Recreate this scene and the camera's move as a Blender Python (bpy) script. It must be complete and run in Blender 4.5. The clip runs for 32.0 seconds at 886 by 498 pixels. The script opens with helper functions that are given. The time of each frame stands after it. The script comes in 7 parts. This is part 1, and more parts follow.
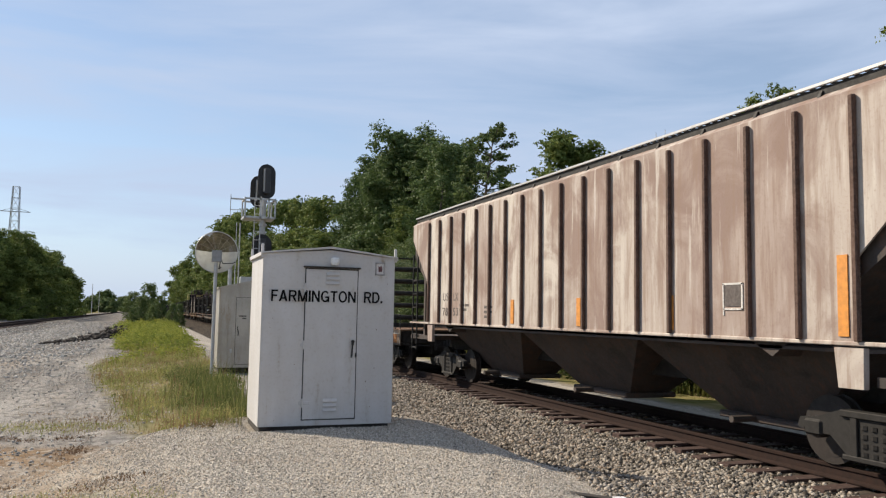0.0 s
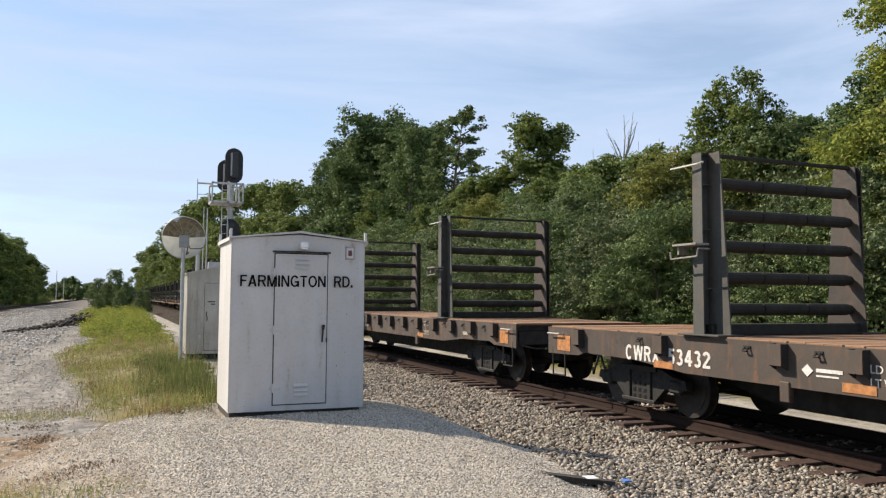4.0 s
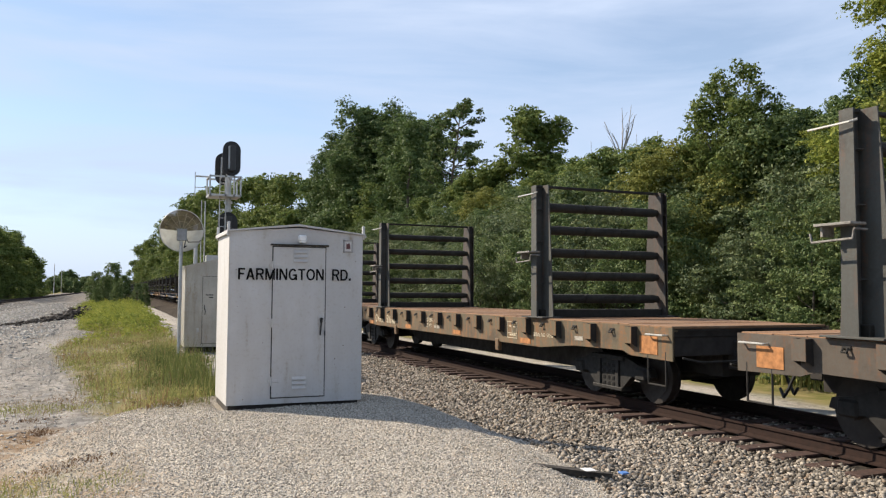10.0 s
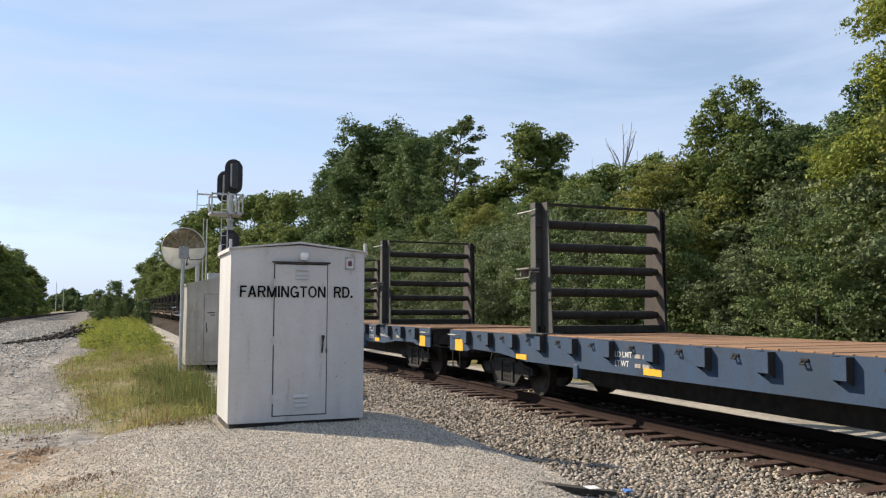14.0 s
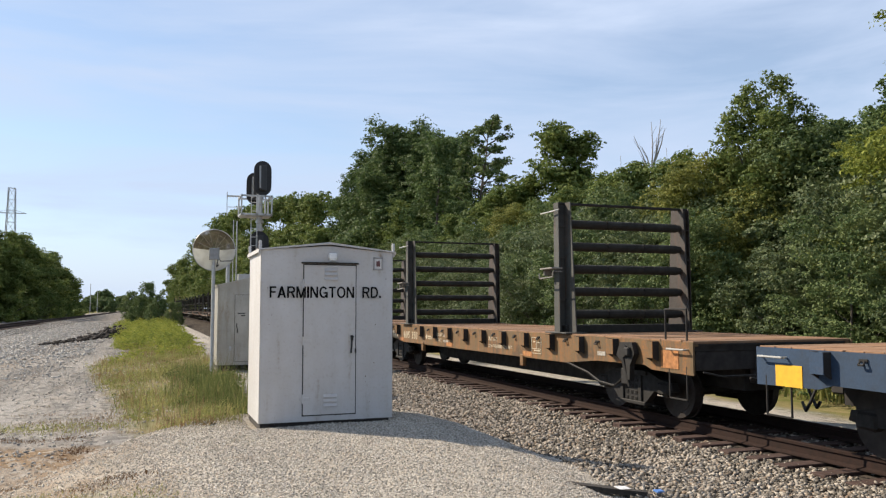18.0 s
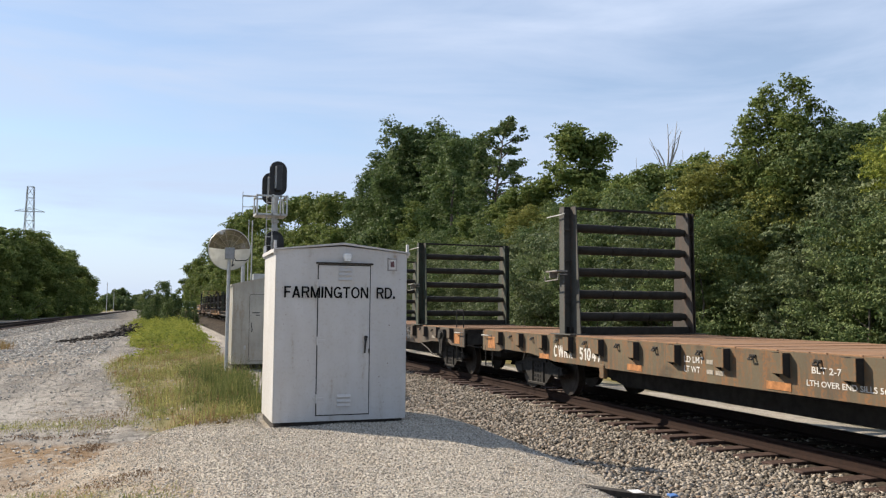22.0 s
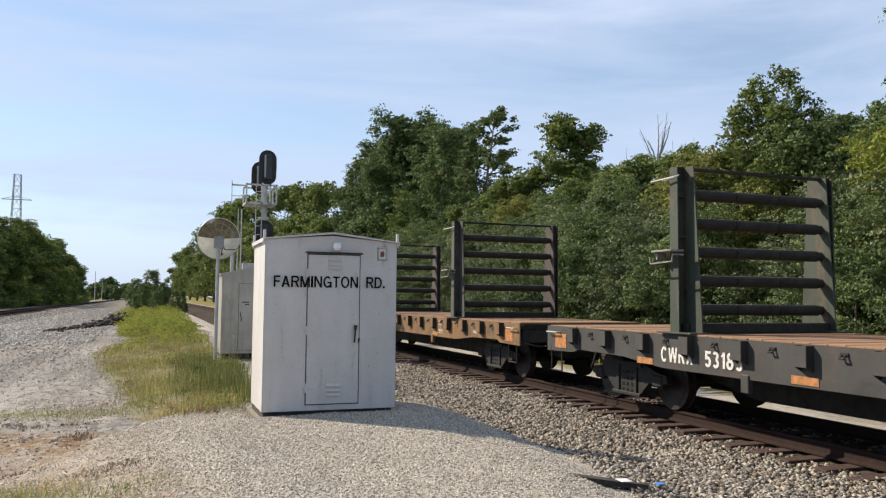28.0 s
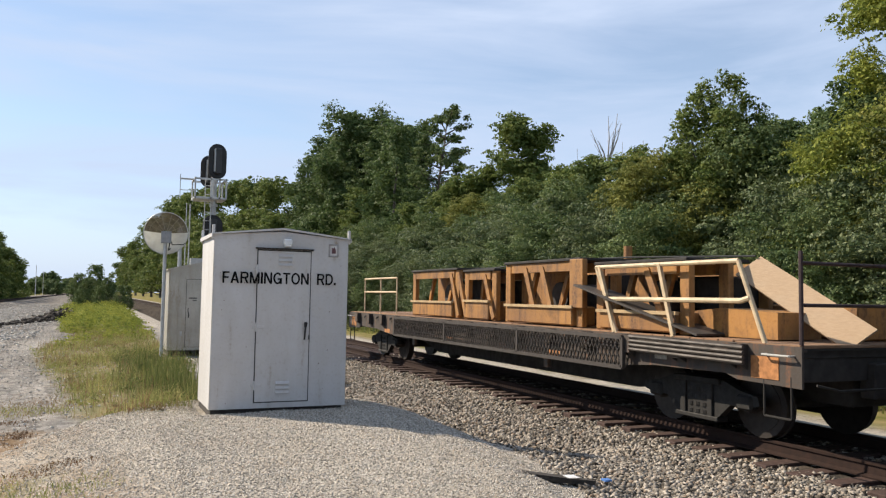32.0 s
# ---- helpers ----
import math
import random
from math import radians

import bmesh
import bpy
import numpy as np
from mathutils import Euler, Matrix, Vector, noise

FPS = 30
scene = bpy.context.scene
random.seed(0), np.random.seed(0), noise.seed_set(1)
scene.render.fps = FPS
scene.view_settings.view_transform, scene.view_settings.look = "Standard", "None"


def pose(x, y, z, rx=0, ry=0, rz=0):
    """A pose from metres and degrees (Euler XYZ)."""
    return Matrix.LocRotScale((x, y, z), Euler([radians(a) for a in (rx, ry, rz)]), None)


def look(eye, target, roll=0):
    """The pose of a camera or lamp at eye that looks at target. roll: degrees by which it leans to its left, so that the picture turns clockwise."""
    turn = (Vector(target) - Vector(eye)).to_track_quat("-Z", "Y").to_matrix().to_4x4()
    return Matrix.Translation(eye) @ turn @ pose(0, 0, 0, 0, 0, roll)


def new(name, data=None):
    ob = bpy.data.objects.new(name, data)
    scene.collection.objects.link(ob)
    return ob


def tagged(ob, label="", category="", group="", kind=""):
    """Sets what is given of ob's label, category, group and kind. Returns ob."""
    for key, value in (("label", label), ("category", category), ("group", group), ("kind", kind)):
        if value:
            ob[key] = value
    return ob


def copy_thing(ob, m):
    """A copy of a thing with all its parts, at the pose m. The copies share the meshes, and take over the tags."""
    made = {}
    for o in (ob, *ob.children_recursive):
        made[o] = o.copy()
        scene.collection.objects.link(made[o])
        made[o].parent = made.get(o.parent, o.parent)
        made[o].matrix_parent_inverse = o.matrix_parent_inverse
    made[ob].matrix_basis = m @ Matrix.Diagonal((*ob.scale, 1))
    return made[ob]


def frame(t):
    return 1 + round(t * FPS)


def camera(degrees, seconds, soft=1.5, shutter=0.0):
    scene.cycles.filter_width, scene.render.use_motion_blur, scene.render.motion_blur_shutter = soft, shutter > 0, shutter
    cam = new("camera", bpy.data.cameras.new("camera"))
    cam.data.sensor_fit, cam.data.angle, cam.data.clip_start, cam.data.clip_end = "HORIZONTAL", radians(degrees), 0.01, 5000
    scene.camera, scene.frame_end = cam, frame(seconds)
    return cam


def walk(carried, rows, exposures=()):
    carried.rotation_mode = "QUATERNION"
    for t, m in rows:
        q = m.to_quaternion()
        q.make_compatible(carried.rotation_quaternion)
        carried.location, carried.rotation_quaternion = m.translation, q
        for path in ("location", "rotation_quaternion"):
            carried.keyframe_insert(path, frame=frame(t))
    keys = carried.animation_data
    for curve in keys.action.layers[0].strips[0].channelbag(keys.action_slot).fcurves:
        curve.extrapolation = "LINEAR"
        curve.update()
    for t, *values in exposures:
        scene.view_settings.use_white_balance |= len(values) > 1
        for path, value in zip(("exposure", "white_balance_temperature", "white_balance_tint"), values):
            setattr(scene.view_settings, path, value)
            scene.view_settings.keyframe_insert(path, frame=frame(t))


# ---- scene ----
# ---------------------------------------------------------------- camera
# World: the main track runs along +y, the railhead is z = 0, x is to the right.
EYE = (0.0, 0.0, 1.743)
PATH = [
    (0.0, 94.74, -1.00, -20.43),
    (0.5, 94.39, -1.08, -21.04),
    (1.0, 94.02, -0.91, -21.97),
    (1.5, 93.60, -0.72, -23.17),
    (2.0, 93.53, -0.66, -23.95),
    (2.5, 93.85, -0.71, -24.14),
    (3.0, 94.05, -0.58, -23.67),
    (3.5, 93.93, -0.39, -23.04),
    (4.0, 93.57, -0.40, -22.56),
    (4.5, 93.25, -0.31, -22.28),
    (6.5, 93.58, -0.34, -22.00),
    (7.0, 93.32, -0.31, -22.26),
    (7.5, 93.04, -0.27, -22.29),
    (8.0, 92.88, -0.20, -22.18),
    (8.5, 92.73, -0.30, -22.64),
    (9.0, 92.84, -0.37, -23.15),
    (9.5, 93.10, -0.45, -23.10),
    (10.0, 93.07, -0.36, -22.70),
    (10.5, 93.11, -0.35, -22.38),
    (11.0, 93.15, -0.18, -22.43),
    (11.5, 93.19, -0.15, -22.63),
    (12.0, 93.53, -0.47, -23.01),
    (12.5, 93.85, -0.67, -23.11),
    (13.0, 94.28, -0.55, -22.69),
    (13.5, 94.36, -0.21, -22.62),
    (15.5, 93.78, -0.10, -22.41),
    (16.0, 93.72, -0.22, -21.85),
    (16.5, 93.86, -0.10, -21.26),
    (17.0, 93.86, -0.23, -20.83),
    (17.5, 94.00, -0.07, -20.57),
    (18.0, 94.27, 0.09, -20.52),
    (18.5, 94.22, -0.23, -20.38),
    (19.0, 94.15, -0.46, -20.38),
    (19.5, 94.19, -0.59, -20.37),
    (20.0, 94.02, -0.75, -19.94),
    (20.5, 93.80, -0.57, -19.94),
    (21.0, 93.89, -0.21, -20.07),
    (21.5, 94.19, -0.37, -19.90),
    (22.0, 94.35, -0.41, -19.52),
    (22.5, 94.23, -0.45, -19.08),
    (23.0, 94.22, -0.37, -18.78),
    (23.5, 94.28, -0.34, -18.80),
    (24.0, 93.97, -0.33, -19.35),
    (24.5, 93.73, -0.20, -20.06),
    (26.5, 93.84, -0.30, -20.41),
    (27.0, 93.57, -0.40, -19.98),
    (27.5, 93.62, -0.56, -19.88),
    (28.0, 93.62, -0.55, -20.26),
    (28.5, 93.39, -0.38, -20.42),
    (29.0, 93.25, -0.28, -20.86),
    (29.5, 93.22, -0.39, -21.19),
    (30.0, 93.34, -0.26, -21.38),
    (30.5, 93.38, -0.36, -21.48),
    (31.0, 93.33, -0.63, -21.70),
    (31.5, 93.41, -0.78, -22.45),
    (32.0, 93.49, -0.96, -23.77),
]
cam = camera(58.5, 32.0, 1.25)
walk(cam, [(t, pose(*EYE, rx, ry, rz)) for t, rx, ry, rz in PATH],
     [(0.0, 0.49), (1.0, 0.58), (2.0, 0.72), (10.0, 0.74), (16.0, 0.70), (22.0, 0.67), (32.0, 0.69)])

# ---------------------------------------------------------------- world and sun
SUN_TO = Vector((-1.0, 1.06, 1.12)).normalized()
world = bpy.data.worlds.new("sky")
scene.world = world
world.use_nodes = True
wn, wl = world.node_tree.nodes, world.node_tree.links
wn.clear()
w_out = wn.new("ShaderNodeOutputWorld")
w_bg = wn.new("ShaderNodeBackground")
w_sky = wn.new("ShaderNodeTexSky")
w_sky.sky_type = "NISHITA"
w_sky.sun_disc = False
w_sky.sun_elevation = math.asin(SUN_TO.z)
w_sky.sun_rotation = math.atan2(SUN_TO.x, SUN_TO.y)
w_sky.air_density, w_sky.dust_density, w_sky.ozone_density = 1.0, 0.15, 1.6
w_bg.inputs["Strength"].default_value = 0.092
w_co = wn.new("ShaderNodeTexCoord")
w_map = wn.new("ShaderNodeMapping")
w_map.inputs["Rotation"].default_value = (0.0, radians(-14), radians(12))
w_map.inputs["Scale"].default_value = (1.3, 2.2, 9.0)
w_no = wn.new("ShaderNodeTexNoise")
w_no.inputs["Scale"].default_value = 1.7
w_no.inputs["Detail"].default_value = 6.0
w_no.inputs["Roughness"].default_value = 0.55
w_no.inputs["Distortion"].default_value = 0.5
w_ra = wn.new("ShaderNodeValToRGB")
w_ra.color_ramp.elements[0].position, w_ra.color_ramp.elements[1].position = 0.38, 0.72
w_ra.color_ramp.elements[0].color, w_ra.color_ramp.elements[1].color = (0.38, 0.38, 0.38, 1), (1.0, 1.0, 1.0, 1)
w_mix = wn.new("ShaderNodeMix")
w_mix.data_type = "RGBA"
wl.new(w_co.outputs["Generated"], w_map.inputs["Vector"])
wl.new(w_map.outputs["Vector"], w_no.inputs["Vector"])
# the thin cloud thickens towards +x
w_xyz = wn.new("ShaderNodeSeparateXYZ")
w_ma = wn.new("ShaderNodeMath")
w_ma.operation = "MULTIPLY_ADD"
w_ma.inputs[1].default_value = 0.16
wl.new(w_co.outputs["Generated"], w_xyz.inputs["Vector"])
wl.new(w_xyz.outputs["X"], w_ma.inputs[0])
wl.new(w_no.outputs["Fac"], w_ma.inputs[2])
wl.new(w_ma.outputs[0], w_ra.inputs["Fac"])
# thin haze low over the horizon
w_low = wn.new("ShaderNodeMapRange")
w_low.inputs["From Min"].default_value, w_low.inputs["From Max"].default_value = 0.0, 0.22
w_low.inputs["To Min"].default_value, w_low.inputs["To Max"].default_value = 1.0, 0.0
w_max = wn.new("ShaderNodeMath")
w_max.operation = "MAXIMUM"
wl.new(w_xyz.outputs["Z"], w_low.inputs["Value"])
wl.new(w_low.outputs["Result"], w_max.inputs[0])
wl.new(w_ra.outputs["Color"], w_max.inputs[1])
wl.new(w_max.outputs[0], w_mix.inputs["Factor"])
wl.new(w_sky.outputs["Color"], w_mix.inputs["A"])
w_mix.inputs["B"].default_value = (4.2, 5.0, 6.5, 1)
wl.new(w_mix.outputs["Result"], w_bg.inputs["Color"])
wl.new(w_bg.outputs["Background"], w_out.inputs["Surface"])
sun = new("sun", bpy.data.lights.new("sun", "SUN"))
sun.data.energy, sun.data.angle, sun.data.color = 5.0, radians(0.6), (1.0, 0.875, 0.71)
sun.matrix_basis = look((0, 0, 60), Vector((0, 0, 60)) - SUN_TO)


# ---------------------------------------------------------------- materials
class Mat:
    """A small builder for node materials in object space, at real-world size."""

    def __init__(self, name, rough=0.7, metal=0.0, space="Object"):
        self.m = bpy.data.materials.new(name)
        self.m.use_nodes = True
        self.n, self.l = self.m.node_tree.nodes, self.m.node_tree.links
        self.b = self.n["Principled BSDF"]
        self.b.inputs["Roughness"].default_value = rough
        self.b.inputs["Metallic"].default_value = metal
        self.co = self.n.new("ShaderNodeTexCoord").outputs[space]

    def put(self, socket, value):
        if isinstance(value, bpy.types.NodeSocket):
            self.l.new(value, socket)
        elif isinstance(value, (tuple, list)):
            socket.default_value = (*value, 1.0) if len(value) == 3 and socket.type == "RGBA" else value
        else:
            socket.default_value = value

    def noise(self, scale, detail=4.0, rough=0.55, stretch=(1, 1, 1), distort=0.0, shift=(0, 0, 0)):
        mp = self.n.new("ShaderNodeMapping")
        mp.inputs["Scale"].default_value = stretch
        mp.inputs["Location"].default_value = shift
        self.l.new(self.co, mp.inputs["Vector"])
        no = self.n.new("ShaderNodeTexNoise")
        no.inputs["Scale"].default_value, no.inputs["Detail"].default_value = scale, detail
        no.inputs["Roughness"].default_value, no.inputs["Distortion"].default_value = rough, distort
        self.l.new(mp.outputs["Vector"], no.inputs["Vector"])
        return no.outputs["Fac"]

    def cells(self, scale, output="Color", stretch=(1, 1, 1)):
        mp = self.n.new("ShaderNodeMapping")
        mp.inputs["Scale"].default_value = stretch
        self.l.new(self.co, mp.inputs["Vector"])
        vo = self.n.new("ShaderNodeTexVoronoi")
        vo.inputs["Scale"].default_value = scale
        self.l.new(mp.outputs["Vector"], vo.inputs["Vector"])
        return vo.outputs[output]

    def step(self, fac, lo, hi, a=0.0, b=1.0):
        mr = self.n.new("ShaderNodeMapRange")
        for key, v in zip(("Value", "From Min", "From Max", "To Min", "To Max"), (fac, lo, hi, a, b)):
            self.put(mr.inputs[key], v)
        return mr.outputs["Result"]

    def mix(self, fac, a, b, blend="MIX"):
        mx = self.n.new("ShaderNodeMix")
        mx.data_type, mx.blend_type = "RGBA", blend
        self.put(mx.inputs["Factor"], fac), self.put(mx.inputs["A"], a), self.put(mx.inputs["B"], b)
        return mx.outputs["Result"]

    def math(self, op, a, b=0.0):
        ma = self.n.new("ShaderNodeMath")
        ma.operation = op
        self.put(ma.inputs[0], a), self.put(ma.inputs[1], b)
        return ma.outputs[0]

    def ramp(self, fac, *stops):
        ra = self.n.new("ShaderNodeValToRGB")
        el = ra.color_ramp.elements
        while len(el) < len(stops):
            el.new(0.5)
        for e, (p, c) in zip(el, stops):
            e.position, e.color = p, (*c, 1)
        self.put(ra.inputs["Fac"], fac)
        return ra.outputs["Color"]

    def attribute(self, name):
        at = self.n.new("ShaderNodeVertexColor")
        at.layer_name = name
        return at.outputs["Color"]

    def parts(self, color):
        se = self.n.new("ShaderNodeSeparateColor")
        self.l.new(color, se.inputs["Color"])
        return se.outputs

    def island(self):
        return self.n.new("ShaderNodeNewGeometry").outputs["Random Per Island"]

    def each(self):
        return self.n.new("ShaderNodeObjectInfo").outputs["Random"]

    def axis(self, i):
        se = self.n.new("ShaderNodeSeparateXYZ")
        self.l.new(self.co, se.inputs["Vector"])
        return se.outputs[i]

    def color(self, value):
        self.put(self.b.inputs["Base Color"], value)
        return self

    def roughness(self, value):
        self.put(self.b.inputs["Roughness"], value)
        return self

    def bump(self, height, strength=0.3, distance=0.02):
        bu = self.n.new("ShaderNodeBump")
        bu.inputs["Strength"].default_value, bu.inputs["Distance"].default_value = strength, distance
        self.put(bu.inputs["Height"], height)
        self.l.new(bu.outputs["Normal"], self.b.inputs["Normal"])
        return self


def weathered(name, base, dirt, rust, rust_at=0.62, rough=0.65, streak=True, metal=0.0, fine=1.0, blotch=1.0):
    """Paint on steel: fading at large scale, vertical streaks of dirt, spots of rust."""
    k = Mat(name, rough, metal)
    big = k.noise(0.9, 5, 0.6)
    run = k.noise(3.0, 5, 0.6, (2.2, 2.2, 0.35)) if streak else k.noise(3.0, 5, 0.6)
    small = k.noise(26.0 * fine, 5, 0.65)
    c = k.mix(k.step(big, 0.35, 0.7), base, dirt)
    c = k.mix(k.step(run, 0.42, 0.72, 0.0, 0.7), c, dirt)
    c = k.mix(k.math("MULTIPLY", k.step(run, rust_at - 0.1, rust_at + 0.06), k.step(small, 0.35, 0.6)), c, rust)
    c = k.mix(k.step(small, 0.55, 0.75, 0.0, 0.35), c, rust)
    blot = k.noise(1.5, 6, 0.62, (1, 1, 1.4), 0.4, (3.1, 0.7, 5.3))
    c = k.mix(k.step(blot, 0.54, 0.66, 0.0, 0.65 * blotch), c, tuple(v * 0.55 for v in dirt))
    c = k.mix(k.step(blot, 0.30, 0.40, 0.55 * blotch, 0.0), c, tuple((a + b) * 0.5 for a, b in zip(base, rust)))
    k.color(c).roughness(k.step(small, 0.3, 0.7, rough - 0.1, min(1.0, rough + 0.2)))
    k.bump(small, 0.15, 0.01)
    return k.m


def leafy(name, dark, light, tip, gloss=0.10):
    k = Mat(name, 0.6)
    r = k.island()
    c = k.ramp(r, (0.0, dark), (0.55, light), (1.0, tip))
    big, clump = k.noise(0.35, 2), k.noise(1.1, 3, 0.6)
    c = k.mix(k.step(big, 0.35, 0.65, 0.0, 0.5), c, dark)
    c = k.mix(k.step(clump, 0.46, 0.62, 0.0, 0.55), c, tip)
    c = k.mix(k.step(clump, 0.36, 0.46, 0.6, 0.0), c, dark)
    c = k.mix(k.step(k.each(), 0.0, 1.0, 0.0, 0.35), c, light)
    k.color(c)
    k.b.inputs["Specular IOR Level"].default_value = gloss
    tr = k.n.new("ShaderNodeBsdfTranslucent")
    k.l.new(c, tr.inputs["Color"])
    ms = k.n.new("ShaderNodeMixShader")
    ms.inputs["Fac"].default_value = 0.3
    k.l.new(k.b.outputs["BSDF"], ms.inputs[1])
    k.l.new(tr.outputs["BSDF"], ms.inputs[2])
    k.l.new(ms.outputs["Shader"], k.n["Material Output"].inputs["Surface"])
    return k.m


# ---------------------------------------------------------------- mesh helpers
def mesh_from(name, bm, material, smooth=False):
    me = bpy.data.meshes.new(name)
    bm.normal_update()
    bm.to_mesh(me)
    bm.free()
    if smooth:
        for p in me.polygons:
            p.use_smooth = True
    me.materials.append(material)
    return me


def arrays_to_mesh(name, verts, faces, material):
    """Verts (n, 3) and faces (m, 3 or 4) as numpy arrays, made quickly."""
    me = bpy.data.meshes.new(name)
    k = faces.shape[1]
    me.vertices.add(len(verts)), me.loops.add(faces.size), me.polygons.add(len(faces))
    me.vertices.foreach_set("co", np.ascontiguousarray(verts, np.float32).ravel())
    me.loops.foreach_set("vertex_index", np.ascontiguousarray(faces, np.int32).ravel())
    me.polygons.foreach_set("loop_start", np.arange(0, faces.size, k, dtype=np.int32))
    me.update(calc_edges=True)
    me.validate()
    me.materials.append(material)
    return me


def box(bm, x0, x1, y0, y1, z0, z1, bevel=0.0):
    """A box between two corners, added to bm."""
    r = bmesh.ops.create_cube(bm, size=1.0, matrix=Matrix.LocRotScale(
        ((x0 + x1) / 2, (y0 + y1) / 2, (z0 + z1) / 2), None, (abs(x1 - x0), abs(y1 - y0), abs(z1 - z0))))
    if bevel:
        es = {e for v in r["verts"] for e in v.link_edges}
        bmesh.ops.bevel(bm, geom=list(es), offset=bevel, segments=1, affect="EDGES")
    return bm


def rod(bm, a, b, r, n=8, r2=None):
    """A round bar from a to b."""
    a, b = Vector(a), Vector(b)
    d = b - a
    m = Matrix.Translation((a + b) / 2) @ d.to_track_quat("Z", "Y").to_matrix().to_4x4()
    bmesh.ops.create_cone(bm, cap_ends=True, segments=n, radius1=r, radius2=r if r2 is None else r2, depth=d.length, matrix=m)
    return bm


def beam(bm, a, b, w, h, up=(0, 0, 1)):
    """A rectangular bar from a to b, w wide and h high."""
    a, b = Vector(a), Vector(b)
    d = (b - a).normalized()
    s = d.cross(Vector(up)).normalized()
    u = s.cross(d)
    vs = [bm.verts.new(p + s * i * w / 2 + u * j * h / 2) for p in (a, b) for i, j in ((-1, -1), (1, -1), (1, 1), (-1, 1))]
    for f in ((0, 1, 2, 3), (7, 6, 5, 4), (0, 4, 5, 1), (1, 5, 6, 2), (2, 6, 7, 3), (3, 7, 4, 0)):
        bm.faces.new([vs[i] for i in f])
    bmesh.ops.recalc_face_normals(bm, faces=bm.faces)
    return bm


def prism(bm, outline, axis, lo, hi):
    """An outline of 2D points drawn out along an axis ('x', 'y' or 'z') from lo to hi."""
    def at(p, h):
        return {"x": (h, p[0], p[1]), "y": (p[0], h, p[1]), "z": (p[0], p[1], h)}[axis]
    a = [bm.verts.new(at(p, lo)) for p in outline]
    b = [bm.verts.new(at(p, hi)) for p in outline]
    n = len(outline)
    fs = [bm.faces.new(a), bm.faces.new(b[::-1])]
    fs += [bm.faces.new((a[i], b[i], b[(i + 1) % n], a[(i + 1) % n])) for i in range(n)]
    bmesh.ops.recalc_face_normals(bm, faces=bm.faces)
    return bm


def tube(bm, points, r, n=6):
    """A bent round bar through points."""
    for a, b in zip(points, points[1:]):
        rod(bm, a, b, r, n)
    return bm


def part(name, bm, material, parent, label="", smooth=False):
    """Links a bmesh as one mesh object under a thing or a part."""
    ob = new(name, mesh_from(name, bm, material, smooth))
    ob.parent = parent
    return tagged(ob, label)


def shared(name, me, parent, m=None, label=""):
    """One more object on a mesh that is already there."""
    ob = new(name, me)
    ob.parent = parent
    if m is not None:
        ob.matrix_basis = m
    return tagged(ob, label)


def thing(name, m, label, category, group="", kind=""):
    ob = new(name)
    ob.empty_display_size = 0.2
    ob.matrix_basis = m
    return tagged(ob, label, category, group, kind)


GLYPH_W = {"C": .78, "W": 1.08, "X": .76, "0": .62, "1": .36, "2": .60, "3": .60, "4": .64, "5": .60, "6": .62, "7": .58, "8": .62, "9": .62, " ": .25, "F": .62, "A": .80, "R": .76, "M": .90, "I": .21, "N": .76, "G": .82, "T": .68, "O": .84, "D": .77, ".": .21}


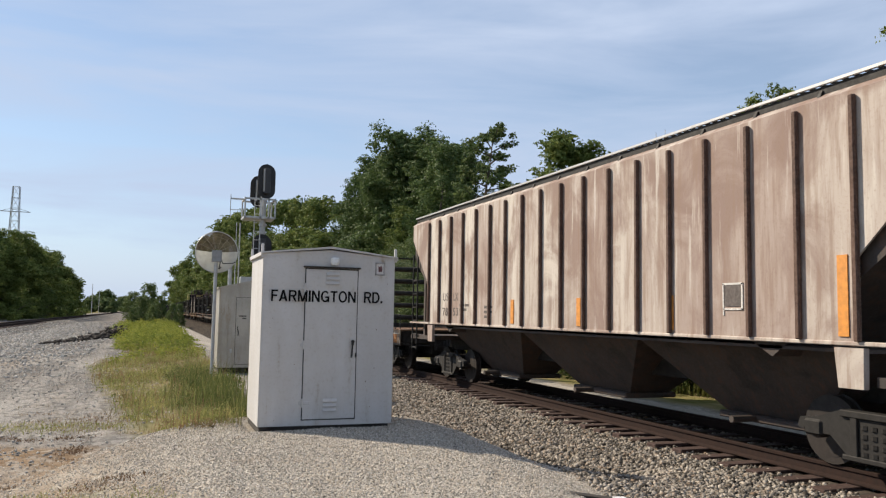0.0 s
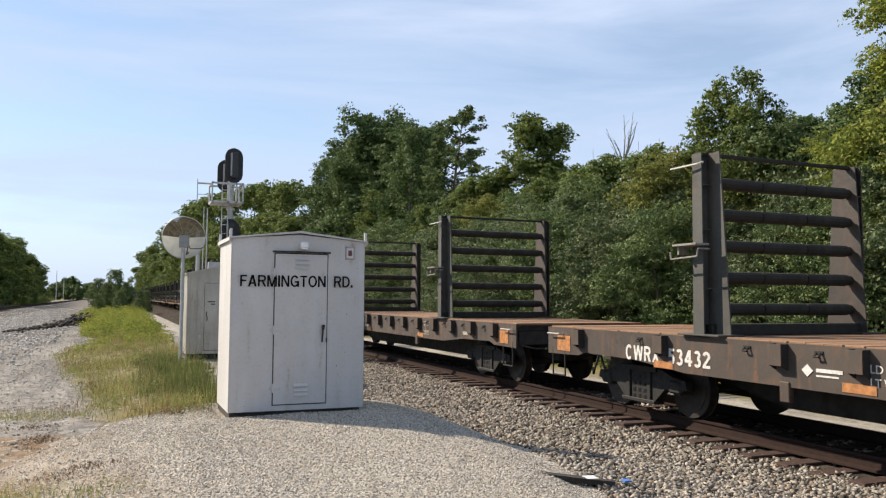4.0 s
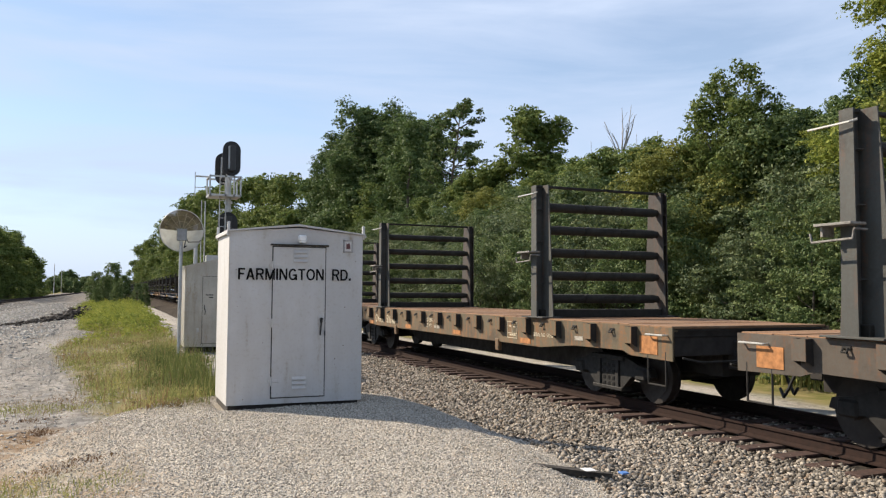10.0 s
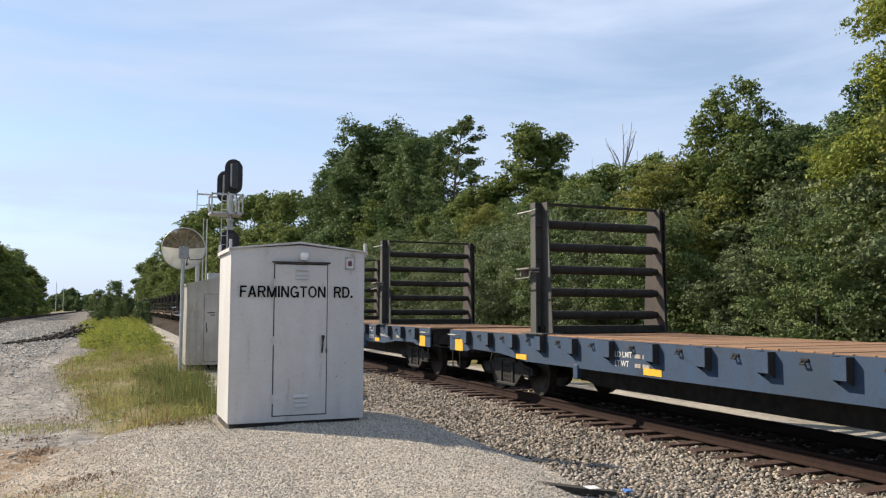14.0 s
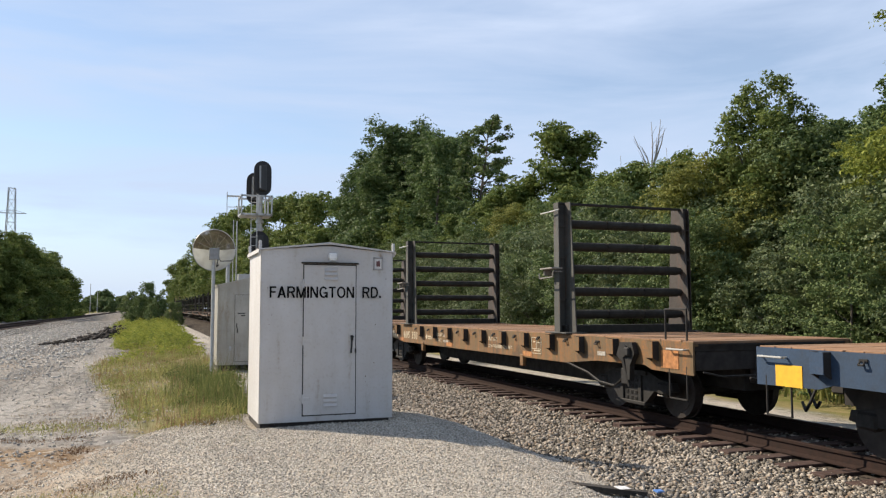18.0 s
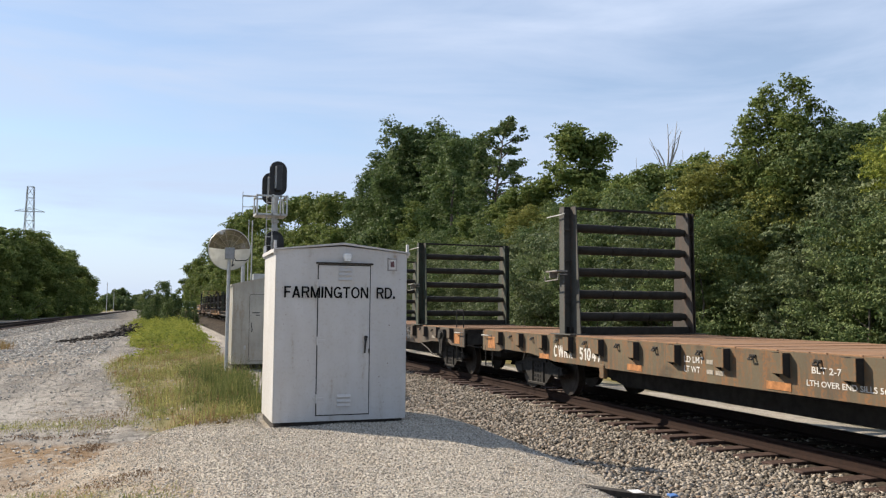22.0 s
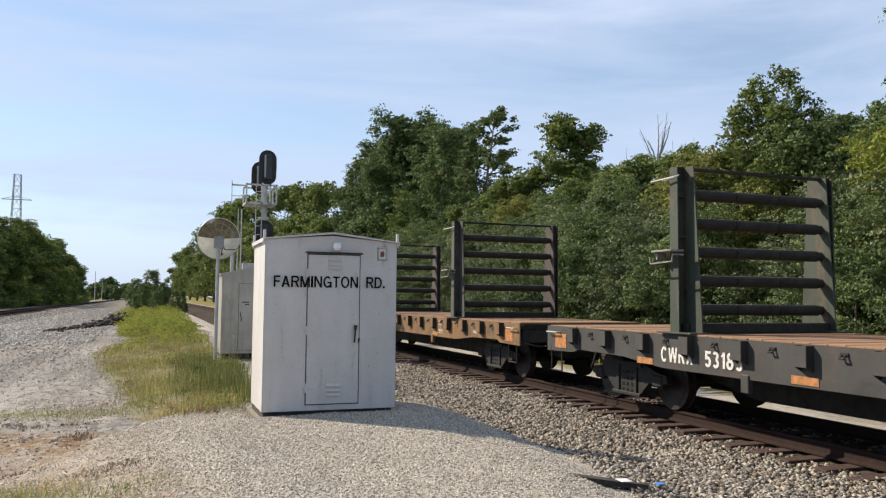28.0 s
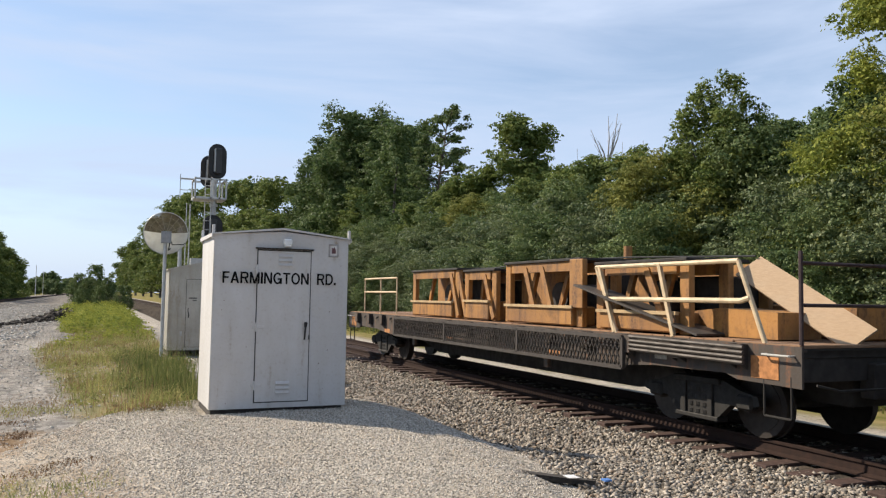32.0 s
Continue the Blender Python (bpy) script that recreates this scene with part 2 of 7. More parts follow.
def glyph(ch, t=.20):
    """A heavy grotesque capital of height 1: a list of flat quads."""
    w, out = GLYPH_W[ch], []

    def bar(x0, x1, z0, z1):
        out.append([(x0, z0), (x1, z0), (x1, z1), (x0, z1)])

    def slant(xa, xb, z0, z1, u):
        out.append([(xa, z0), (xa + u, z0), (xb + u, z1), (xb, z1)])

    def bend(cx, cz, rx, rz, a0, a1, n=14):
        for i in range(n):
            p, q = radians(a0 + (a1 - a0) * i / n), radians(a0 + (a1 - a0) * (i + 1) / n)
            out.append([(cx + rx * math.cos(p), cz + rz * math.sin(p)), (cx + rx * math.cos(q), cz + rz * math.sin(q)),
                        (cx + (rx - t) * math.cos(q), cz + (rz - t * .9) * math.sin(q)), (cx + (rx - t) * math.cos(p), cz + (rz - t * .9) * math.sin(p))])

    if ch in "FRDN":
        bar(0, t, 0, 1)
    if ch == "F":
        bar(t, w, 1 - t * .85, 1), bar(t, w - .07, .43, .43 + t * .82)
    elif ch == "A":
        slant(0, w / 2 - t * .55, 0, 1, t * 1.1), slant(w - t * 1.1, w / 2 - t * .55, 0, 1, t * 1.1), bar(.2, w - .2, .22, .22 + t * .8)
    elif ch == "R":
        bar(t, .46, 1 - t * .85, 1), bar(t, .46, .42, .42 + t * .85), bend(.46, .71, .28, .29, -90, 90), slant(w - t * 1.1, .36, 0, .42, t * 1.1)
    elif ch == "M":
        bar(0, t * .92, 0, 1), bar(w - t * .92, w, 0, 1), slant(w / 2 - t * .5, t * .1, 0, 1, t), slant(w / 2 - t * .5, w - t * 1.1, 0, 1, t)
    elif ch == "I":
        bar(0, w, 0, 1)
    elif ch == "N":
        bar(w - t, w, 0, 1), slant(w - t * 1.15, 0, 0, 1, t * 1.15)
    elif ch == "G":
        bend(w / 2, .5, w / 2, .52, 38, 330, 24), bar(w - t, w, 0, .52), bar(w / 2, w, .37, .37 + t * .82)
    elif ch == "T":
        bar(0, w, 1 - t * .85, 1), bar(w / 2 - t / 2, w / 2 + t / 2, 0, 1 - t * .85)
    elif ch == "O":
        bend(w / 2, .5, w / 2, .52, 0, 360, 28)
    elif ch == "D":
        bar(t, .36, 1 - t * .85, 1), bar(t, .36, 0, t * .85), bend(.36, .5, w - .36, .5, -90, 90, 18)
    elif ch == ".":
        bar(0, w, 0, .21)
    elif ch == "C":
        bend(w / 2, .5, w / 2, .52, 42, 318, 24)
    elif ch == "W":
        u = t * .95
        slant(w * .25 - u * .5, 0, 0, 1, u), slant(w * .25 - u * .5, w * .5 - u * .5, 0, 1, u)
        slant(w * .75 - u * .5, w * .5 - u * .5, 0, 1, u), slant(w * .75 - u * .5, w - u, 0, 1, u)
    elif ch == "X":
        slant(0, w - t * 1.15, 0, 1, t * 1.15), slant(w - t * 1.15, 0, 0, 1, t * 1.15)
    elif ch == "0":
        bend(w / 2, .5, w / 2, .52, 0, 360, 28)
    elif ch == "1":
        bar(w - t, w, 0, 1), slant(0, w - t, .72, 1 - t * .3, t * .9)
    elif ch == "2":
        bend(w / 2, .70, w / 2, .31, -20, 165, 16), slant(0, w - t * 1.1, t * .8, .62, t * 1.1), bar(0, w, 0, t * .85)
    elif ch == "3":
        bend(w / 2 - .02, .745, w / 2 - .03, .27, -90, 150, 14), bend(w / 2, .28, w / 2, .30, -150, 90, 16)
    elif ch == "4":
        bar(w - t * 1.6, w - t * .6, 0, 1), bar(0, w, .22, .22 + t * .85), slant(0, w - t * 1.6, .22 + t * .85, 1, t)
    elif ch == "5":
        bar(.06, w - .03, 1 - t * .85, 1), bar(.06, .06 + t, .46, 1 - t * .85), bend(w / 2, .33, w / 2, .35, -150, 135, 18)
    elif ch == "6":
        bend(w / 2, .32, w / 2, .34, 0, 360, 24), bend(w / 2, .5, w / 2, .52, 40, 190, 14)
    elif ch == "7":
        bar(0, w, 1 - t * .85, 1), slant(.1, w - t * 1.1, 0, 1 - t * .85, t * 1.1)
    elif ch == "8":
        bend(w / 2, .745, w / 2 - .04, .27, 0, 360, 20), bend(w / 2, .29, w / 2, .31, 0, 360, 22)
    elif ch == "9":
        bend(w / 2, .68, w / 2, .34, 0, 360, 24), bend(w / 2, .5, w / 2, .52, 220, 370, 14)
    return out


def bold_word(body, height, material, width, gap=0.085, stroke=.20):
    """A word in heavy capitals as a flat mesh in the xy plane."""
    vs, fs, x = [], [], 0.0
    for ch in body:
        for j, quad in enumerate(glyph(ch, stroke)):
            fs.append([len(vs) + i for i in range(4)])
            vs += [(x + p, q, .0002 * j) for p, q in quad]
        x += GLYPH_W[ch] + gap
    k = width / (x - gap)
    me = bpy.data.meshes.new("lettering")
    me.from_pydata([(p * k, q * height, h) for p, q, h in vs], [], fs)
    me.materials.append(material)
    return me


def letters(body, size, material, width=None, align="LEFT", bold=0.012):
    """Flat lettering in the built-in font as a mesh, in the xy plane, fitted to a width."""
    cu = bpy.data.curves.new("lettering", "FONT")
    cu.body, cu.size, cu.align_x, cu.resolution_u = body, size, align, 3
    cu.offset = size * bold
    tmp = bpy.data.objects.new("lettering", cu)
    scene.collection.objects.link(tmp)
    dg = bpy.context.evaluated_depsgraph_get()
    me = bpy.data.meshes.new_from_object(tmp.evaluated_get(dg))
    bpy.data.objects.remove(tmp)
    bpy.data.curves.remove(cu)
    if width:
        xs = [v.co.x for v in me.vertices]
        k = width / (max(xs) - min(xs))
        me.transform(Matrix.Diagonal((k, 1, 1, 1)))
    me.materials.clear()
    me.materials.append(material)
    return me


# ---------------------------------------------------------------- materials of the place
def ground_material():
    k = Mat("gravel_ground", 0.95)
    zone = k.parts(k.attribute("zone"))
    f = k.parts(k.cells(95.0))
    m = k.parts(k.cells(24.0))
    big = k.noise(0.35, 6, 0.6)
    patch = k.noise(1.6, 7, 0.65, (1, .6, 1))
    grit = k.noise(45, 6, 0.7)
    rut = k.noise(0.9, 5, 0.6, (2.2, .35, 1))
    wear = k.parts(k.attribute("wear"))
    speck = k.noise(13, 5, 0.7)
    dirt = k.mix(k.step(big, 0.35, 0.65), (0.47, 0.43, 0.375), (0.57, 0.525, 0.46))
    dirt = k.mix(k.step(rut, 0.42, 0.6, 0.0, 0.8), dirt, (0.20, 0.192, 0.182))
    dirt = k.mix(k.step(patch, 0.5, 0.66, 0.0, 0.6), dirt, (0.23, 0.175, 0.125))
    dirt = k.mix(wear[0], dirt, (0.56, 0.525, 0.47))
    dirt = k.mix(k.step(f[0], 0.0, 1.0, 0.0, 0.55), dirt, (0.12, 0.115, 0.11))
    dirt = k.mix(k.step(speck, 0.5, 0.64, 0.0, 0.6), dirt, (0.11, 0.104, 0.098))
    pebble = k.parts(k.cells(10.0, stretch=(1, .7, 1)))
    dirt = k.mix(k.step(pebble[1], 0.62, 0.95, 0.0, 0.65), dirt, (0.10, 0.096, 0.09))
    dirt = k.mix(k.step(pebble[2], 0.75, 1.0, 0.0, 0.7), dirt, (0.42, 0.40, 0.37))
    dirt = k.mix(k.step(grit, 0.35, 0.7, 0.0, 0.6), dirt, (0.12, 0.114, 0.106))
    white = k.mix(f[0], (0.42, 0.377, 0.315), (0.66, 0.60, 0.51))
    white = k.mix(k.step(grit, 0.4, 0.62, 0.0, 0.7), white, (0.16, 0.148, 0.13))
    white = k.mix(k.step(patch, 0.52, 0.75, 0.0, 0.55), white, (0.37, 0.30, 0.215))
    soil = k.mix(k.step(speck, 0.35, 0.62), (0.30, 0.215, 0.14), (0.17, 0.115, 0.068))
    soil = k.mix(k.step(pebble[2], 0.7, 1.0, 0.0, 0.8), soil, (0.40, 0.36, 0.30))
    white = k.mix(k.math("MULTIPLY", wear[1], k.step(patch, 0.30, 0.54, 0.3, 0.95)), white, soil)
    dirt = k.mix(k.math("MULTIPLY", wear[1], k.step(patch, 0.33, 0.53, 0.1, 0.95)), dirt, soil)
    rock = k.mix(m[0], (0.055, 0.050, 0.046), (0.23, 0.217, 0.20))
    # Bed of the track ballast darkened: shade of the gaps between stones, as colour.
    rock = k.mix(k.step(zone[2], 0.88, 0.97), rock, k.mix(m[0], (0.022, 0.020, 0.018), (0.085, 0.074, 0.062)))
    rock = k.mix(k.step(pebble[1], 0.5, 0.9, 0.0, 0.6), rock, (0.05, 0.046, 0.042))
    rock = k.mix(k.step(patch, 0.45, 0.7, 0.0, 0.5), rock, (0.15, 0.12, 0.095))
    turf = k.mix(k.step(patch, 0.35, 0.65), (0.12, 0.125, 0.04), (0.27, 0.215, 0.11))
    c = k.mix(zone[0], dirt, white)
    c = k.mix(zone[2], c, rock)
    c = k.mix(zone[1], c, turf)
    k.color(c)
    h = k.mix(zone[2], k.math("ADD", k.cells(95.0, "Distance"), grit), k.cells(24.0, "Distance"))
    k.bump(h, 0.6, 0.015)
    k.b.inputs["Specular IOR Level"].default_value = 0.0
    return k.m


def steel_material():
    k = Mat("rail_steel", 0.8, 0.0)
    k.b.inputs["Specular IOR Level"].default_value = 0.1
    n = k.noise(14, 5, 0.6)
    k.color(k.mix(k.step(n, 0.3, 0.7), (0.020, 0.013, 0.011), (0.036, 0.022, 0.018)))
    k.roughness(k.step(n, 0.3, 0.7, 0.7, 0.95))
    return k.m


def wood_material(name, a, b, stretch=(1, 10, 10)):
    k = Mat(name, 0.85)
    g = k.noise(4.0, 6, 0.65, stretch)
    o = k.noise(1.3, 4)
    c = k.mix(k.step(g, 0.3, 0.7), a, b)
    c = k.mix(k.step(k.each(), 0.0, 1.0, 0.0, 0.35), c, (0.05, 0.04, 0.03))
    c = k.mix(k.step(o, 0.5, 0.8, 0.0, 0.4), c, (0.3, 0.26, 0.2))
    k.color(c).bump(g, 0.5, 0.01)
    return k.m


def plain(name, color, rough=0.6, metal=0.0, vary=0.25, scale=6.0):
    k = Mat(name, rough, metal)
    n = k.noise(scale, 5, 0.6)
    d = tuple(v * (1 - vary) for v in color)
    k.color(k.mix(k.step(n, 0.35, 0.65), color, d))
    k.roughness(k.step(n, 0.3, 0.7, max(0.05, rough - 0.08), min(1.0, rough + 0.1)))
    return k.m


M_GROUND = ground_material()
M_RAIL = steel_material()
M_TIE = plain("creosoted_tie_wood", (0.062, 0.032, 0.024), 0.85, 0.0, 0.5, 18)


def stone_material(name, lo, hi, warm):
    k = Mat(name, 0.9)
    k.b.inputs["Specular IOR Level"].default_value = 0.05
    r = k.island()
    c = k.ramp(r, (0.0, lo), (0.5, tuple((a + b) / 2 for a, b in zip(lo, hi))), (0.8, hi), (1.0, warm))
    k.color(k.mix(k.step(k.noise(60, 3), 0.35, 0.7, 0.0, 0.4), c, tuple(v * 0.6 for v in lo)))
    return k.m


M_BALLAST = stone_material("ballast_stone", (0.036, 0.031, 0.025), (0.47, 0.42, 0.355), (0.25, 0.18, 0.125))
M_CHIP = stone_material("white_limestone_chips", (0.17, 0.154, 0.13), (0.75, 0.69, 0.60), (0.46, 0.37, 0.275))
M_LOT = stone_material("lot_stone", (0.24, 0.226, 0.205), (0.62, 0.585, 0.525), (0.38, 0.31, 0.24))
M_LEAF_A = leafy("leaf_green", (0.036, 0.066, 0.023), (0.108, 0.160, 0.055), (0.225, 0.265, 0.105), 0.18)
M_LEAF_E = leafy("leaf_olive", (0.062, 0.082, 0.020), (0.172, 0.188, 0.045), (0.30, 0.295, 0.085))
M_LEAF_F = leafy("leaf_mixed_green", (0.050, 0.082, 0.023), (0.134, 0.184, 0.050), (0.27, 0.30, 0.095))
M_LEAF_B = leafy("leaf_yellow_green", (0.085, 0.118, 0.022), (0.20, 0.242, 0.048), (0.36, 0.37, 0.085))
M_LEAF_C = leafy("leaf_dark", (0.038, 0.069, 0.024), (0.088, 0.138, 0.047), (0.16, 0.21, 0.078), 0.16)
M_LEAF_D = leafy("leaf_bush", (0.035, 0.060, 0.024), (0.100, 0.136, 0.056), (0.205, 0.235, 0.108), 0.25)
M_GRASS = leafy("weed_green", (0.135, 0.16, 0.048), (0.285, 0.30, 0.095), (0.46, 0.405, 0.18), 0.03)
M_WEED = leafy("weed_dark_green", (0.060, 0.084, 0.026), (0.140, 0.165, 0.052), (0.26, 0.25, 0.105), 0.03)
M_GOLD = leafy("weed_yellow", (0.13, 0.17, 0.035), (0.26, 0.30, 0.06), (0.40, 0.39, 0.085), 0.03)
M_DRY = leafy("weed_dry", (0.17, 0.135, 0.065), (0.29, 0.225, 0.11), (0.27, 0.155, 0.095), 0.03)
M_BARK = wood_material("bark", (0.055, 0.046, 0.036), (0.10, 0.085, 0.068), (8, 8, 1))
M_DEAD = plain("dead_wood", (0.36, 0.32, 0.27), 0.9)

# ---------------------------------------------------------------- ground
KNOTS = [-900, -60, -22, -14.6, -13.9, -9.9, -8.9, -7, -0.9, 0.15, 0.8, 3.2, 3.8, 4.25, 4.92, 5.4, 7.0, 7.6, 9.95, 10.6, 11.2, 12.9, 14, 20, 60, 900]
NEAR = [0, -.2, -.25, -.1, .06, .06, -.24, -.16, -.08, .08, .17, .18, .155, .06, -.22, -.33, -.28, -.228, -.228, -.30, -.42, -.40, -.45, -.2, .8, 3]
FAR = [0, -.2, -.25, -.1, .06, .06, -.24, -.16, -.13, -.1, -.06, -.12, -.26, -.42, -.53, -.54, -.30, -.228, -.228, -.30, -.42, -.40, -.45, -.2, .8, 3]


def ease(a, b, v):
    q = np.clip((v - a) / (b - a), 0, 1)
    return q * q * (3 - 2 * q)


def wavy(x, y, k, seed):
    r = np.random.RandomState(seed)
    out = np.zeros(np.broadcast(x, y).shape)
    for i in range(6):
        a, p = r.uniform(0, 6.28), r.uniform(0, 6.28)
        f = k * (1.0 + 0.6 * i)
        out = out + np.sin(f * (np.cos(a) * x + np.sin(a) * y) + p) / (1 + 0.7 * i)
    return out / 2.6


def heap(x, y):
    """1 on the heap of pale gravel on which the white case stands, 0 off it."""
    edge = np.interp(x, [-2.2, -1.2, -.6, .1, .8, 2.6, 3.3, 3.8, 4.2, 4.5, 5.2], [6.5, 9.2, 10.7, 11.75, 12.25, 12.6, 12.3, 11.9, 11.4, 10.5, 8.8]) + 0.15 * wavy(x, y * 0, 1.6, 31)
    return 1 - ease(-0.25, 0.85, y - edge)


def heap_bend(y):
    """How far the heap's shoulder draws back from the track, along the line."""
    return np.interp(y, [2.0, 4.5, 5.5, 6.3, 6.7, 7.5, 8.2, 8.8, 9.5, 11.2, 13.0], [1.5, 1.0, .68, .47, .34, .17, .03, -.06, -.06, -.08, 0.0])


def ground_z(x, y):
    x, y = np.asarray(x, float), np.asarray(y, float)
    w = 1 - heap(x, y) * ease(0.5, 4.5, y)
    edge = 0.07 * wavy(x * 0, y, 0.9, 5) + heap_bend(y)
    xx = np.where((x > 1) & (x < 6.2), x + edge * ease(1, 3.2, x) * (1 - ease(5.2, 6.2, x)), x)
    z = np.interp(xx, KNOTS, NEAR) * (1 - w) + np.interp(xx, KNOTS, FAR) * w
    rough = 1 - ease(6.9, 7.6, x) * (1 - ease(9.9, 10.6, x))
    z = z - 0.07 * (ease(1.2, 1.45, x) * (1 - ease(3.2, 3.4, x)) * ease(10.7, 10.95, y) * (1 - ease(11.9, 12.2, y)))
    z = z + 0.15 * ease(4.35, 5.0, xx) * (1 - ease(5.4, 6.7, x)) * (1 - ease(8.2, 9.4, y))
    return z + rough * (0.022 * wavy(x, y, 1.1, 1) + 0.012 * wavy(x, y, 3.7, 2)) * np.clip(1 - np.hypot(x, y) / 160, 0, 1)


def grass_mask(x, y):
    """Where weeds cover the ground beside the lineside cases."""
    left = np.interp(y, [10.6, 12.8, 18, 25, 28, 34, 43, 70, 120], [0.6, -0.45, -0.9, -1.7, -1.9, -1.0, -1.55, -2.7, -3.5]) + 0.30 * wavy(x * 0, y, 1.3, 7)
    right = np.interp(y, [10.6, 13, 20, 26, 34, 45, 60, 120], [1.3, 1.9, 2.4, 2.6, 2.5, 2.4, 2.7, 3.0]) + 0.25 * wavy(x * 0, y, 1.1, 8)
    m = ease(0.0, 0.6, x - left) * ease(0.0, 0.5, right - x) * ease(10.5, 11.6, y)
    m = m * (1 - ease(1.25, 1.35, x) * (1 - ease(3.4, 3.5, x)) * (1 - ease(12.1, 12.2, y)))
    m = m * (1 - ease(1.7, 2.0, x) * (1 - ease(3.8, 4.1, x)) * ease(22.6, 23.2, y) * (1 - ease(26, 27, y)))
    return m * np.clip(1.0 - 0.75 * ease(0.15, 0.75, wavy(x, y, 1.4, 9)) * (1 - ease(22, 30, y)), 0, 1)


def axis_steps(lo, hi, dense_lo, dense_hi, fine, grow=1.13):
    out = list(np.arange(dense_lo, dense_hi + 1e-6, fine))
    d, v = fine, dense_hi
    while v < hi:
        d *= grow
        v += d
        out.append(v)
    d, v = fine, dense_lo
    while v > lo:
        d *= grow
        v -= d
        out.insert(0, v)
    return np.array(out)


def wheel_lane(x, y):
    """Pale tracks that wheels have pressed along the dirt lot."""
    c = np.interp(y, [4, 13.5, 22, 34, 60, 120], [-2.3, -2.4, -2.5, -1.5, -2.6, -4.5])
    d = x - c - 0.25 * wavy(x * 0, y, 0.5, 33)
    out = np.exp(-(d / 0.42) ** 2) + 0.8 * np.exp(-((d + 1.9) / 0.5) ** 2) + 0.5 * np.exp(-((d + 5.0) / 0.7) ** 2)
    return np.clip(out * (0.7 + 0.4 * wavy(x, y, 1.5, 34)), 0, 1) * (1 - ease(0, 0.8, x)) * (1 - 0.85 * ease(32, 55, y))


def lot_rock(x, y):
    """Patches of coarse grey stone on the lot between the wheel tracks."""
    m = ease(-0.25, 0.35, wavy(x, y * 0.6, 0.9, 12)) * (1 - ease(-1.4, -0.3, x)) * ease(-11, -9, x) * ease(10, 14, y)
    return np.clip(m * (1 - 0.8 * wheel_lane(x, y)), 0, 1)


def build_ground():
    gx, gy = axis_steps(-2500, 2500, -6, 12.8, 0.11), axis_steps(-2500, 2500, 3.5, 27, 0.14)
    X, Y = np.meshgrid(gx, gy)
    Z = ground_z(X, Y)
    v = np.stack([X, Y, Z], -1).reshape(-1, 3)
    nx, ny = len(gx), len(gy)
    i = np.arange(ny - 1)[:, None] * nx + np.arange(nx - 1)[None]
    f = np.stack([i, i + 1, i + nx + 1, i + nx], -1).reshape(-1, 4)
    me = arrays_to_mesh("ground", v, f, M_GROUND)
    me.polygons.foreach_set("use_smooth", np.ones(len(f), bool))
    x, y = v[:, 0], v[:, 1]
    jag = 0.25 * wavy(x, y, 2.3, 3) + 0.12 * wavy(x, y, 7.0, 4)
    white = heap(x + 0.6 * jag, y + 0.6 * jag) * (1 - ease(4.62, 4.92, x + heap_bend(y) + jag * 0.4))
    white = np.maximum(white, 0.55 * ease(-4.0, -2.2, x + 1.5 * jag) * (1 - ease(9.5, 11.5, y + jag)) * (1 - ease(0, 1, x)))
    white = np.maximum(white, 0.55 * ease(11.3, 11.7, x) * (1 - ease(12.1, 12.6, x + jag)))
    white = np.maximum(white, 0.8 * ease(2.6, 3.2, x + jag) * (1 - ease(4.8, 5.4, x + jag)) * ease(26, 32, y))
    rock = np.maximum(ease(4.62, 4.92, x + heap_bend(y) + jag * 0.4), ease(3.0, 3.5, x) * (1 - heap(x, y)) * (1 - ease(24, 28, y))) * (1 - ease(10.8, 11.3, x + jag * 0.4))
    rock = np.maximum(rock, 0.6 * ease(-20, -19, x) * (1 - ease(-7.0, -4.5, x + jag)))
    rock = np.maximum(rock, 0.5 * lot_rock(x, y))
    rock = np.maximum(rock, 0.55 * ease(36, 60, y) * (1 - ease(-3.5, -2.4, x)) * ease(-20, -19, x))
    green = np.maximum(grass_mask(x, y) * 0.85, ease(12.2, 13.2, x + jag))
    green = np.maximum(green, 1 - ease(-23, -20, x + jag))
    green = np.maximum(green, ease(110, 150, y) * ease(-2.5, -1.0, x) * (1 - ease(5.0, 5.6, x)))
    tuft = ease(0.45, 0.75, wavy(x, y, 1.7, 15)) * ease(-4, -2, x) * (1 - ease(0.8, 1.6, x)) * ease(5, 6, y) * (1 - ease(10, 12, y)) * 0.5
    green = np.maximum(green, tuft)
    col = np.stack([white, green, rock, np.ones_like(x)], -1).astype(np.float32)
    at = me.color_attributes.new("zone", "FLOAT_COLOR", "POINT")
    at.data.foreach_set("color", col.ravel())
    lane = wheel_lane(x, y)
    brown = ease(-0.15, 0.5, wavy(x, y, 1.2, 41)) * (1 - ease(-0.3, 0.5, x + jag)) * (1 - ease(12, 15, y)) * ease(-6, -3, x)
    brown = np.maximum(brown, 0.7 * ease(0.25, 0.6, wavy(x, y, 2.6, 43)) * (1 - ease(1.2, 2.2, x)) * (1 - ease(8.5, 10, y)))
    brown = np.maximum(brown, 0.85 * ease(-.5, .3, wavy(x, y, 1.9, 44)) * (1 - ease(-.4, .4, x + jag - .25 * (8.5 - y))) * (1 - ease(9.0, 13.5, y)) * ease(-6, -3, x))
    brown = np.maximum(brown, 0.95 * np.exp(-((x + .75 + jag) / .8) ** 2 - ((y - 8.3 - jag) / 1.5) ** 2))
    brown = np.maximum(brown, 0.9 * (1 - ease(0.0, 0.55, np.abs(x + 0.75 + jag) + 0.35 * np.abs(y - 10.6))))
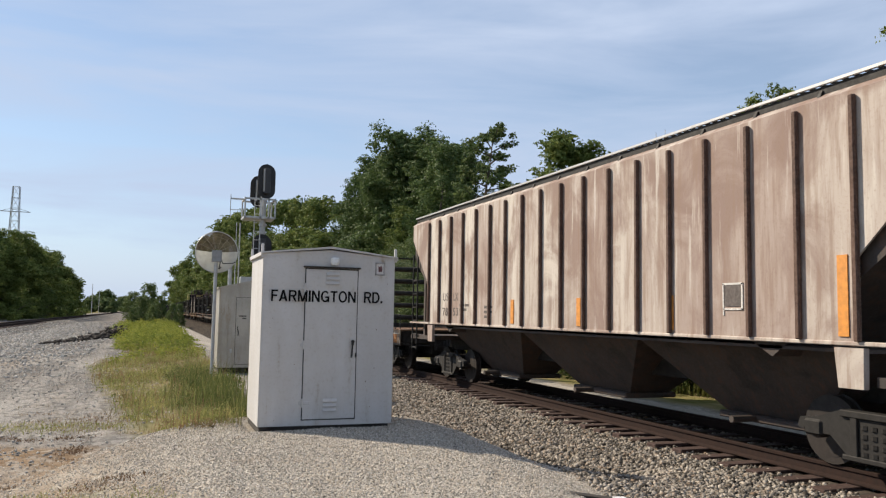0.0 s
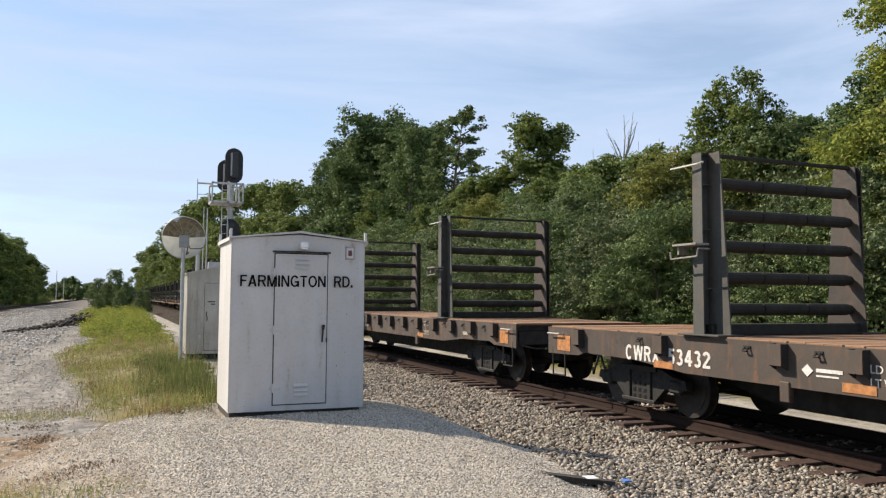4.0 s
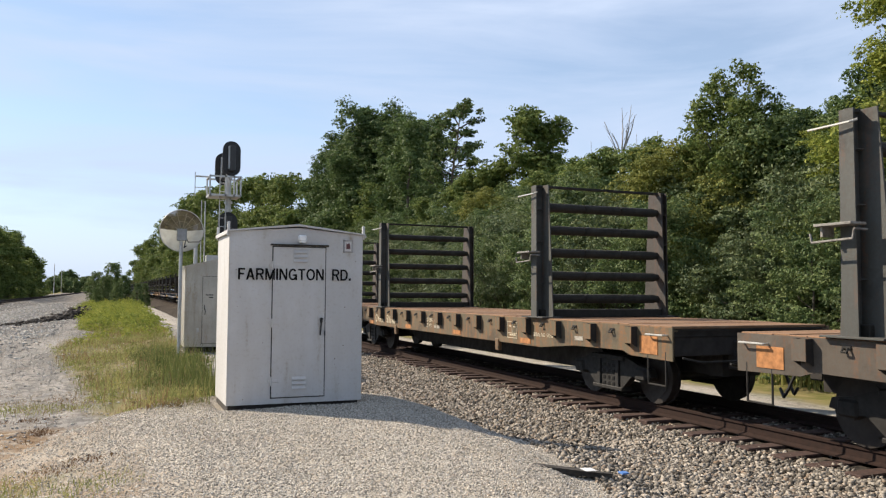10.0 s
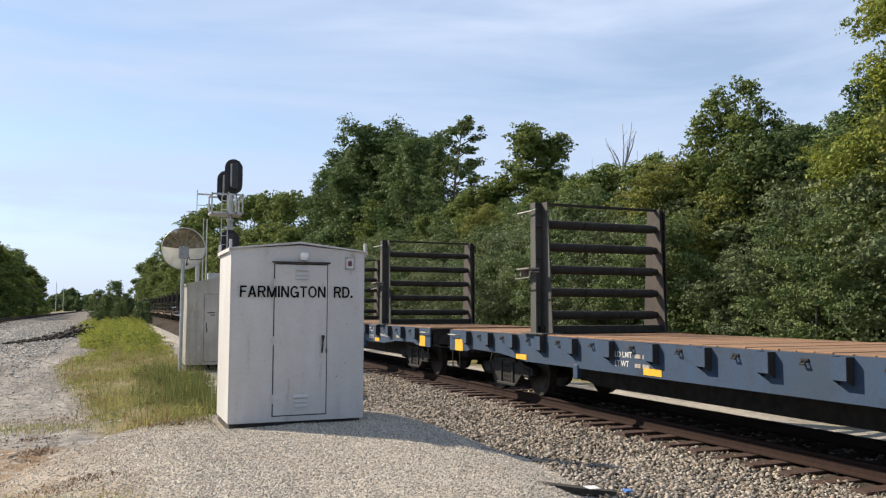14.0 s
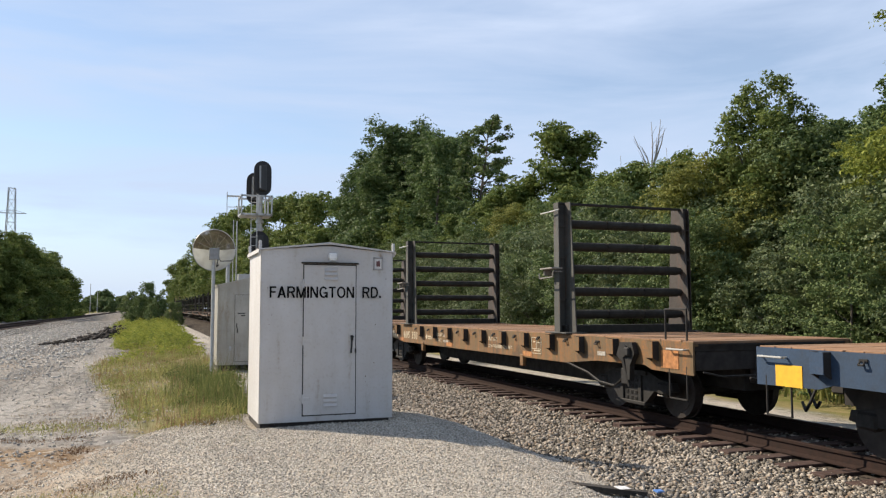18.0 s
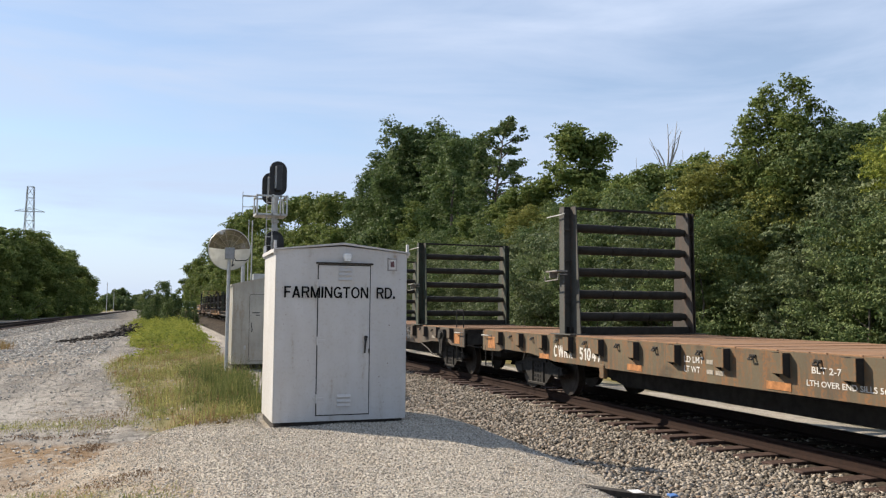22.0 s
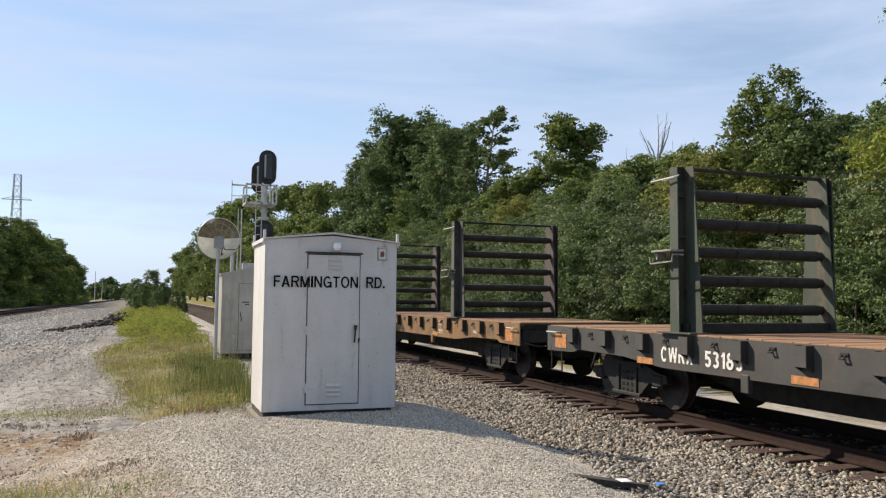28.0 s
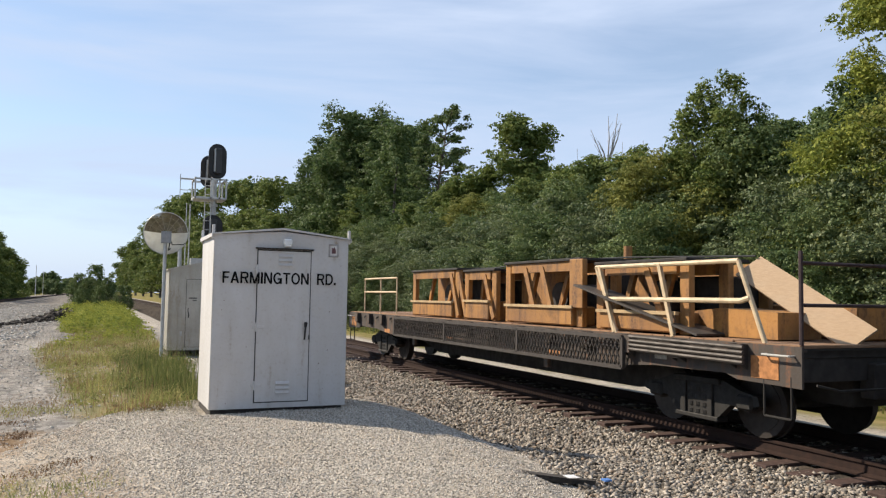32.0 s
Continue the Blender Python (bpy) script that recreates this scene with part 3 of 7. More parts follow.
    brown = np.maximum(brown, 0.5 * ease(-0.2, 0.5, wavy(x, y, 0.6, 42)) * (1 - ease(-4.5, -3.2, x)) * ease(-8, -6, x) * ease(24, 30, y) * (1 - ease(40, 48, y)))
    at = me.color_attributes.new("wear", "FLOAT_COLOR", "POINT")
    at.data.foreach_set("color", np.stack([lane, brown, 0 * x, 1 + 0 * x], -1).astype(np.float32).ravel())
    return tagged(new("ground", me), "pale limestone gravel, grey ballast and dirt ground", "ground", kind="structure")


build_ground()


# ---------------------------------------------------------------- stones and weeds
def scatter_mesh(name, shape_v, shape_f, places, sizes, material, flat=0.7, seed=3):
    """Many small turned copies of one shape, joined in one mesh."""
    r = np.random.RandomState(seed)
    n = len(places)
    q = r.normal(size=(n, 4))
    q /= np.linalg.norm(q, axis=1, keepdims=True)
    w, x, y, z = q.T
    R = np.stack([1 - 2 * (y * y + z * z), 2 * (x * y - z * w), 2 * (x * z + y * w), 2 * (x * y + z * w), 1 - 2 * (x * x + z * z), 2 * (y * z - x * w),
                  2 * (x * z - y * w), 2 * (y * z + x * w), 1 - 2 * (x * x + y * y)], -1).reshape(n, 3, 3)
    v = shape_v[None] * (1 + 0.25 * r.normal(size=(n, len(shape_v), 1)).clip(-1.5, 1.5))
    v = np.einsum("nij,nkj->nki", R, v) * sizes[:, None, None]
    v[..., 2] *= flat
    v = (v + places[:, None]).reshape(-1, 3)
    f = (shape_f[None] + (np.arange(n) * len(shape_v))[:, None, None]).reshape(-1, shape_f.shape[1])
    return arrays_to_mesh(name, v, f, material)


OCT_V = np.array([(1, 0, 0), (-1, 0, 0), (0, 1, 0), (0, -1, 0), (0, 0, 1), (0, 0, -1)], float)
OCT_F = np.array([(0, 2, 4), (2, 1, 4), (1, 3, 4), (3, 0, 4), (2, 0, 5), (1, 2, 5), (3, 1, 5), (0, 3, 5)])
CUB_V = np.array([(a, b, c) for a in (-.6, .6) for b in (-.75, .75) for c in (-.5, .5)], float)
CUB_F = np.array([(0, 1, 3, 2), (4, 6, 7, 5), (0, 4, 5, 1), (2, 3, 7, 6), (0, 2, 6, 4), (1, 5, 7, 3)])


def scatter(name, n, xr, yr, keep, size, material, label, category, flat=0.75, seed=1, lift=0.25, power=1.0):
    r = np.random.RandomState(seed)
    x = r.uniform(*xr, n)
    y = yr[0] + (yr[1] - yr[0]) * r.uniform(0, 1, n) ** power
    ok = r.uniform(0, 1, n) < keep(x, y)
    x, y = x[ok], y[ok]
    s = size[0] + (size[1] - size[0]) * r.uniform(0, 1, len(x)) ** 2
    p = np.stack([x, y, ground_z(x, y) + s * lift], -1)
    me = scatter_mesh(name, OCT_V, OCT_F, p, s * 0.92, material, flat, seed)
    return tagged(new(name, me), label, category, kind="stuff")


scatter("ballast_stones", 125000, (3.4, 7.75), (4.7, 36), lambda x, y: np.maximum(ease(4.62, 4.85, x + heap_bend(y) + 0.1 * wavy(x, y, 2.3, 3)), (1 - heap(x, y)) * ease(3.4, 3.9, x) * (1 - ease(24, 28, y))) * (1 - 0.7 * ease(7.48, 7.62, x)), (0.015, 0.045), M_BALLAST,
        "angular grey crushed stone ballast beside the track", "ballast", 0.85, 11, 0.32, 1.35)
scatter("ballast_between_rails", 9000, (8.1, 10.6), (5, 26), lambda x, y: x * 0 + 0.9, (0.03, 0.06), M_BALLAST,
        "grey crushed stone ballast between the ties", "ballast", 0.8, 12, 0.0, 1.2)
scatter("limestone_chips", 190000, (-2.0, 5.0), (4.7, 13.2), lambda x, y: np.maximum(heap(x, y) * (.32 + .68 * ease(-1.0, .1, x - .45 * (1 - ease(8.0, 10.0, y)) + .3 * wavy(x, y, 2.3, 3))), 0.15 * (1 - ease(10, 11.5, y))) * (1 - ease(4.55, 4.95, x + heap_bend(y))) * (1 - ease(1.35, 1.4, x) * (1 - ease(3.3, 3.35, x)) * ease(10.78, 10.8, y) * (1 - ease(12, 12.1, y))), (0.005, 0.0135), M_CHIP,
        "pale crushed limestone chips round the white case", "gravel", 0.85, 13, 0.25, 1.3)
scatter("lot_stones", 70000, (-12, 0.6), (6, 62), lambda x, y: (0.22 + 0.78 * lot_rock(x, y)) * (1 - 0.6 * wheel_lane(x, y)) * (1 - heap(x, y)), (0.010, 0.036), M_LOT,
        "loose grey stones strewn over the dirt lot", "gravel", 0.75, 14, 0.25, 1.6)


scatter("bank_stones", 30000, (-10.5, -2.2), (24, 120), lambda x, y: ease(22, 42, y + 6 * wavy(x, y, 0.5, 52)) * ease(-10.5, -9.5, x) * (0.35 + 0.65 * (1 - ease(-6.5, -4, x))) * (1 - ease(60, 120, y) * 0.5), (0.04, 0.10), M_LOT,
        "grey stones on the bank of the second track", "ballast", 0.7, 15, 0.15, 1.7)


def blades(name, n, xr, yr, keep, height, width, material, label, seed, lean=0.35, power=1.0):
    """Grass blades, each of two faces that taper to a point."""
    r = np.random.RandomState(seed)
    x = r.uniform(*xr, n)
    y = yr[0] + (yr[1] - yr[0]) * r.uniform(0, 1, n) ** power
    ok = r.uniform(0, 1, n) < keep(x, y)
    x, y = x[ok], y[ok]
    n = len(x)
    z = ground_z(x, y)
    h = height[0] + (height[1] - height[0]) * r.uniform(0, 1, n) ** 1.6
    w = width * (0.6 + 0.8 * r.uniform(0, 1, n))
    a, b = r.uniform(0, 6.28, n), r.uniform(0, 6.28, n)
    l = lean * h * r.uniform(0.1, 1, n)
    base = np.stack([x, y, z - 0.02], -1)
    side = np.stack([np.cos(a), np.sin(a), 0 * a], -1) * w[:, None] / 2
    off = np.stack([np.cos(b), np.sin(b), 0 * b], -1) * l[:, None]
    up = np.stack([0 * h, 0 * h, h], -1)
    v = np.stack([base - side, base + side, base + off * 0.35 + up * 0.6 + side * 0.8, base + off + up, base + off * 0.35 + up * 0.6 - side * 0.8], 1).reshape(-1, 3)
    k = np.arange(n)[:, None] * 5
    f = np.concatenate([k + [0, 1, 2], k + [0, 2, 4], k + [4, 2, 3]])
    return tagged(new(name, arrays_to_mesh(name, v, f, material)), label, "weeds", kind="stuff")


blades("verge_grass", 20000, (14.5, 19), (4, 90), lambda x, y: 0.8 + 0 * x, (0.2, 0.7), 0.05, M_GRASS,
       "rough green grass at the foot of the wood", 24, 0.4, 1.3)


# ---------------------------------------------------------------- tracks
def rail_outline():
    return [(-.07, -.18), (.07, -.18), (.07, -.165), (.02, -.14), (.013, -.05), (.036, -.04), (.036, -.006), (.028, 0), (-.028, 0), (-.036, -.006),
            (-.036, -.04), (-.013, -.05), (-.02, -.14), (-.07, -.165)]


def build_track(name, cx, z, y0, y1, tie_rows, label):
    root = thing(name, pose(cx, 0, z), label, "railway track", kind="structure")
    for s in (-1, 1):
        bm = bmesh.new()
        prism(bm, [(p[0] + s * 0.753, p[1]) for p in rail_outline()], "y", y0, y1)
        part("rail", bm, M_RAIL, root)
    bm = box(bmesh.new(), -1.36, 1.36, -.115, .115, -.38, -.185, 0.012)
    tie = mesh_from("tie", bm, M_TIE)
    r = random.Random(4)
    for j in range(tie_rows[1]):
        y = tie_rows[0] + 0.53 * j
        shared("tie", tie, root, pose(r.uniform(-.06, .06), y + r.uniform(-.03, .03), r.uniform(-.012, .006), 0, r.uniform(-.5, .5), r.uniform(-1.2, 1.2)))
    return root


TRACK_X = 8.77
build_track("main_track", TRACK_X, 0.0, -60, 620, (2, 130), "rust-brown steel rails on weathered wooden ties in ballast")
build_track("second_track", -11.9, 0.30, -60, 620, (20, 150), "steel rails of a second track across the gravel lot")


# ---------------------------------------------------------------- lineside cases
M_CASE = weathered("white_case_paint", (0.53, 0.525, 0.52), (0.44, 0.425, 0.405), (0.32, 0.26, 0.20), 0.71, 0.55, True, blotch=0.0)
M_ALU = weathered("bare_aluminium", (0.52, 0.49, 0.43), (0.36, 0.335, 0.29), (0.34, 0.28, 0.21), 0.66, 0.42, True, 0.7, blotch=0.15)
M_BLACK = plain("black_paint", (0.018, 0.018, 0.018), 0.6)
M_LETTER = plain("matt_black_letter", (0.012, 0.012, 0.012), 0.9)
M_LETTER.node_tree.nodes["Principled BSDF"].inputs["Specular IOR Level"].default_value = 0.05
M_SKID = plain("dark_skid_timber", (0.04, 0.035, 0.03), 0.9)
M_LAMP = plain("lamp_lens", (0.8, 0.8, 0.78), 0.3)
M_SIGNAL = plain("signal_black", (0.016, 0.016, 0.017), 0.55, 0, 0.3)
M_MAST = plain("galvanised_mast", (0.50, 0.50, 0.49), 0.5, 0.4, 0.2)


def front_box(bm, x0, x1, z0, z1, y, proud):
    return box(bm, x0, x1, y - proud, y + 0.004, z0, z1, min(proud, 0.008) * 0.5)


def white_case():
    x0, x1, yf, yb, zb, zt, zp = 1.43, 3.28, 10.80, 12.0, 0.215, 2.53, 2.625
    root = thing("signal_case", pose(0, 0, 0), "white steel signal equipment case with a gabled roof", "equipment case")
    xm = (x0 + x1) / 2
    bm = bmesh.new()
    prism(bm, [(x0, zb), (x1, zb), (x1, zt), (xm, zp - .02), (x0, zt)], "y", yf, yb)
    bmesh.ops.bevel(bm, geom=[e for e in bm.edges if abs(e.verts[0].co.z - e.verts[1].co.z) > 1], offset=0.012, segments=2, affect="EDGES")
    part("body", bm, M_CASE, root)
    bm = bmesh.new()
    prism(bm, [(x0 - .035, zt - .035), (x0 - .035, zt + .015), (xm, zp + .03), (x1 + .035, zt + .015), (x1 + .035, zt - .035), (x1 + .028, zt - .035), (x1 + .028, zt - .002),
               (xm, zp - .0), (x0 - .028, zt - .002), (x0 - .028, zt - .035)], "y", yf - .035, yb + .03)
    part("roof", bm, M_CASE, root)
    bm = bmesh.new()
    box(bm, x0 + .02, x0 + .14, yf + .02, yb, zb - .1, zb), box(bm, x1 - .14, x1 - .05, yf + .02, yb, zb - .1, zb)
    box(bm, x0 + .03, x1 - .1, yf + .05, yf + .14, zb - .09, zb)
    part("skid", bm, M_SKID, root, "dark steel base skids")
    dx0, dx1, dz0, dz1 = 2.015, 2.735, 0.30, 2.335
    bm = bmesh.new()
    front_box(bm, dx0 - .014, dx1 + .014, dz0 - .014, dz1 + .014, yf, 0.004)
    part("door_gap", bm, M_BLACK, root, "dark gap round the door")
    door = part("door", front_box(bmesh.new(), dx0, dx1, dz0, dz1, yf, 0.018), M_CASE, root, "closed white steel door")
    part("drip_rail", front_box(bmesh.new(), dx0 - .04, dx1 + .04, dz1 + .018, dz1 + .04, yf, 0.05), M_SKID, root, "dark drip rail")
    for z0 in (2.14, 0.415):
        for j in range(3):
            bm = bmesh.new()
            z = z0 + j * .062
            prism(bm, [(yf - .018, z), (yf - .044, z - .004), (yf - .018, z + .034)], "x", 2.29, 2.48)
            part("louvre", bm, M_CASE, door)
    for z in (.52, 1.30, 2.08):
        bm = bmesh.new()
        rod(bm, (dx0 - .012, yf - .025, z - .06), (dx0 - .012, yf - .025, z + .06), .013, 8)
        front_box(bm, dx0 - .05, dx0 + .10, z - .02, z + .02, yf, .022)
        part("hinge", bm, M_CASE, door)
    bm = bmesh.new()
    box(bm, 2.665, 2.70, yf - .05, yf - .018, 1.30, 1.37, .006)
    beam(bm, (2.68, yf - .055, 1.34), (2.665, yf - .055, 1.13), .022, .02)
    rod(bm, (2.682, yf - .018, 1.35), (2.682, yf - .07, 1.35), .02, 8)
    part("handle", bm, M_BLACK, door, "dark steel lever handle")
    bm = bmesh.new()
    box(bm, 2.725, 2.745, yf - .035, yf - .015, 1.13, 1.19, .004)
    part("padlock", bm, M_BLACK, door)
    bm = bmesh.new()
    box(bm, 2.345, 2.455, yf - .10, yf, 2.415, 2.50, .015)
    rod(bm, (2.40, yf - .06, 2.40), (2.40, yf - .06, 2.42), .05, 12)
    part("entry_lamp", bm, M_LAMP, root, "small white lamp over the door")
    frame_bm = bmesh.new()
    for a in ((2.99, 3.13, 2.44, 2.46), (2.99, 3.13, 2.28, 2.30), (2.99, 3.01, 2.28, 2.46), (3.11, 3.13, 2.28, 2.46)):
        front_box(frame_bm, *a, yf, .015)
    plaque = part("plaque", frame_bm, plain("grey_frame", (0.35, 0.34, 0.33), 0.5), root, "small framed plaque with a dark emblem")
    part("plaque_face", front_box(bmesh.new(), 3.01, 3.11, 2.30, 2.44, yf, .006), plain("plaque_white", (0.62, 0.60, 0.58), 0.4), plaque)
    bm = bmesh.new()
    prism(bm, [(3.035, 2.33), (3.09, 2.33), (3.09, 2.38), (3.075, 2.42), (3.055, 2.40), (3.035, 2.41)], "y", yf - .012, yf - .003)
    part("emblem", bm, plain("emblem_maroon", (0.12, 0.045, 0.045), 0.5), plaque)
    for x, y in ((x0 - .01, yf + .02), (x1 + .01, yf + .02), (x0 - .01, yb - .05), (x1 + .01, yb - .05)):
        bm = bmesh.new()
        box(bm, x - .018, x + .018, y - .02, y + .02, zt - .06, zt + .13, .006)
        part("lifting_lug", bm, M_CASE, root)
    for body, xx, w in (("FARMINGTON", 1.548, 1.165), ("RD.", 2.83, .27)):
        me = bold_word(body, .155, M_LETTER, w, .1, .175)
        shared("lettering", me, root, Matrix(((1, 0, 0, xx), (0, 0, -1, yf - .0215), (0, 1, 0, 1.885), (0, 0, 0, 1))), "bold black capital letters")
    bm = bmesh.new()
    r = random.Random(3)
    for _ in range(22):
        x, z, s = r.uniform(x0 + .04, x1 - .04), zb + 2.3 * r.random() ** 1.7, r.uniform(.0025, .0065)
        if dx0 - .05 < x < dx1 + .05:
            continue
        front_box(bm, x - s, x + s, z - s, z + s * r.uniform(1, 2), yf, .002)
    tagged(part("paint_chips", bm, plain("rust_chip", (0.16, 0.11, 0.08), 0.9), root, "small chips and rust spots in the paint"), kind="stuff")
    return root


def silver_case():
    x0, x1, yf, yb, zb, zt, zp = 1.98, 3.75, 24.3, 25.9, 0.07, 2.42, 2.62
    root = thing("aluminium_case", pose(0, 0, 0), "bare aluminium equipment case on dark skids in the weeds", "equipment case")
    xm = (x0 + x1) / 2
    part("body", prism(bmesh.new(), [(x0, zb), (x1, zb), (x1, zt), (xm, zp), (x0, zt)], "y", yf, yb), M_ALU, root)
    bm = bmesh.new()
    prism(bm, [(x0 - .04, zt - .03), (x0 - .04, zt + .02), (xm, zp + .035), (x1 + .04, zt + .02), (x1 + .04, zt - .03), (xm, zp - .01)], "y", yf - .04, yb + .04)
    part("roof", bm, M_ALU, root)
    part("door_gap", front_box(bmesh.new(), 2.47, 3.16, .16, 2.15, yf, .004), M_BLACK, root)
    door = part("door", front_box(bmesh.new(), 2.48, 3.15, .17, 2.14, yf, .02), M_ALU, root, "closed aluminium door")
    bm = bmesh.new()
    for a in ((2.56, 2.78, 1.58, 1.61), (2.66, 2.78, 1.51, 1.54)):
        front_box(bm, *a, yf, .024)
    part("lettering", bm, M_BLACK, door, "small dark lettering")
    bm = bmesh.new()
    tube(bm, [(2.54, yf - .03, 1.30), (2.53, yf - .07, 1.22), (2.56, yf - .07, 1.10), (2.55, yf - .03, 1.02)], .012, 6)
    part("handle", bm, M_BLACK, door)
    part("conduit_box", front_box(bmesh.new(), 2.33, 2.39, .5, .62, yf, .03), M_MAST, root)
    for x in (2.26, 2.06):
        part("seam", front_box(bmesh.new(), x - .012, x + .012, zb, zt - .02, yf, .012), M_ALU, root)
    for x in np.arange(x0 + .05, x1, .22):
        part("skid", box(bmesh.new(), x, x + .12, yf + .02, yb - .02, zb - .14, zb), M_SKID, root)
    return root


def disc_antenna():
    c = Vector((1.74, 22.9, 3.37))
    root = thing("dish_antenna", pose(0, 0, 0), "round pale dish antenna on a grey steel post", "antenna")
    k = Mat("dish_plastic", 0.5)
    n = k.noise(5, 5, 0.6)
    k.color(k.mix(k.step(n, .4, .7), (0.62, 0.62, 0.58), (0.50, 0.49, 0.45)))
    lower = k.m
    g = Mat("dish_mesh", 0.6)
    n = g.noise(9, 6, 0.6)
    g.color(g.mix(g.step(n, .4, .65), (0.23, 0.19, 0.14), (0.14, 0.11, 0.08)))
    tr = g.n.new("ShaderNodeBsdfTransparent")
    ms = g.n.new("ShaderNodeMixShader")
    ms.inputs["Fac"].default_value = 0.25
    g.l.new(g.b.outputs["BSDF"], ms.inputs[1]), g.l.new(tr.outputs["BSDF"], ms.inputs[2])
    g.l.new(ms.outputs["Shader"], g.n["Material Output"].inputs["Surface"])
    R = 0.575
    for nm, a0, a1, mat in (("lower_panel", 176, 364, lower), ("upper_mesh", 4, 176, g.m)):
        bm = bmesh.new()
        rings = []
        for i in range(7):
            rr = R * i / 6
            rings.append([bm.verts.new((c.x + rr * math.cos(radians(a)), c.y - .03 + .16 * (1 - (rr / R) ** 2), c.z + rr * math.sin(radians(a)))) for a in np.linspace(a0, a1, 25)])
        for p, q in zip(rings[1:], rings[2:]):
            for i in range(24):
                bm.faces.new((p[i], p[i + 1], q[i + 1], q[i]))
        bmesh.ops.solidify(bm, geom=bm.faces[:], thickness=0.006)
        part(nm, bm, mat, root)
    bm = bmesh.new()
    pts = [(c.x + R * math.cos(a), c.y - .03, c.z + R * math.sin(a)) for a in np.linspace(0, 2 * math.pi, 33)]
    tube(bm, pts, .012, 5)
    part("rim", bm, M_MAST, root)
    bm = bmesh.new()
    for a in (25, 52, 75, 105, 128, 155):
        e = (c.x + R * .95 * math.cos(radians(a)), c.y, c.z + R * .95 * math.sin(radians(a)))
        tube(bm, [(c.x + .05 * math.cos(radians(a)), c.y - .05, c.z + .02), e], .009, 5)
    for k2 in (.45, .75):
        tube(bm, [(c.x + R * k2 * math.cos(a), c.y - .005, c.z + R * k2 * math.sin(a)) for a in np.linspace(radians(10), radians(170), 12)], .007, 5)
    part("rib", bm, plain("rib_tan", (0.30, 0.25, 0.18), 0.7), root, "tan ribs behind the upper half")
    part("mount", box(bmesh.new(), c.x - .13, c.x + .13, c.y - .22, c.y - .04, c.z - .28, c.z + .04, .01), plain("mount_grey", (0.30, 0.30, 0.30), 0.5, .3), root)
    part("post", rod(bmesh.new(), (c.x - .015, c.y - .13, -.2), (c.x - .015, c.y - .13, c.z), .048, 14), M_MAST, root)
    bm = tube(bmesh.new(), [(c.x + .1, c.y - .2, c.z - .18), (c.x + .16, c.y - .22, c.z - .32), (c.x + .45, c.y - .1, c.z - .3), (c.x + .5, c.y - .06, c.z - .26)], .012, 6)
    tube(bm, [(c.x + .1, c.y - .2, c.z - .25), (c.x + .06, c.y - .22, c.z - .48), (c.x + .12, c.y - .2, c.z - .42)], .016, 6)
    part("cable", bm, M_BLACK, root)
    bm = rod(bmesh.new(), (c.x + .70, c.y + 3.4, -.2), (c.x + .70, c.y + 3.4, 3.83), .065, 10)
    part("conduit_post", bm, M_MAST, root)
    return root


def signal_head(root, x, y, z, w, h, turn):
    hd = new("signal_head")
    hd.parent, hd.matrix_basis = root, pose(x, y, z, 0, 0, turn)
    out = []
    for a in np.linspace(0, math.pi, 11):
        out.append((w / 2 * math.cos(a), h / 2 - w / 2 + w / 2 * math.sin(a)))
    for a in np.linspace(math.pi, 2 * math.pi, 11):
        out.append((w / 2 * math.cos(a), -h / 2 + w / 2 + w / 2 * math.sin(a)))
    part("background_plate", prism(bmesh.new(), out, "y", -.012, .012), M_SIGNAL, hd, "black oval background plate")
    part("housing", box(bmesh.new(), -.10, .10, -.18, 0, -h * .36, h * .36, .015), plain("housing_black", (0.03, 0.03, 0.032), .45), hd)
    for k in (-1, 0, 1):
        bm = bmesh.new()
        zc = k * h * .27
        for a0, a1 in zip(np.linspace(-.35, math.pi + .35, 12), np.linspace(-.35, math.pi + .35, 12)[1:]):
            vs = [bm.verts.new((r * math.cos(a), d, zc + r * math.sin(a))) for a, d, r in ((a0, 0, .11), (a1, 0, .11), (a1, .26, .105), (a0, .26, .105))]
            bm.faces.new(vs)
        bmesh.ops.solidify(bm, geom=bm.faces[:], thickness=.004)
        part("visor", bm, M_SIGNAL, hd)
    part("latch", box(bmesh.new(), -.13, -.10, -.16, -.02, -h * .3, h * .34, .004), M_MAST, hd)
    return hd


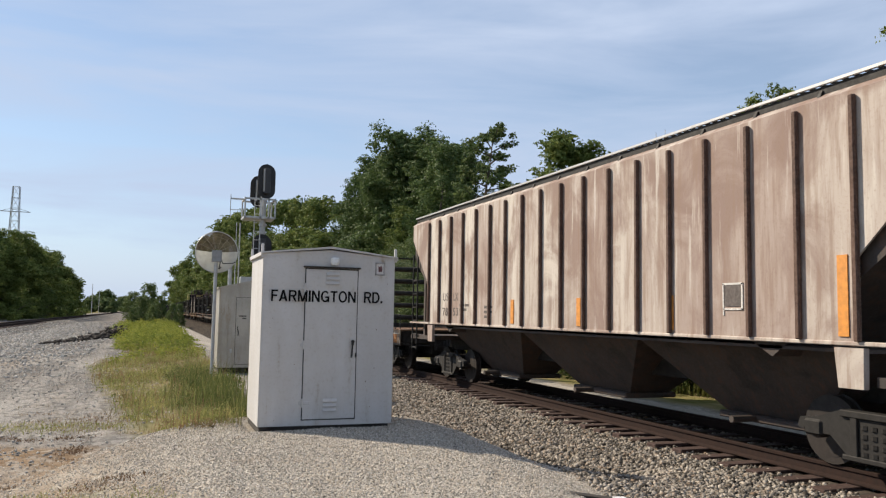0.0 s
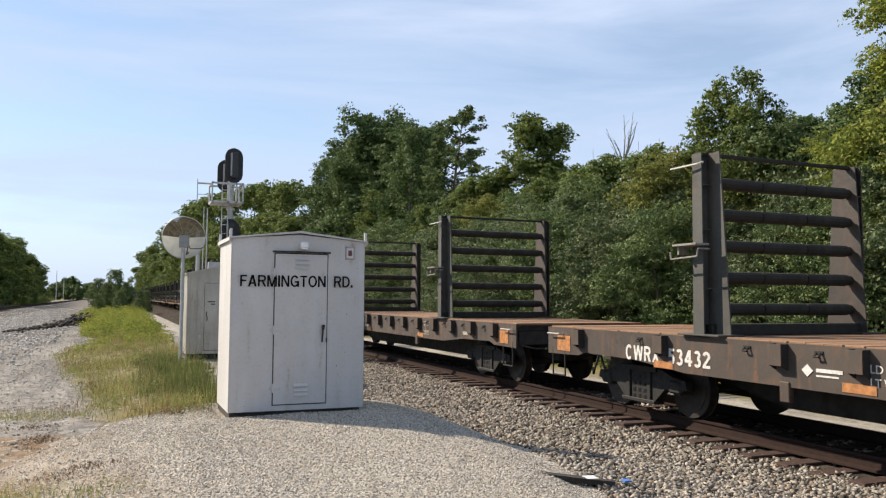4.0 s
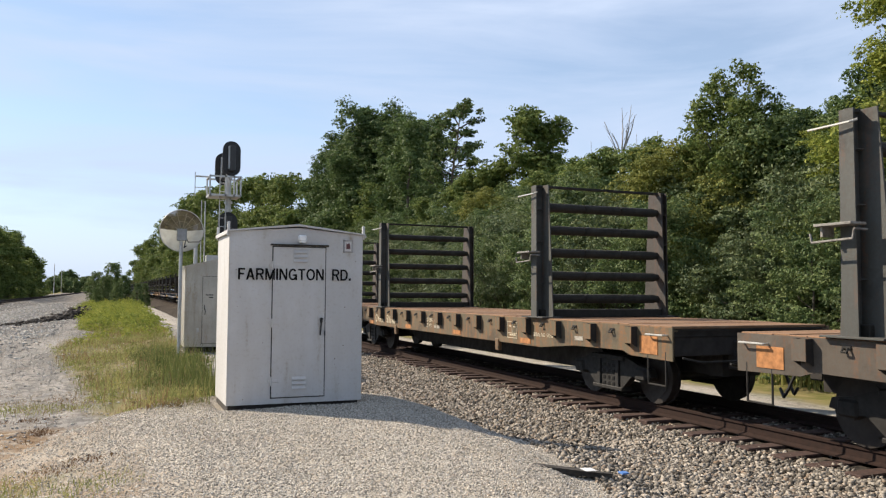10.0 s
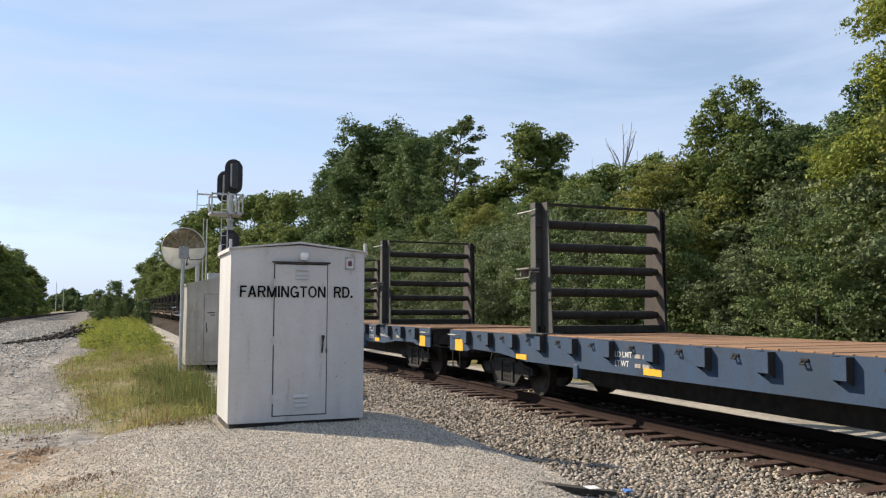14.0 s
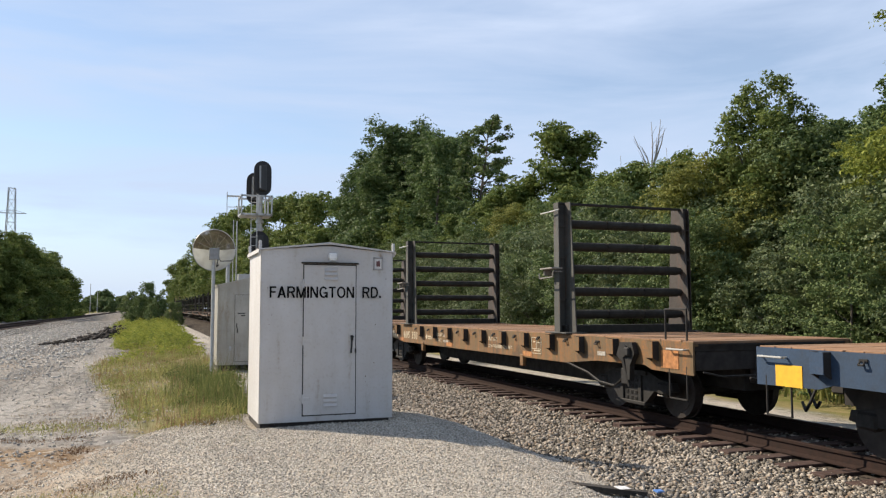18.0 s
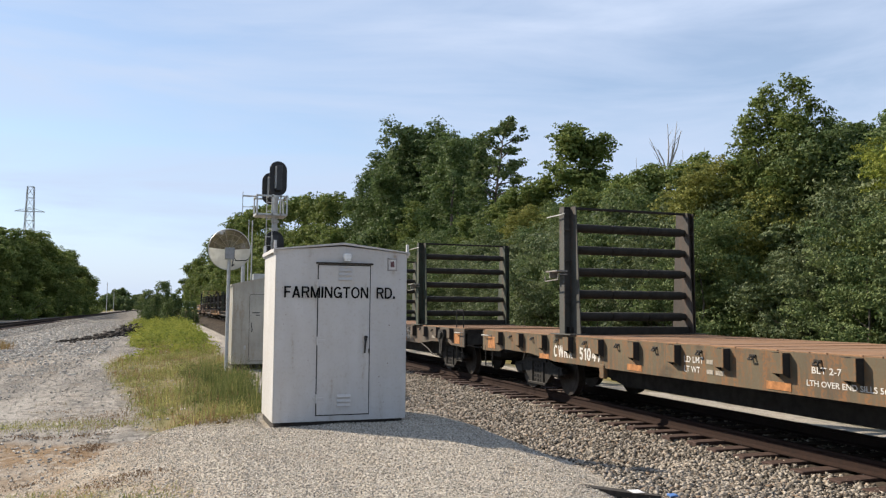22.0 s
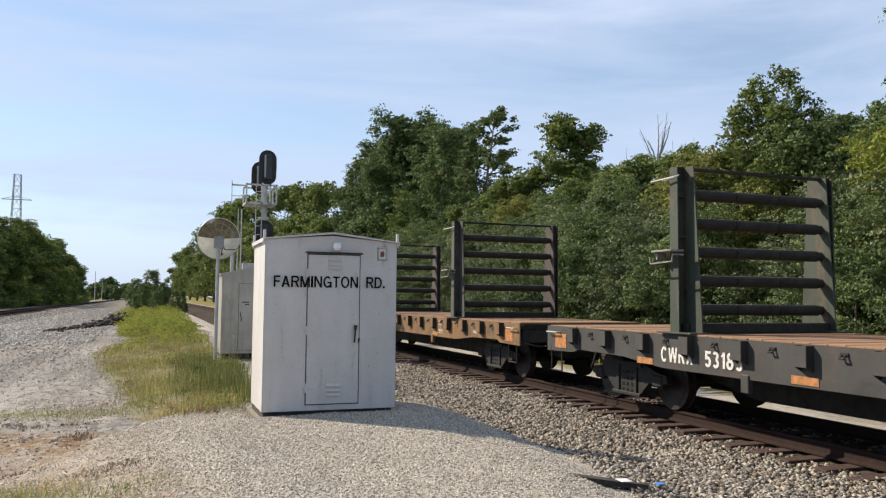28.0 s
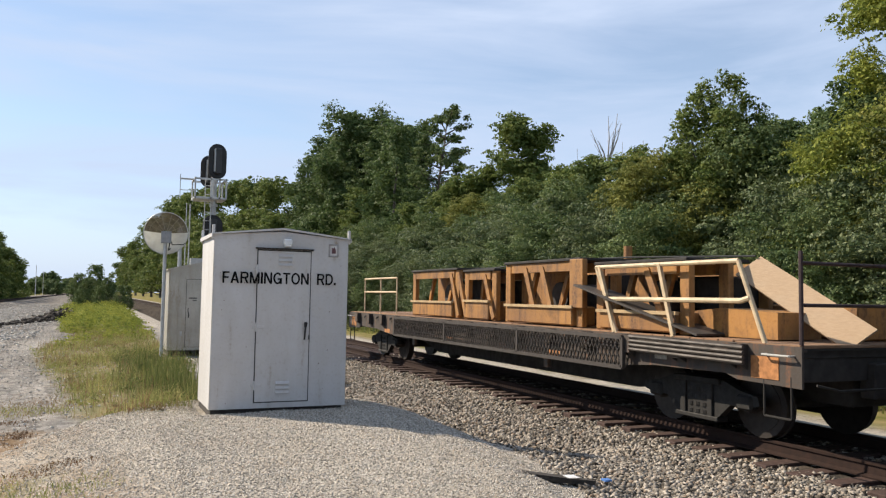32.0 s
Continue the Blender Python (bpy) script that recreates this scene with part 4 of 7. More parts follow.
def signal_mast():
    x, y = 3.64, 28.0
    root = thing("signal_mast", pose(0, 0, 0), "galvanised railway signal mast with black heads and a platform", "railway signal")
    part("mast", rod(bmesh.new(), (x, y, -.3), (x, y, 6.6), .095, 16), M_MAST, root)
    part("mast_base", box(bmesh.new(), x - .25, x + .25, y - .25, y + .25, -.25, .12, .02), M_MAST, root)
    signal_head(root, x + .07, y - .12, 6.28, .62, 1.22, 8)
    signal_head(root, x - .10, y + .55, 6.0, .62, 1.15, 8)
    signal_head(root, x - .02, y - .12, 3.90, .68, 1.05, 8)
    xl, xr, yn, yf = x - .66, x + .36, y - .35, y + .55
    for z in (4.98, 5.62):
        for a, b in (((xl, yn), (xr, yn)), ((xl, yf), (xr, yf)), ((xl, yn), (xl, yf)), ((xr, yn), (xr, yf))):
            part("cage_bar", beam(bmesh.new(), (*a, z), (*b, z), .05, .06), M_MAST, root)
    for px, py in ((xl, yn), (xr, yn), (xl, yf), (xr, yf), (x - .14, yn), (x + .14, yn)):
        part("cage_upright", beam(bmesh.new(), (px, py, 4.95), (px, py, 5.66), .05, .05, (1, 0, 0)), M_MAST, root)
    bm = bmesh.new()
    for z in (5.58, 5.20):
        rod(bm, (x - 1.14, y - .3, z), (x - .66, y - .3, z), .03 if z > 5.4 else .012, 6)
    rod(bm, (x - 1.14, y - .3, 4.9), (x - 1.14, y - .3, 5.72), .014, 6)
    part("side_rail", bm, M_MAST, root)
    part("platform_grate", box(bmesh.new(), x - .66, x + .36, y - .35, y + .55, 4.93, 4.97), M_MAST, root)
    bm = bmesh.new()
    for d in (-.32, -.12):
        rod(bm, (x + d, y - .25, .1), (x + d, y - .25, 5.6), .018, 6)
    for z in np.arange(.3, 5.5, .3):
        rod(bm, (x - .32, y - .25, z), (x - .12, y - .25, z), .012, 6)
    part("ladder", bm, M_MAST, root)
    for z, s in ((4.72, .1), (4.45, .085), (3.3, .1)):
        part("clamp", rod(bmesh.new(), (x, y, z), (x, y, z + .08), s + .04, 14), M_MAST, root)
    part("junction_box", box(bmesh.new(), x - .75, x - .25, y - .6, y - .3, 2.3, 2.9, .01), M_MAST, root)
    return root


white_case()
silver_case()
disc_antenna()
signal_mast()


def thin_pole(name, x, y, z1, r, label):
    ob = new(name, mesh_from(name, rod(bmesh.new(), (x, y, -.3), (x, y, z1), r, 8, r * .7), M_MAST))
    return tagged(ob, label, "pole")


thin_pole("marker_pole", 2.72, 27.6, 4.75, .02, "thin grey marker pole beside the signal")
thin_pole("marker_pole", 3.0, 29.2, 4.9, .03, "thin grey marker pole beside the signal")


# ---------------------------------------------------------------- debris
def debris_heap():
    """A low ragged bank of dark earth, with broken ties lying on it."""
    root = thing("debris_heap", pose(0, 0, 0), "low heap of dark earth and broken ties on the gravel lot", "debris")
    r = random.Random(8)
    m = plain("dark_earth", (0.032, 0.024, 0.019), 0.95, 0, 0.5, 9)
    wood = plain("charred_wood", (0.075, 0.06, 0.048), 0.95, 0, 0.5)
    n = np.random.RandomState(9)
    k = 620
    t = n.uniform(0, 1, k) ** .5
    x = -5.0 + 3.3 * t + n.normal(size=k) * .28
    y = 45 + 17 * t + n.normal(size=k) * 1.1
    lump = np.clip(.5 + .5 * wavy(t * 9, 0 * t, 2.0, 3), .1, 1) * (.06 + .94 * t ** 3)
    z = ground_z(x, y) + n.uniform(0, 1, k) ** 1.5 * (.10 + .85 * lump) * np.exp(-(n.normal(size=k) * .5) ** 2)
    me = scatter_mesh("earth", CUB_V, CUB_F, np.stack([x, y, z], -1), n.uniform(.05, .24, k) * (.45 + .55 * t), m, .5, 9)
    e = new("earth", me)
    e.parent = root
    tagged(e, kind="stuff")
    for i in range(46):
        q = r.random() ** .4
        px, py = -5.4 + 3.6 * q + r.uniform(-.5, .5), 43 + 18 * q + r.uniform(-1, 1)
        pz = float(ground_z(px, py)) + .05 + .45 * q ** 3
        a, l, tilt = r.uniform(-1.2, 1.2), r.uniform(.4, 1.3) * (.5 + .5 * q), r.uniform(-.12, .34) * q
        d = Vector((math.cos(a) * l / 2, math.sin(a) * l / 2, tilt * l))
        bm = beam(bmesh.new(), Vector((px, py, pz)) - d, Vector((px, py, pz)) + d, r.uniform(.06, .18), r.uniform(.04, .12))
        part("broken_tie", bm, wood, root)
    return root


debris_heap()


def scrap_plank():
    bm = prism(bmesh.new(), [(-.40, -.05), (-.36, .05), (-.05, .065), (.34, .05), (.40, -.02), (.1, -.06)], "z", 0, .05)
    ob = new("scrap_plank", mesh_from("scrap_plank", bm, plain("weathered_dark_plank", (0.045, 0.038, 0.031), .9, 0, .5, 14)))
    ob.matrix_basis = pose(4.11, 6.62, float(ground_z(4.11, 6.62)) + .02, 0, 7, -20)
    tagged(ob, "weathered dark plank lying at the foot of the ballast", "plank")
    for nm, x, y, col, s in (("paper_scrap", 4.29, 6.60, (0.7, 0.7, 0.7), .09), ("blue_scrap", 4.70, 6.60, (0.08, 0.2, 0.5), .06)):
        bm = bmesh.new()
        prism(bm, [(-s, -s * .5), (s * .8, -s * .6), (s, s * .4), (-s * .7, s * .6)], "z", 0, .015)
        o = new(nm, mesh_from(nm, bm, plain(nm + "_stuff", col, .8)))
        o.matrix_basis = pose(x, y, float(ground_z(x, y)) + .06, 8, 5, 20)
        tagged(o, "small scrap of litter on the ballast", "litter")


scrap_plank()


# ---------------------------------------------------------------- trees
def leaf_cloud(name, blobs, per, size, material, seed, droop=0.3, spray=0.36):
    """Leaves in blobs (x, y, z, r, flatness): sprays stand on each blob's shell with gaps between, and a dense core fills it."""
    r = np.random.RandomState(seed)
    P, N, S = [], [], []

    def ways(n):
        d = r.normal(size=(n, 3))
        return d / np.linalg.norm(d, axis=1, keepdims=True)

    for bx, by, bz, br, fl in blobs:
        n = max(12, int(per * br * br))
        m = max(3, min(26, int(7 + 11 * br)))
        way = ways(m)
        way[:, 2] += 0.35
        way /= np.linalg.norm(way, axis=1, keepdims=True)
        mid = way * (br * r.uniform(.62, 1.12, m))[:, None]
        rad = br * spray * r.uniform(.55, 1.3, m)
        pick = r.randint(0, m, n)
        d = ways(n)
        d[:, 2] = np.abs(d[:, 2]) - .25
        p = mid[pick] + d * (rad[pick] * (.35 + .65 * np.sqrt(r.uniform(0, 1, n))))[:, None] * (1, 1, .85)
        nn = .55 * way[pick] + .6 * d + r.normal(size=(n, 3)) * .55 + (0, 0, .25)
        core = r.uniform(0, 1, n) < .22
        q = ways(n) * (br * .72 * r.uniform(.3, 1, n))[:, None]
        p = np.where(core[:, None], q, p)
        p[:, 2] *= fl
        P.append(p + (bx, by, bz))
        N.append(nn / np.linalg.norm(nn, axis=1, keepdims=True))
        S.append(size * np.where(core, 1.5, .5 + .9 * r.uniform(0, 1, n)))
    P, N, S = np.concatenate(P), np.concatenate(N), np.concatenate(S)
    n = len(P)
    a = r.normal(size=(n, 3))
    a[:, 2] -= droop
    T = a - (a * N).sum(1, keepdims=True) * N
    T /= np.linalg.norm(T, axis=1, keepdims=True)
    B = np.cross(N, T)
    s = S[:, None]
    v = np.stack([P - T * s * .5, P + B * s * .32 + N * s * .08, P + T * s * .6, P - B * s * .32 + N * s * .08], 1).reshape(-1, 3)
    k = np.arange(n)[:, None] * 4
    f = np.concatenate([k + [0, 1, 2], k + [0, 2, 3]])
    return arrays_to_mesh(name, v, f, material)


# ---------------------------------------------------------------- weeds
def thin(x, y):
    return 0.06 + 0.94 * ease(-0.3, 0.5, wavy(x, y, 2.1, 27)) * (0.45 + 0.55 * ease(-0.5, 0.3, wavy(x, y, 0.9, 28)))


def weed_clumps(name, n, xr, yr, keep, radius, per, leaf, material, label, seed, power=1.4):
    """Low leafy plants in clumps."""
    r = np.random.RandomState(seed)
    x, y = r.uniform(*xr, n), yr[0] + (yr[1] - yr[0]) * r.uniform(0, 1, n) ** power
    ok = r.uniform(0, 1, n) < keep(x, y)
    x, y = x[ok], y[ok]
    grow = 1 + 0.9 * ease(18, 60, y)
    br = (radius[0] + (radius[1] - radius[0]) * r.uniform(0, 1, len(x)) ** 1.5) * grow
    fl = r.uniform(.5, 1.0, len(x))
    z = ground_z(x, y) + br * fl * .45
    me = leaf_cloud(name, list(zip(x, y, z, br, fl)), per, leaf, material, seed, 0.0)
    return tagged(new(name, me), label, "weeds", kind="stuff")


weed_clumps("green_weeds", 6500, (-2.4, 3.6), (11.9, 48), lambda x, y: grass_mask(x, y) * thin(x, y), (.05, .15), 1700, .034, M_GRASS,
            "leafy green weeds beside the lineside cases", 61)
weed_clumps("yellow_weeds", 1500, (-3.5, 5.2), (20, 105), lambda x, y: grass_mask(x, y) * ease(27, 38, y), (.14, .34), 700, .075, M_GOLD,
            "yellow-green flowering weeds along the track bed", 62)
weed_clumps("dry_weeds", 700, (-2.6, 3.4), (10.9, 44), lambda x, y: grass_mask(x, y) * ease(-.2, .5, wavy(x, y, 1.1, 22)), (.05, .15), 1300, .04, M_DRY,
            "dry reddish-brown weeds among the grass", 63)
weed_clumps("dark_weeds", 850, (.2, 2.6), (12.4, 26), lambda x, y: grass_mask(x, y) * ease(.3, 1.2, x), (.08, .2), 1100, .05, M_WEED,
            "darker leafy weeds close to the cases", 64)
blades("grass_stems", 46000, (-2.4, 3.8), (11.6, 42), lambda x, y: grass_mask(x, y) * thin(x, y), (0.04, 0.36), 0.010, M_GRASS,
       "thin green grass stems among the weeds", 21, 1.0, 1.5)
blades("tall_stems", 3600, (.2, 2.6), (12.2, 20), lambda x, y: grass_mask(x, y) * ease(.2, 1.0, x) * thin(y, x), (0.25, 0.9), 0.011, M_WEED,
       "tall leafy green stems beside the white case", 23, 0.35, 1.0)
blades("low_turf", 9000, (-2.8, .4), (11.2, 17), lambda x, y: ease(-.1, .4, wavy(x, y * 1.3, 1.3, 29)) * (1 - ease(-.6, .3, x)) * ease(-2.8, -1.6, x), (0.02, 0.09), 0.008, M_DRY,
       "low dry turf at the edge of the gravel heap", 25, 0.9, 1.0)
blades("green_turf", 120000, (-3.4, .4), (6.0, 15.0), lambda x, y: (.45 + .55 * ease(-.2, .4, wavy(x, y * 1.3, 1.7, 39))) * np.maximum(np.exp(-((y - 13.7 + .1 * x) / .42) ** 2) * (1 - ease(-.9, .1, x)), np.maximum(np.exp(-((x + 1.15) / .42) ** 2 - ((y - 8.1) / .45) ** 2), .5 * np.exp(-((x + .25) / .4) ** 2 - ((y - 7.6) / .4) ** 2))), (0.015, 0.085), 0.008, M_GRASS,
       "low green turf on the dirt lot", 45, 0.9, 1.0)
blades("dry_stems", 16000, (-2.6, 3.4), (11.4, 44), lambda x, y: grass_mask(x, y) * (.2 + .8 * ease(-.2, .5, wavy(x, y, 1.1, 22))), (0.1, 0.42), 0.008, M_DRY,
       "thin dry brown grass stems", 22, 0.5, 1.3)
blades("pale_tuft", 900, (-7.3, -5.9), (38, 41.5), lambda x, y: np.exp(-((x + 6.65) / .35) ** 2), (0.1, 0.5), 0.02, M_DRY,
       "pale dry tuft of grass on the gravel lot", 27, 0.5, 1.0)
LITTER = ((-1.25, 9.3, .25, .22), (-.25, 8.75, .30, .16), (-1.0, 15.3, .38, .5), (-.82, 11.3, .14, .5), (-1.5, 12.8, .5, .2), (-.2, 7.7, .3, .35), (.37, 7.5, .18, .09))
blades("dry_litter", 190000, (-2.8, .9), (8.3, 14.4), lambda x, y: sum(np.exp(-((x - a) / c) ** 2 - ((y - b) / d) ** 2) for a, b, c, d in LITTER) * ease(-.5, .6, wavy(x, y, 4.0, 37)) * .9, (0.012, 0.06), 0.011,
       plain("dry_litter_brown", (0.24, 0.13, 0.06), .85, 0, .5, 3.0), "reddish-brown dead grass lying on the gravel lot", 38, 1.0)
blades("lot_tufts", 60000, (-4.5, 1.3), (5.2, 13), lambda x, y: np.maximum(ease(0.35, 0.8, wavy(x, y, 1.7, 15)) * (1 - ease(0.6, 1.3, x)) * .25, np.exp(-((x + .35) / .5) ** 2 - ((y - 8.4) / .45) ** 2) * (.5 + .5 * wavy(x, y, 5, 16))), (0.015, 0.07), 0.007, M_DRY,
       "low dry tufts on the dirt", 26, 0.8, 1.0)


def limbs_mesh(h, trunk_r, blobs, seed, reach=0.85):
    bm = bmesh.new()
    r = random.Random(seed)
    top = h * .8
    pts = [Vector((r.uniform(-.02, .02) * h * i / 5, r.uniform(-.02, .02) * h * i / 5, top * i / 5)) for i in range(6)]
    pts[0].z = -.3
    for i in range(5):
        rod(bm, pts[i], pts[i + 1], trunk_r * (1 - .16 * i), 8, trunk_r * (1 - .16 * (i + 1)))
    for b in blobs[:26]:
        z0 = max(.15 * h, b[2] * r.uniform(.45, .7))
        i = min(4, int(z0 / top * 5))
        q = pts[i].lerp(pts[i + 1], .5)
        e = Vector(b[:3])
        mid = q.lerp(e, .5) + Vector((0, 0, -.04 * h))
        w = trunk_r * .34
        rod(bm, q, mid, w, 5, w * .7), rod(bm, mid, q.lerp(e, reach), w * .7, 5, w * .3)
    return bm


# leaders of a spired tree: sideways, depth, height of the tip, girth
LEADERS = ((.18, 0, .99, 1.0), (-.55, .2, .96, 1.0), (.85, .1, .88, 1.0), (-1.15, -.2, .86, .95), (0, -.7, .84, 1.2), (.3, .7, .84, 1.2), (1.35, .3, .82, .9), (-1.6, .4, .68, .9))


def crown_blobs(seed, h, w, z0, n, rb, shape):
    """Blobs of a crown: (x, y, z, r, flatness)."""
    r = random.Random(seed)
    out = []
    if shape in ("dome", "round"):
        # boughs that stand out from the crown, each a rounded lobe of its own
        boughs = max(8, n // 8)
        for j in range(boughs):
            t = (j + r.random()) / boughs
            k = math.sqrt(max(.04, 1 - (t * 1.02 - .15) ** 2 / .80)) if shape == "dome" else math.sqrt(max(.08, 1 - ((t - .42) / .66) ** 2))
            a, d = j * 2.399 + r.uniform(-.5, .5), w / 2 * k * r.uniform(.40, .78)
            lobe = w * r.uniform(.17, .25) * (.8 + .35 * (1 - t))
            cz = min(z0 + (h - z0) * t, h - lobe * .8)
            for _ in range(n // boughs):
                b, u = r.uniform(0, 6.28), r.uniform(-.55, 1)
                q = lobe * math.sqrt(max(0, 1 - u * u)) * r.uniform(.6, 1)
                br = rb * r.uniform(.5, 1.05)
                out.append((d * math.cos(a) + q * math.cos(b), d * math.sin(a) + q * math.sin(b), max(z0 + br * .4, cz + lobe * u * .8), br, r.uniform(.65, .95)))
        for _ in range(n // 3):
            t, a = r.random(), r.uniform(0, 6.28)
            d = w * (.36 - .2 * t) * math.sqrt(r.random())
            out.append((d * math.cos(a), d * math.sin(a), z0 + (h - z0) * .86 * t, rb * r.uniform(.9, 1.3), .95))
        return out
    for i in range(n):
        t = (i + r.random()) / n
        z = z0 + (h - z0) * t
        if shape == "spires":
            # several upright leaders, each tapering to its own tip
            lat, dep, tip, girth = LEADERS[i % len(LEADERS)]
            t = r.random() ** .7 * tip
            z = z0 + (h - z0) * t
            k = girth * 1.3 * (1 - t / tip) ** .5 + .12
            b, d = r.uniform(0, 6.28), w / 4 * k * math.sqrt(r.random())
            br = rb * r.uniform(.7, 1.1) * (.5 + .5 * (1 - t / tip) ** .6)
            out.append((lat + d * math.cos(b), dep + d * math.sin(b), z, br, r.uniform(.8, 1.15)))
            continue
        k = .35 + .65 * math.sin(min(1, .18 + t * .95) * math.pi) ** .8
        a = i * 2.399 + r.uniform(-.4, .4)
        d = w / 2 * k * math.sqrt(r.uniform(.15, 1))
        br = rb * r.uniform(.7, 1.25) * (.75 + .4 * (1 - t))
        out.append((d * math.cos(a), d * math.sin(a), min(z, h - br * .7), br, r.uniform(.6, .85)))
    return out


def make_tree(name, label, seed, h, w, z0, n, rb, per, leaf, material, shape="dome", trunk=None, category="tree"):
    """A prototype out of which copies are made; it stands at the origin until it is placed."""
    blobs = crown_blobs(seed, h, w, z0, n, rb, shape)
    root = thing(name, pose(0, 0, 0), label, category)
    part("trunk", limbs_mesh(h, trunk or h * .018, blobs, seed), M_BARK, root)
    c = new("crown", leaf_cloud("crown", blobs, per, leaf, material, seed))
    c.parent = root
    return root


def place_tree(root, spots):
    """The first spot takes the prototype, the others copies: x, y, scale, turn."""
    for i, (x, y, s, a) in enumerate(spots):
        m = pose(x, y, float(ground_z(x, y)) - .05, 0, 0, a) @ Matrix.Diagonal((s, s, s, 1))
        if i == 0:
            first = m
        else:
            copy_thing(root, m)
    root.matrix_basis = first


rt = random.Random(12)
WOOD = "trees of the wood beside the track"
bush_a = make_tree("bush", "dense dark green bush at the edge of the wood", 31, 4.6, 4.8, .1, 46, .72, 1300, .072, M_LEAF_D, "dome", .06, "bush")
bush_b = make_tree("bush", "dense green bush with pale leaves at the wood's edge", 32, 6.0, 5.2, .1, 56, .82, 1000, .080, M_LEAF_A, "dome", .07, "bush")
bush_y = make_tree("bush", "olive-green bush in the sun at the wood's edge", 33, 7.0, 5.0, .4, 56, .82, 1000, .080, M_LEAF_E, "dome", .08, "bush")
spots_a, spots_b = [], []
for i in range(34):
    y = 3 + i * 2.6 * (1 + .012 * i)
    (spots_a if i % 2 else spots_b).append((15.6 + rt.uniform(-.5, .9), y, rt.uniform(.8, 1.1) if i % 2 else rt.uniform(.6, .95), rt.uniform(0, 360)))
place_tree(bush_a, spots_a + [(18.5, 8 + i * 4.5, 1.2 + .2 * rt.random(), rt.uniform(0, 360)) for i in range(14)])
place_tree(bush_b, spots_b + [(19.5, 10 + i * 5.0, 1.05 + .2 * rt.random(), rt.uniform(0, 360)) for i in range(12)])
place_tree(bush_y, [(18.2, 22.4, 1.0, 20), (18.5, 12.5, 1.1, 90), (17.6, 20.2, .80, 200), (17.2, 10.0, .9, 300), (19.0, 24.2, .95, 40), (20.5, 42.0, 1.1, 10)])
tall_c = make_tree("tree", "tall narrow green tree above the bushes", 41, 9.8, 4.0, .8, 620, .60, 950, .085, M_LEAF_F, "spires", .14)
place_tree(tall_c, [(19.2, 20.4, 1.0, -43), (20.2, 23.2, .72, 140)])
yellow = make_tree("tree", "tall tree with sunlit yellow-green leaves", 42, 13.2, 8.2, 1.0, 170, .85, 1150, .092, M_LEAF_B, "dome", .2)
place_tree(yellow, [(20.0, 12.4, 1.0, 60), (19.2, 15.8, .52, 160), (22, 6.5, 1.1, 250)])
broad = make_tree("tree", "large dark green broadleaf tree", 43, 19.5, 9.6, 1.5, 200, 1.28, 300, .20, M_LEAF_C, "round", .4)
place_tree(broad, [(23.5, 74.5, 1.04, 40), (23.2, 81.5, .96, 130), (23.0, 88.5, .86, 75), (26.0, 68, .92, 260), (25.0, 22.6, .47, 20), (31, 30, .53, 140), (25.5, 19.5, .52, 75)])
pointed = make_tree("tree", "pointed dark green tree at the edge of the wood", 49, 14.5, 6.0, 1.0, 80, .95, 330, .17, M_LEAF_C, "column", .25)
place_tree(pointed, [(22.5, 60.9, 1.12, 30), (24.0, 64.5, 1.16, 140), (22.5, 57.8, .72, 70), (20.8, 79, .8, 10)])
olive = make_tree("tree", "sunlit olive-green tree along the line", 50, 15.0, 9.0, 1.0, 70, 1.25, 260, .24, M_LEAF_F, "dome", .3)
place_tree(olive, [(22, 94, 1.02, 200), (21.5, 102, 1.12, 10), (21, 111, 1.2, 300), (21, 121, 1.26, 90), (21, 133, 1.35, 170), (21, 147, 1.42, 20), (21, 162, 1.5, 77), (21, 179, 1.6, 30),
                   (21, 198, 1.68, 80), (21, 224, 1.76, 10), (21, 254, 1.84, 200), (21, 290, 1.86, 40), (21, 338, 1.9, 130), (21, 395, 1.9, 260), (21, 470, 2.0, 15), (21, 567, 2.15, 95), (21, 700, 2.3, 180)])


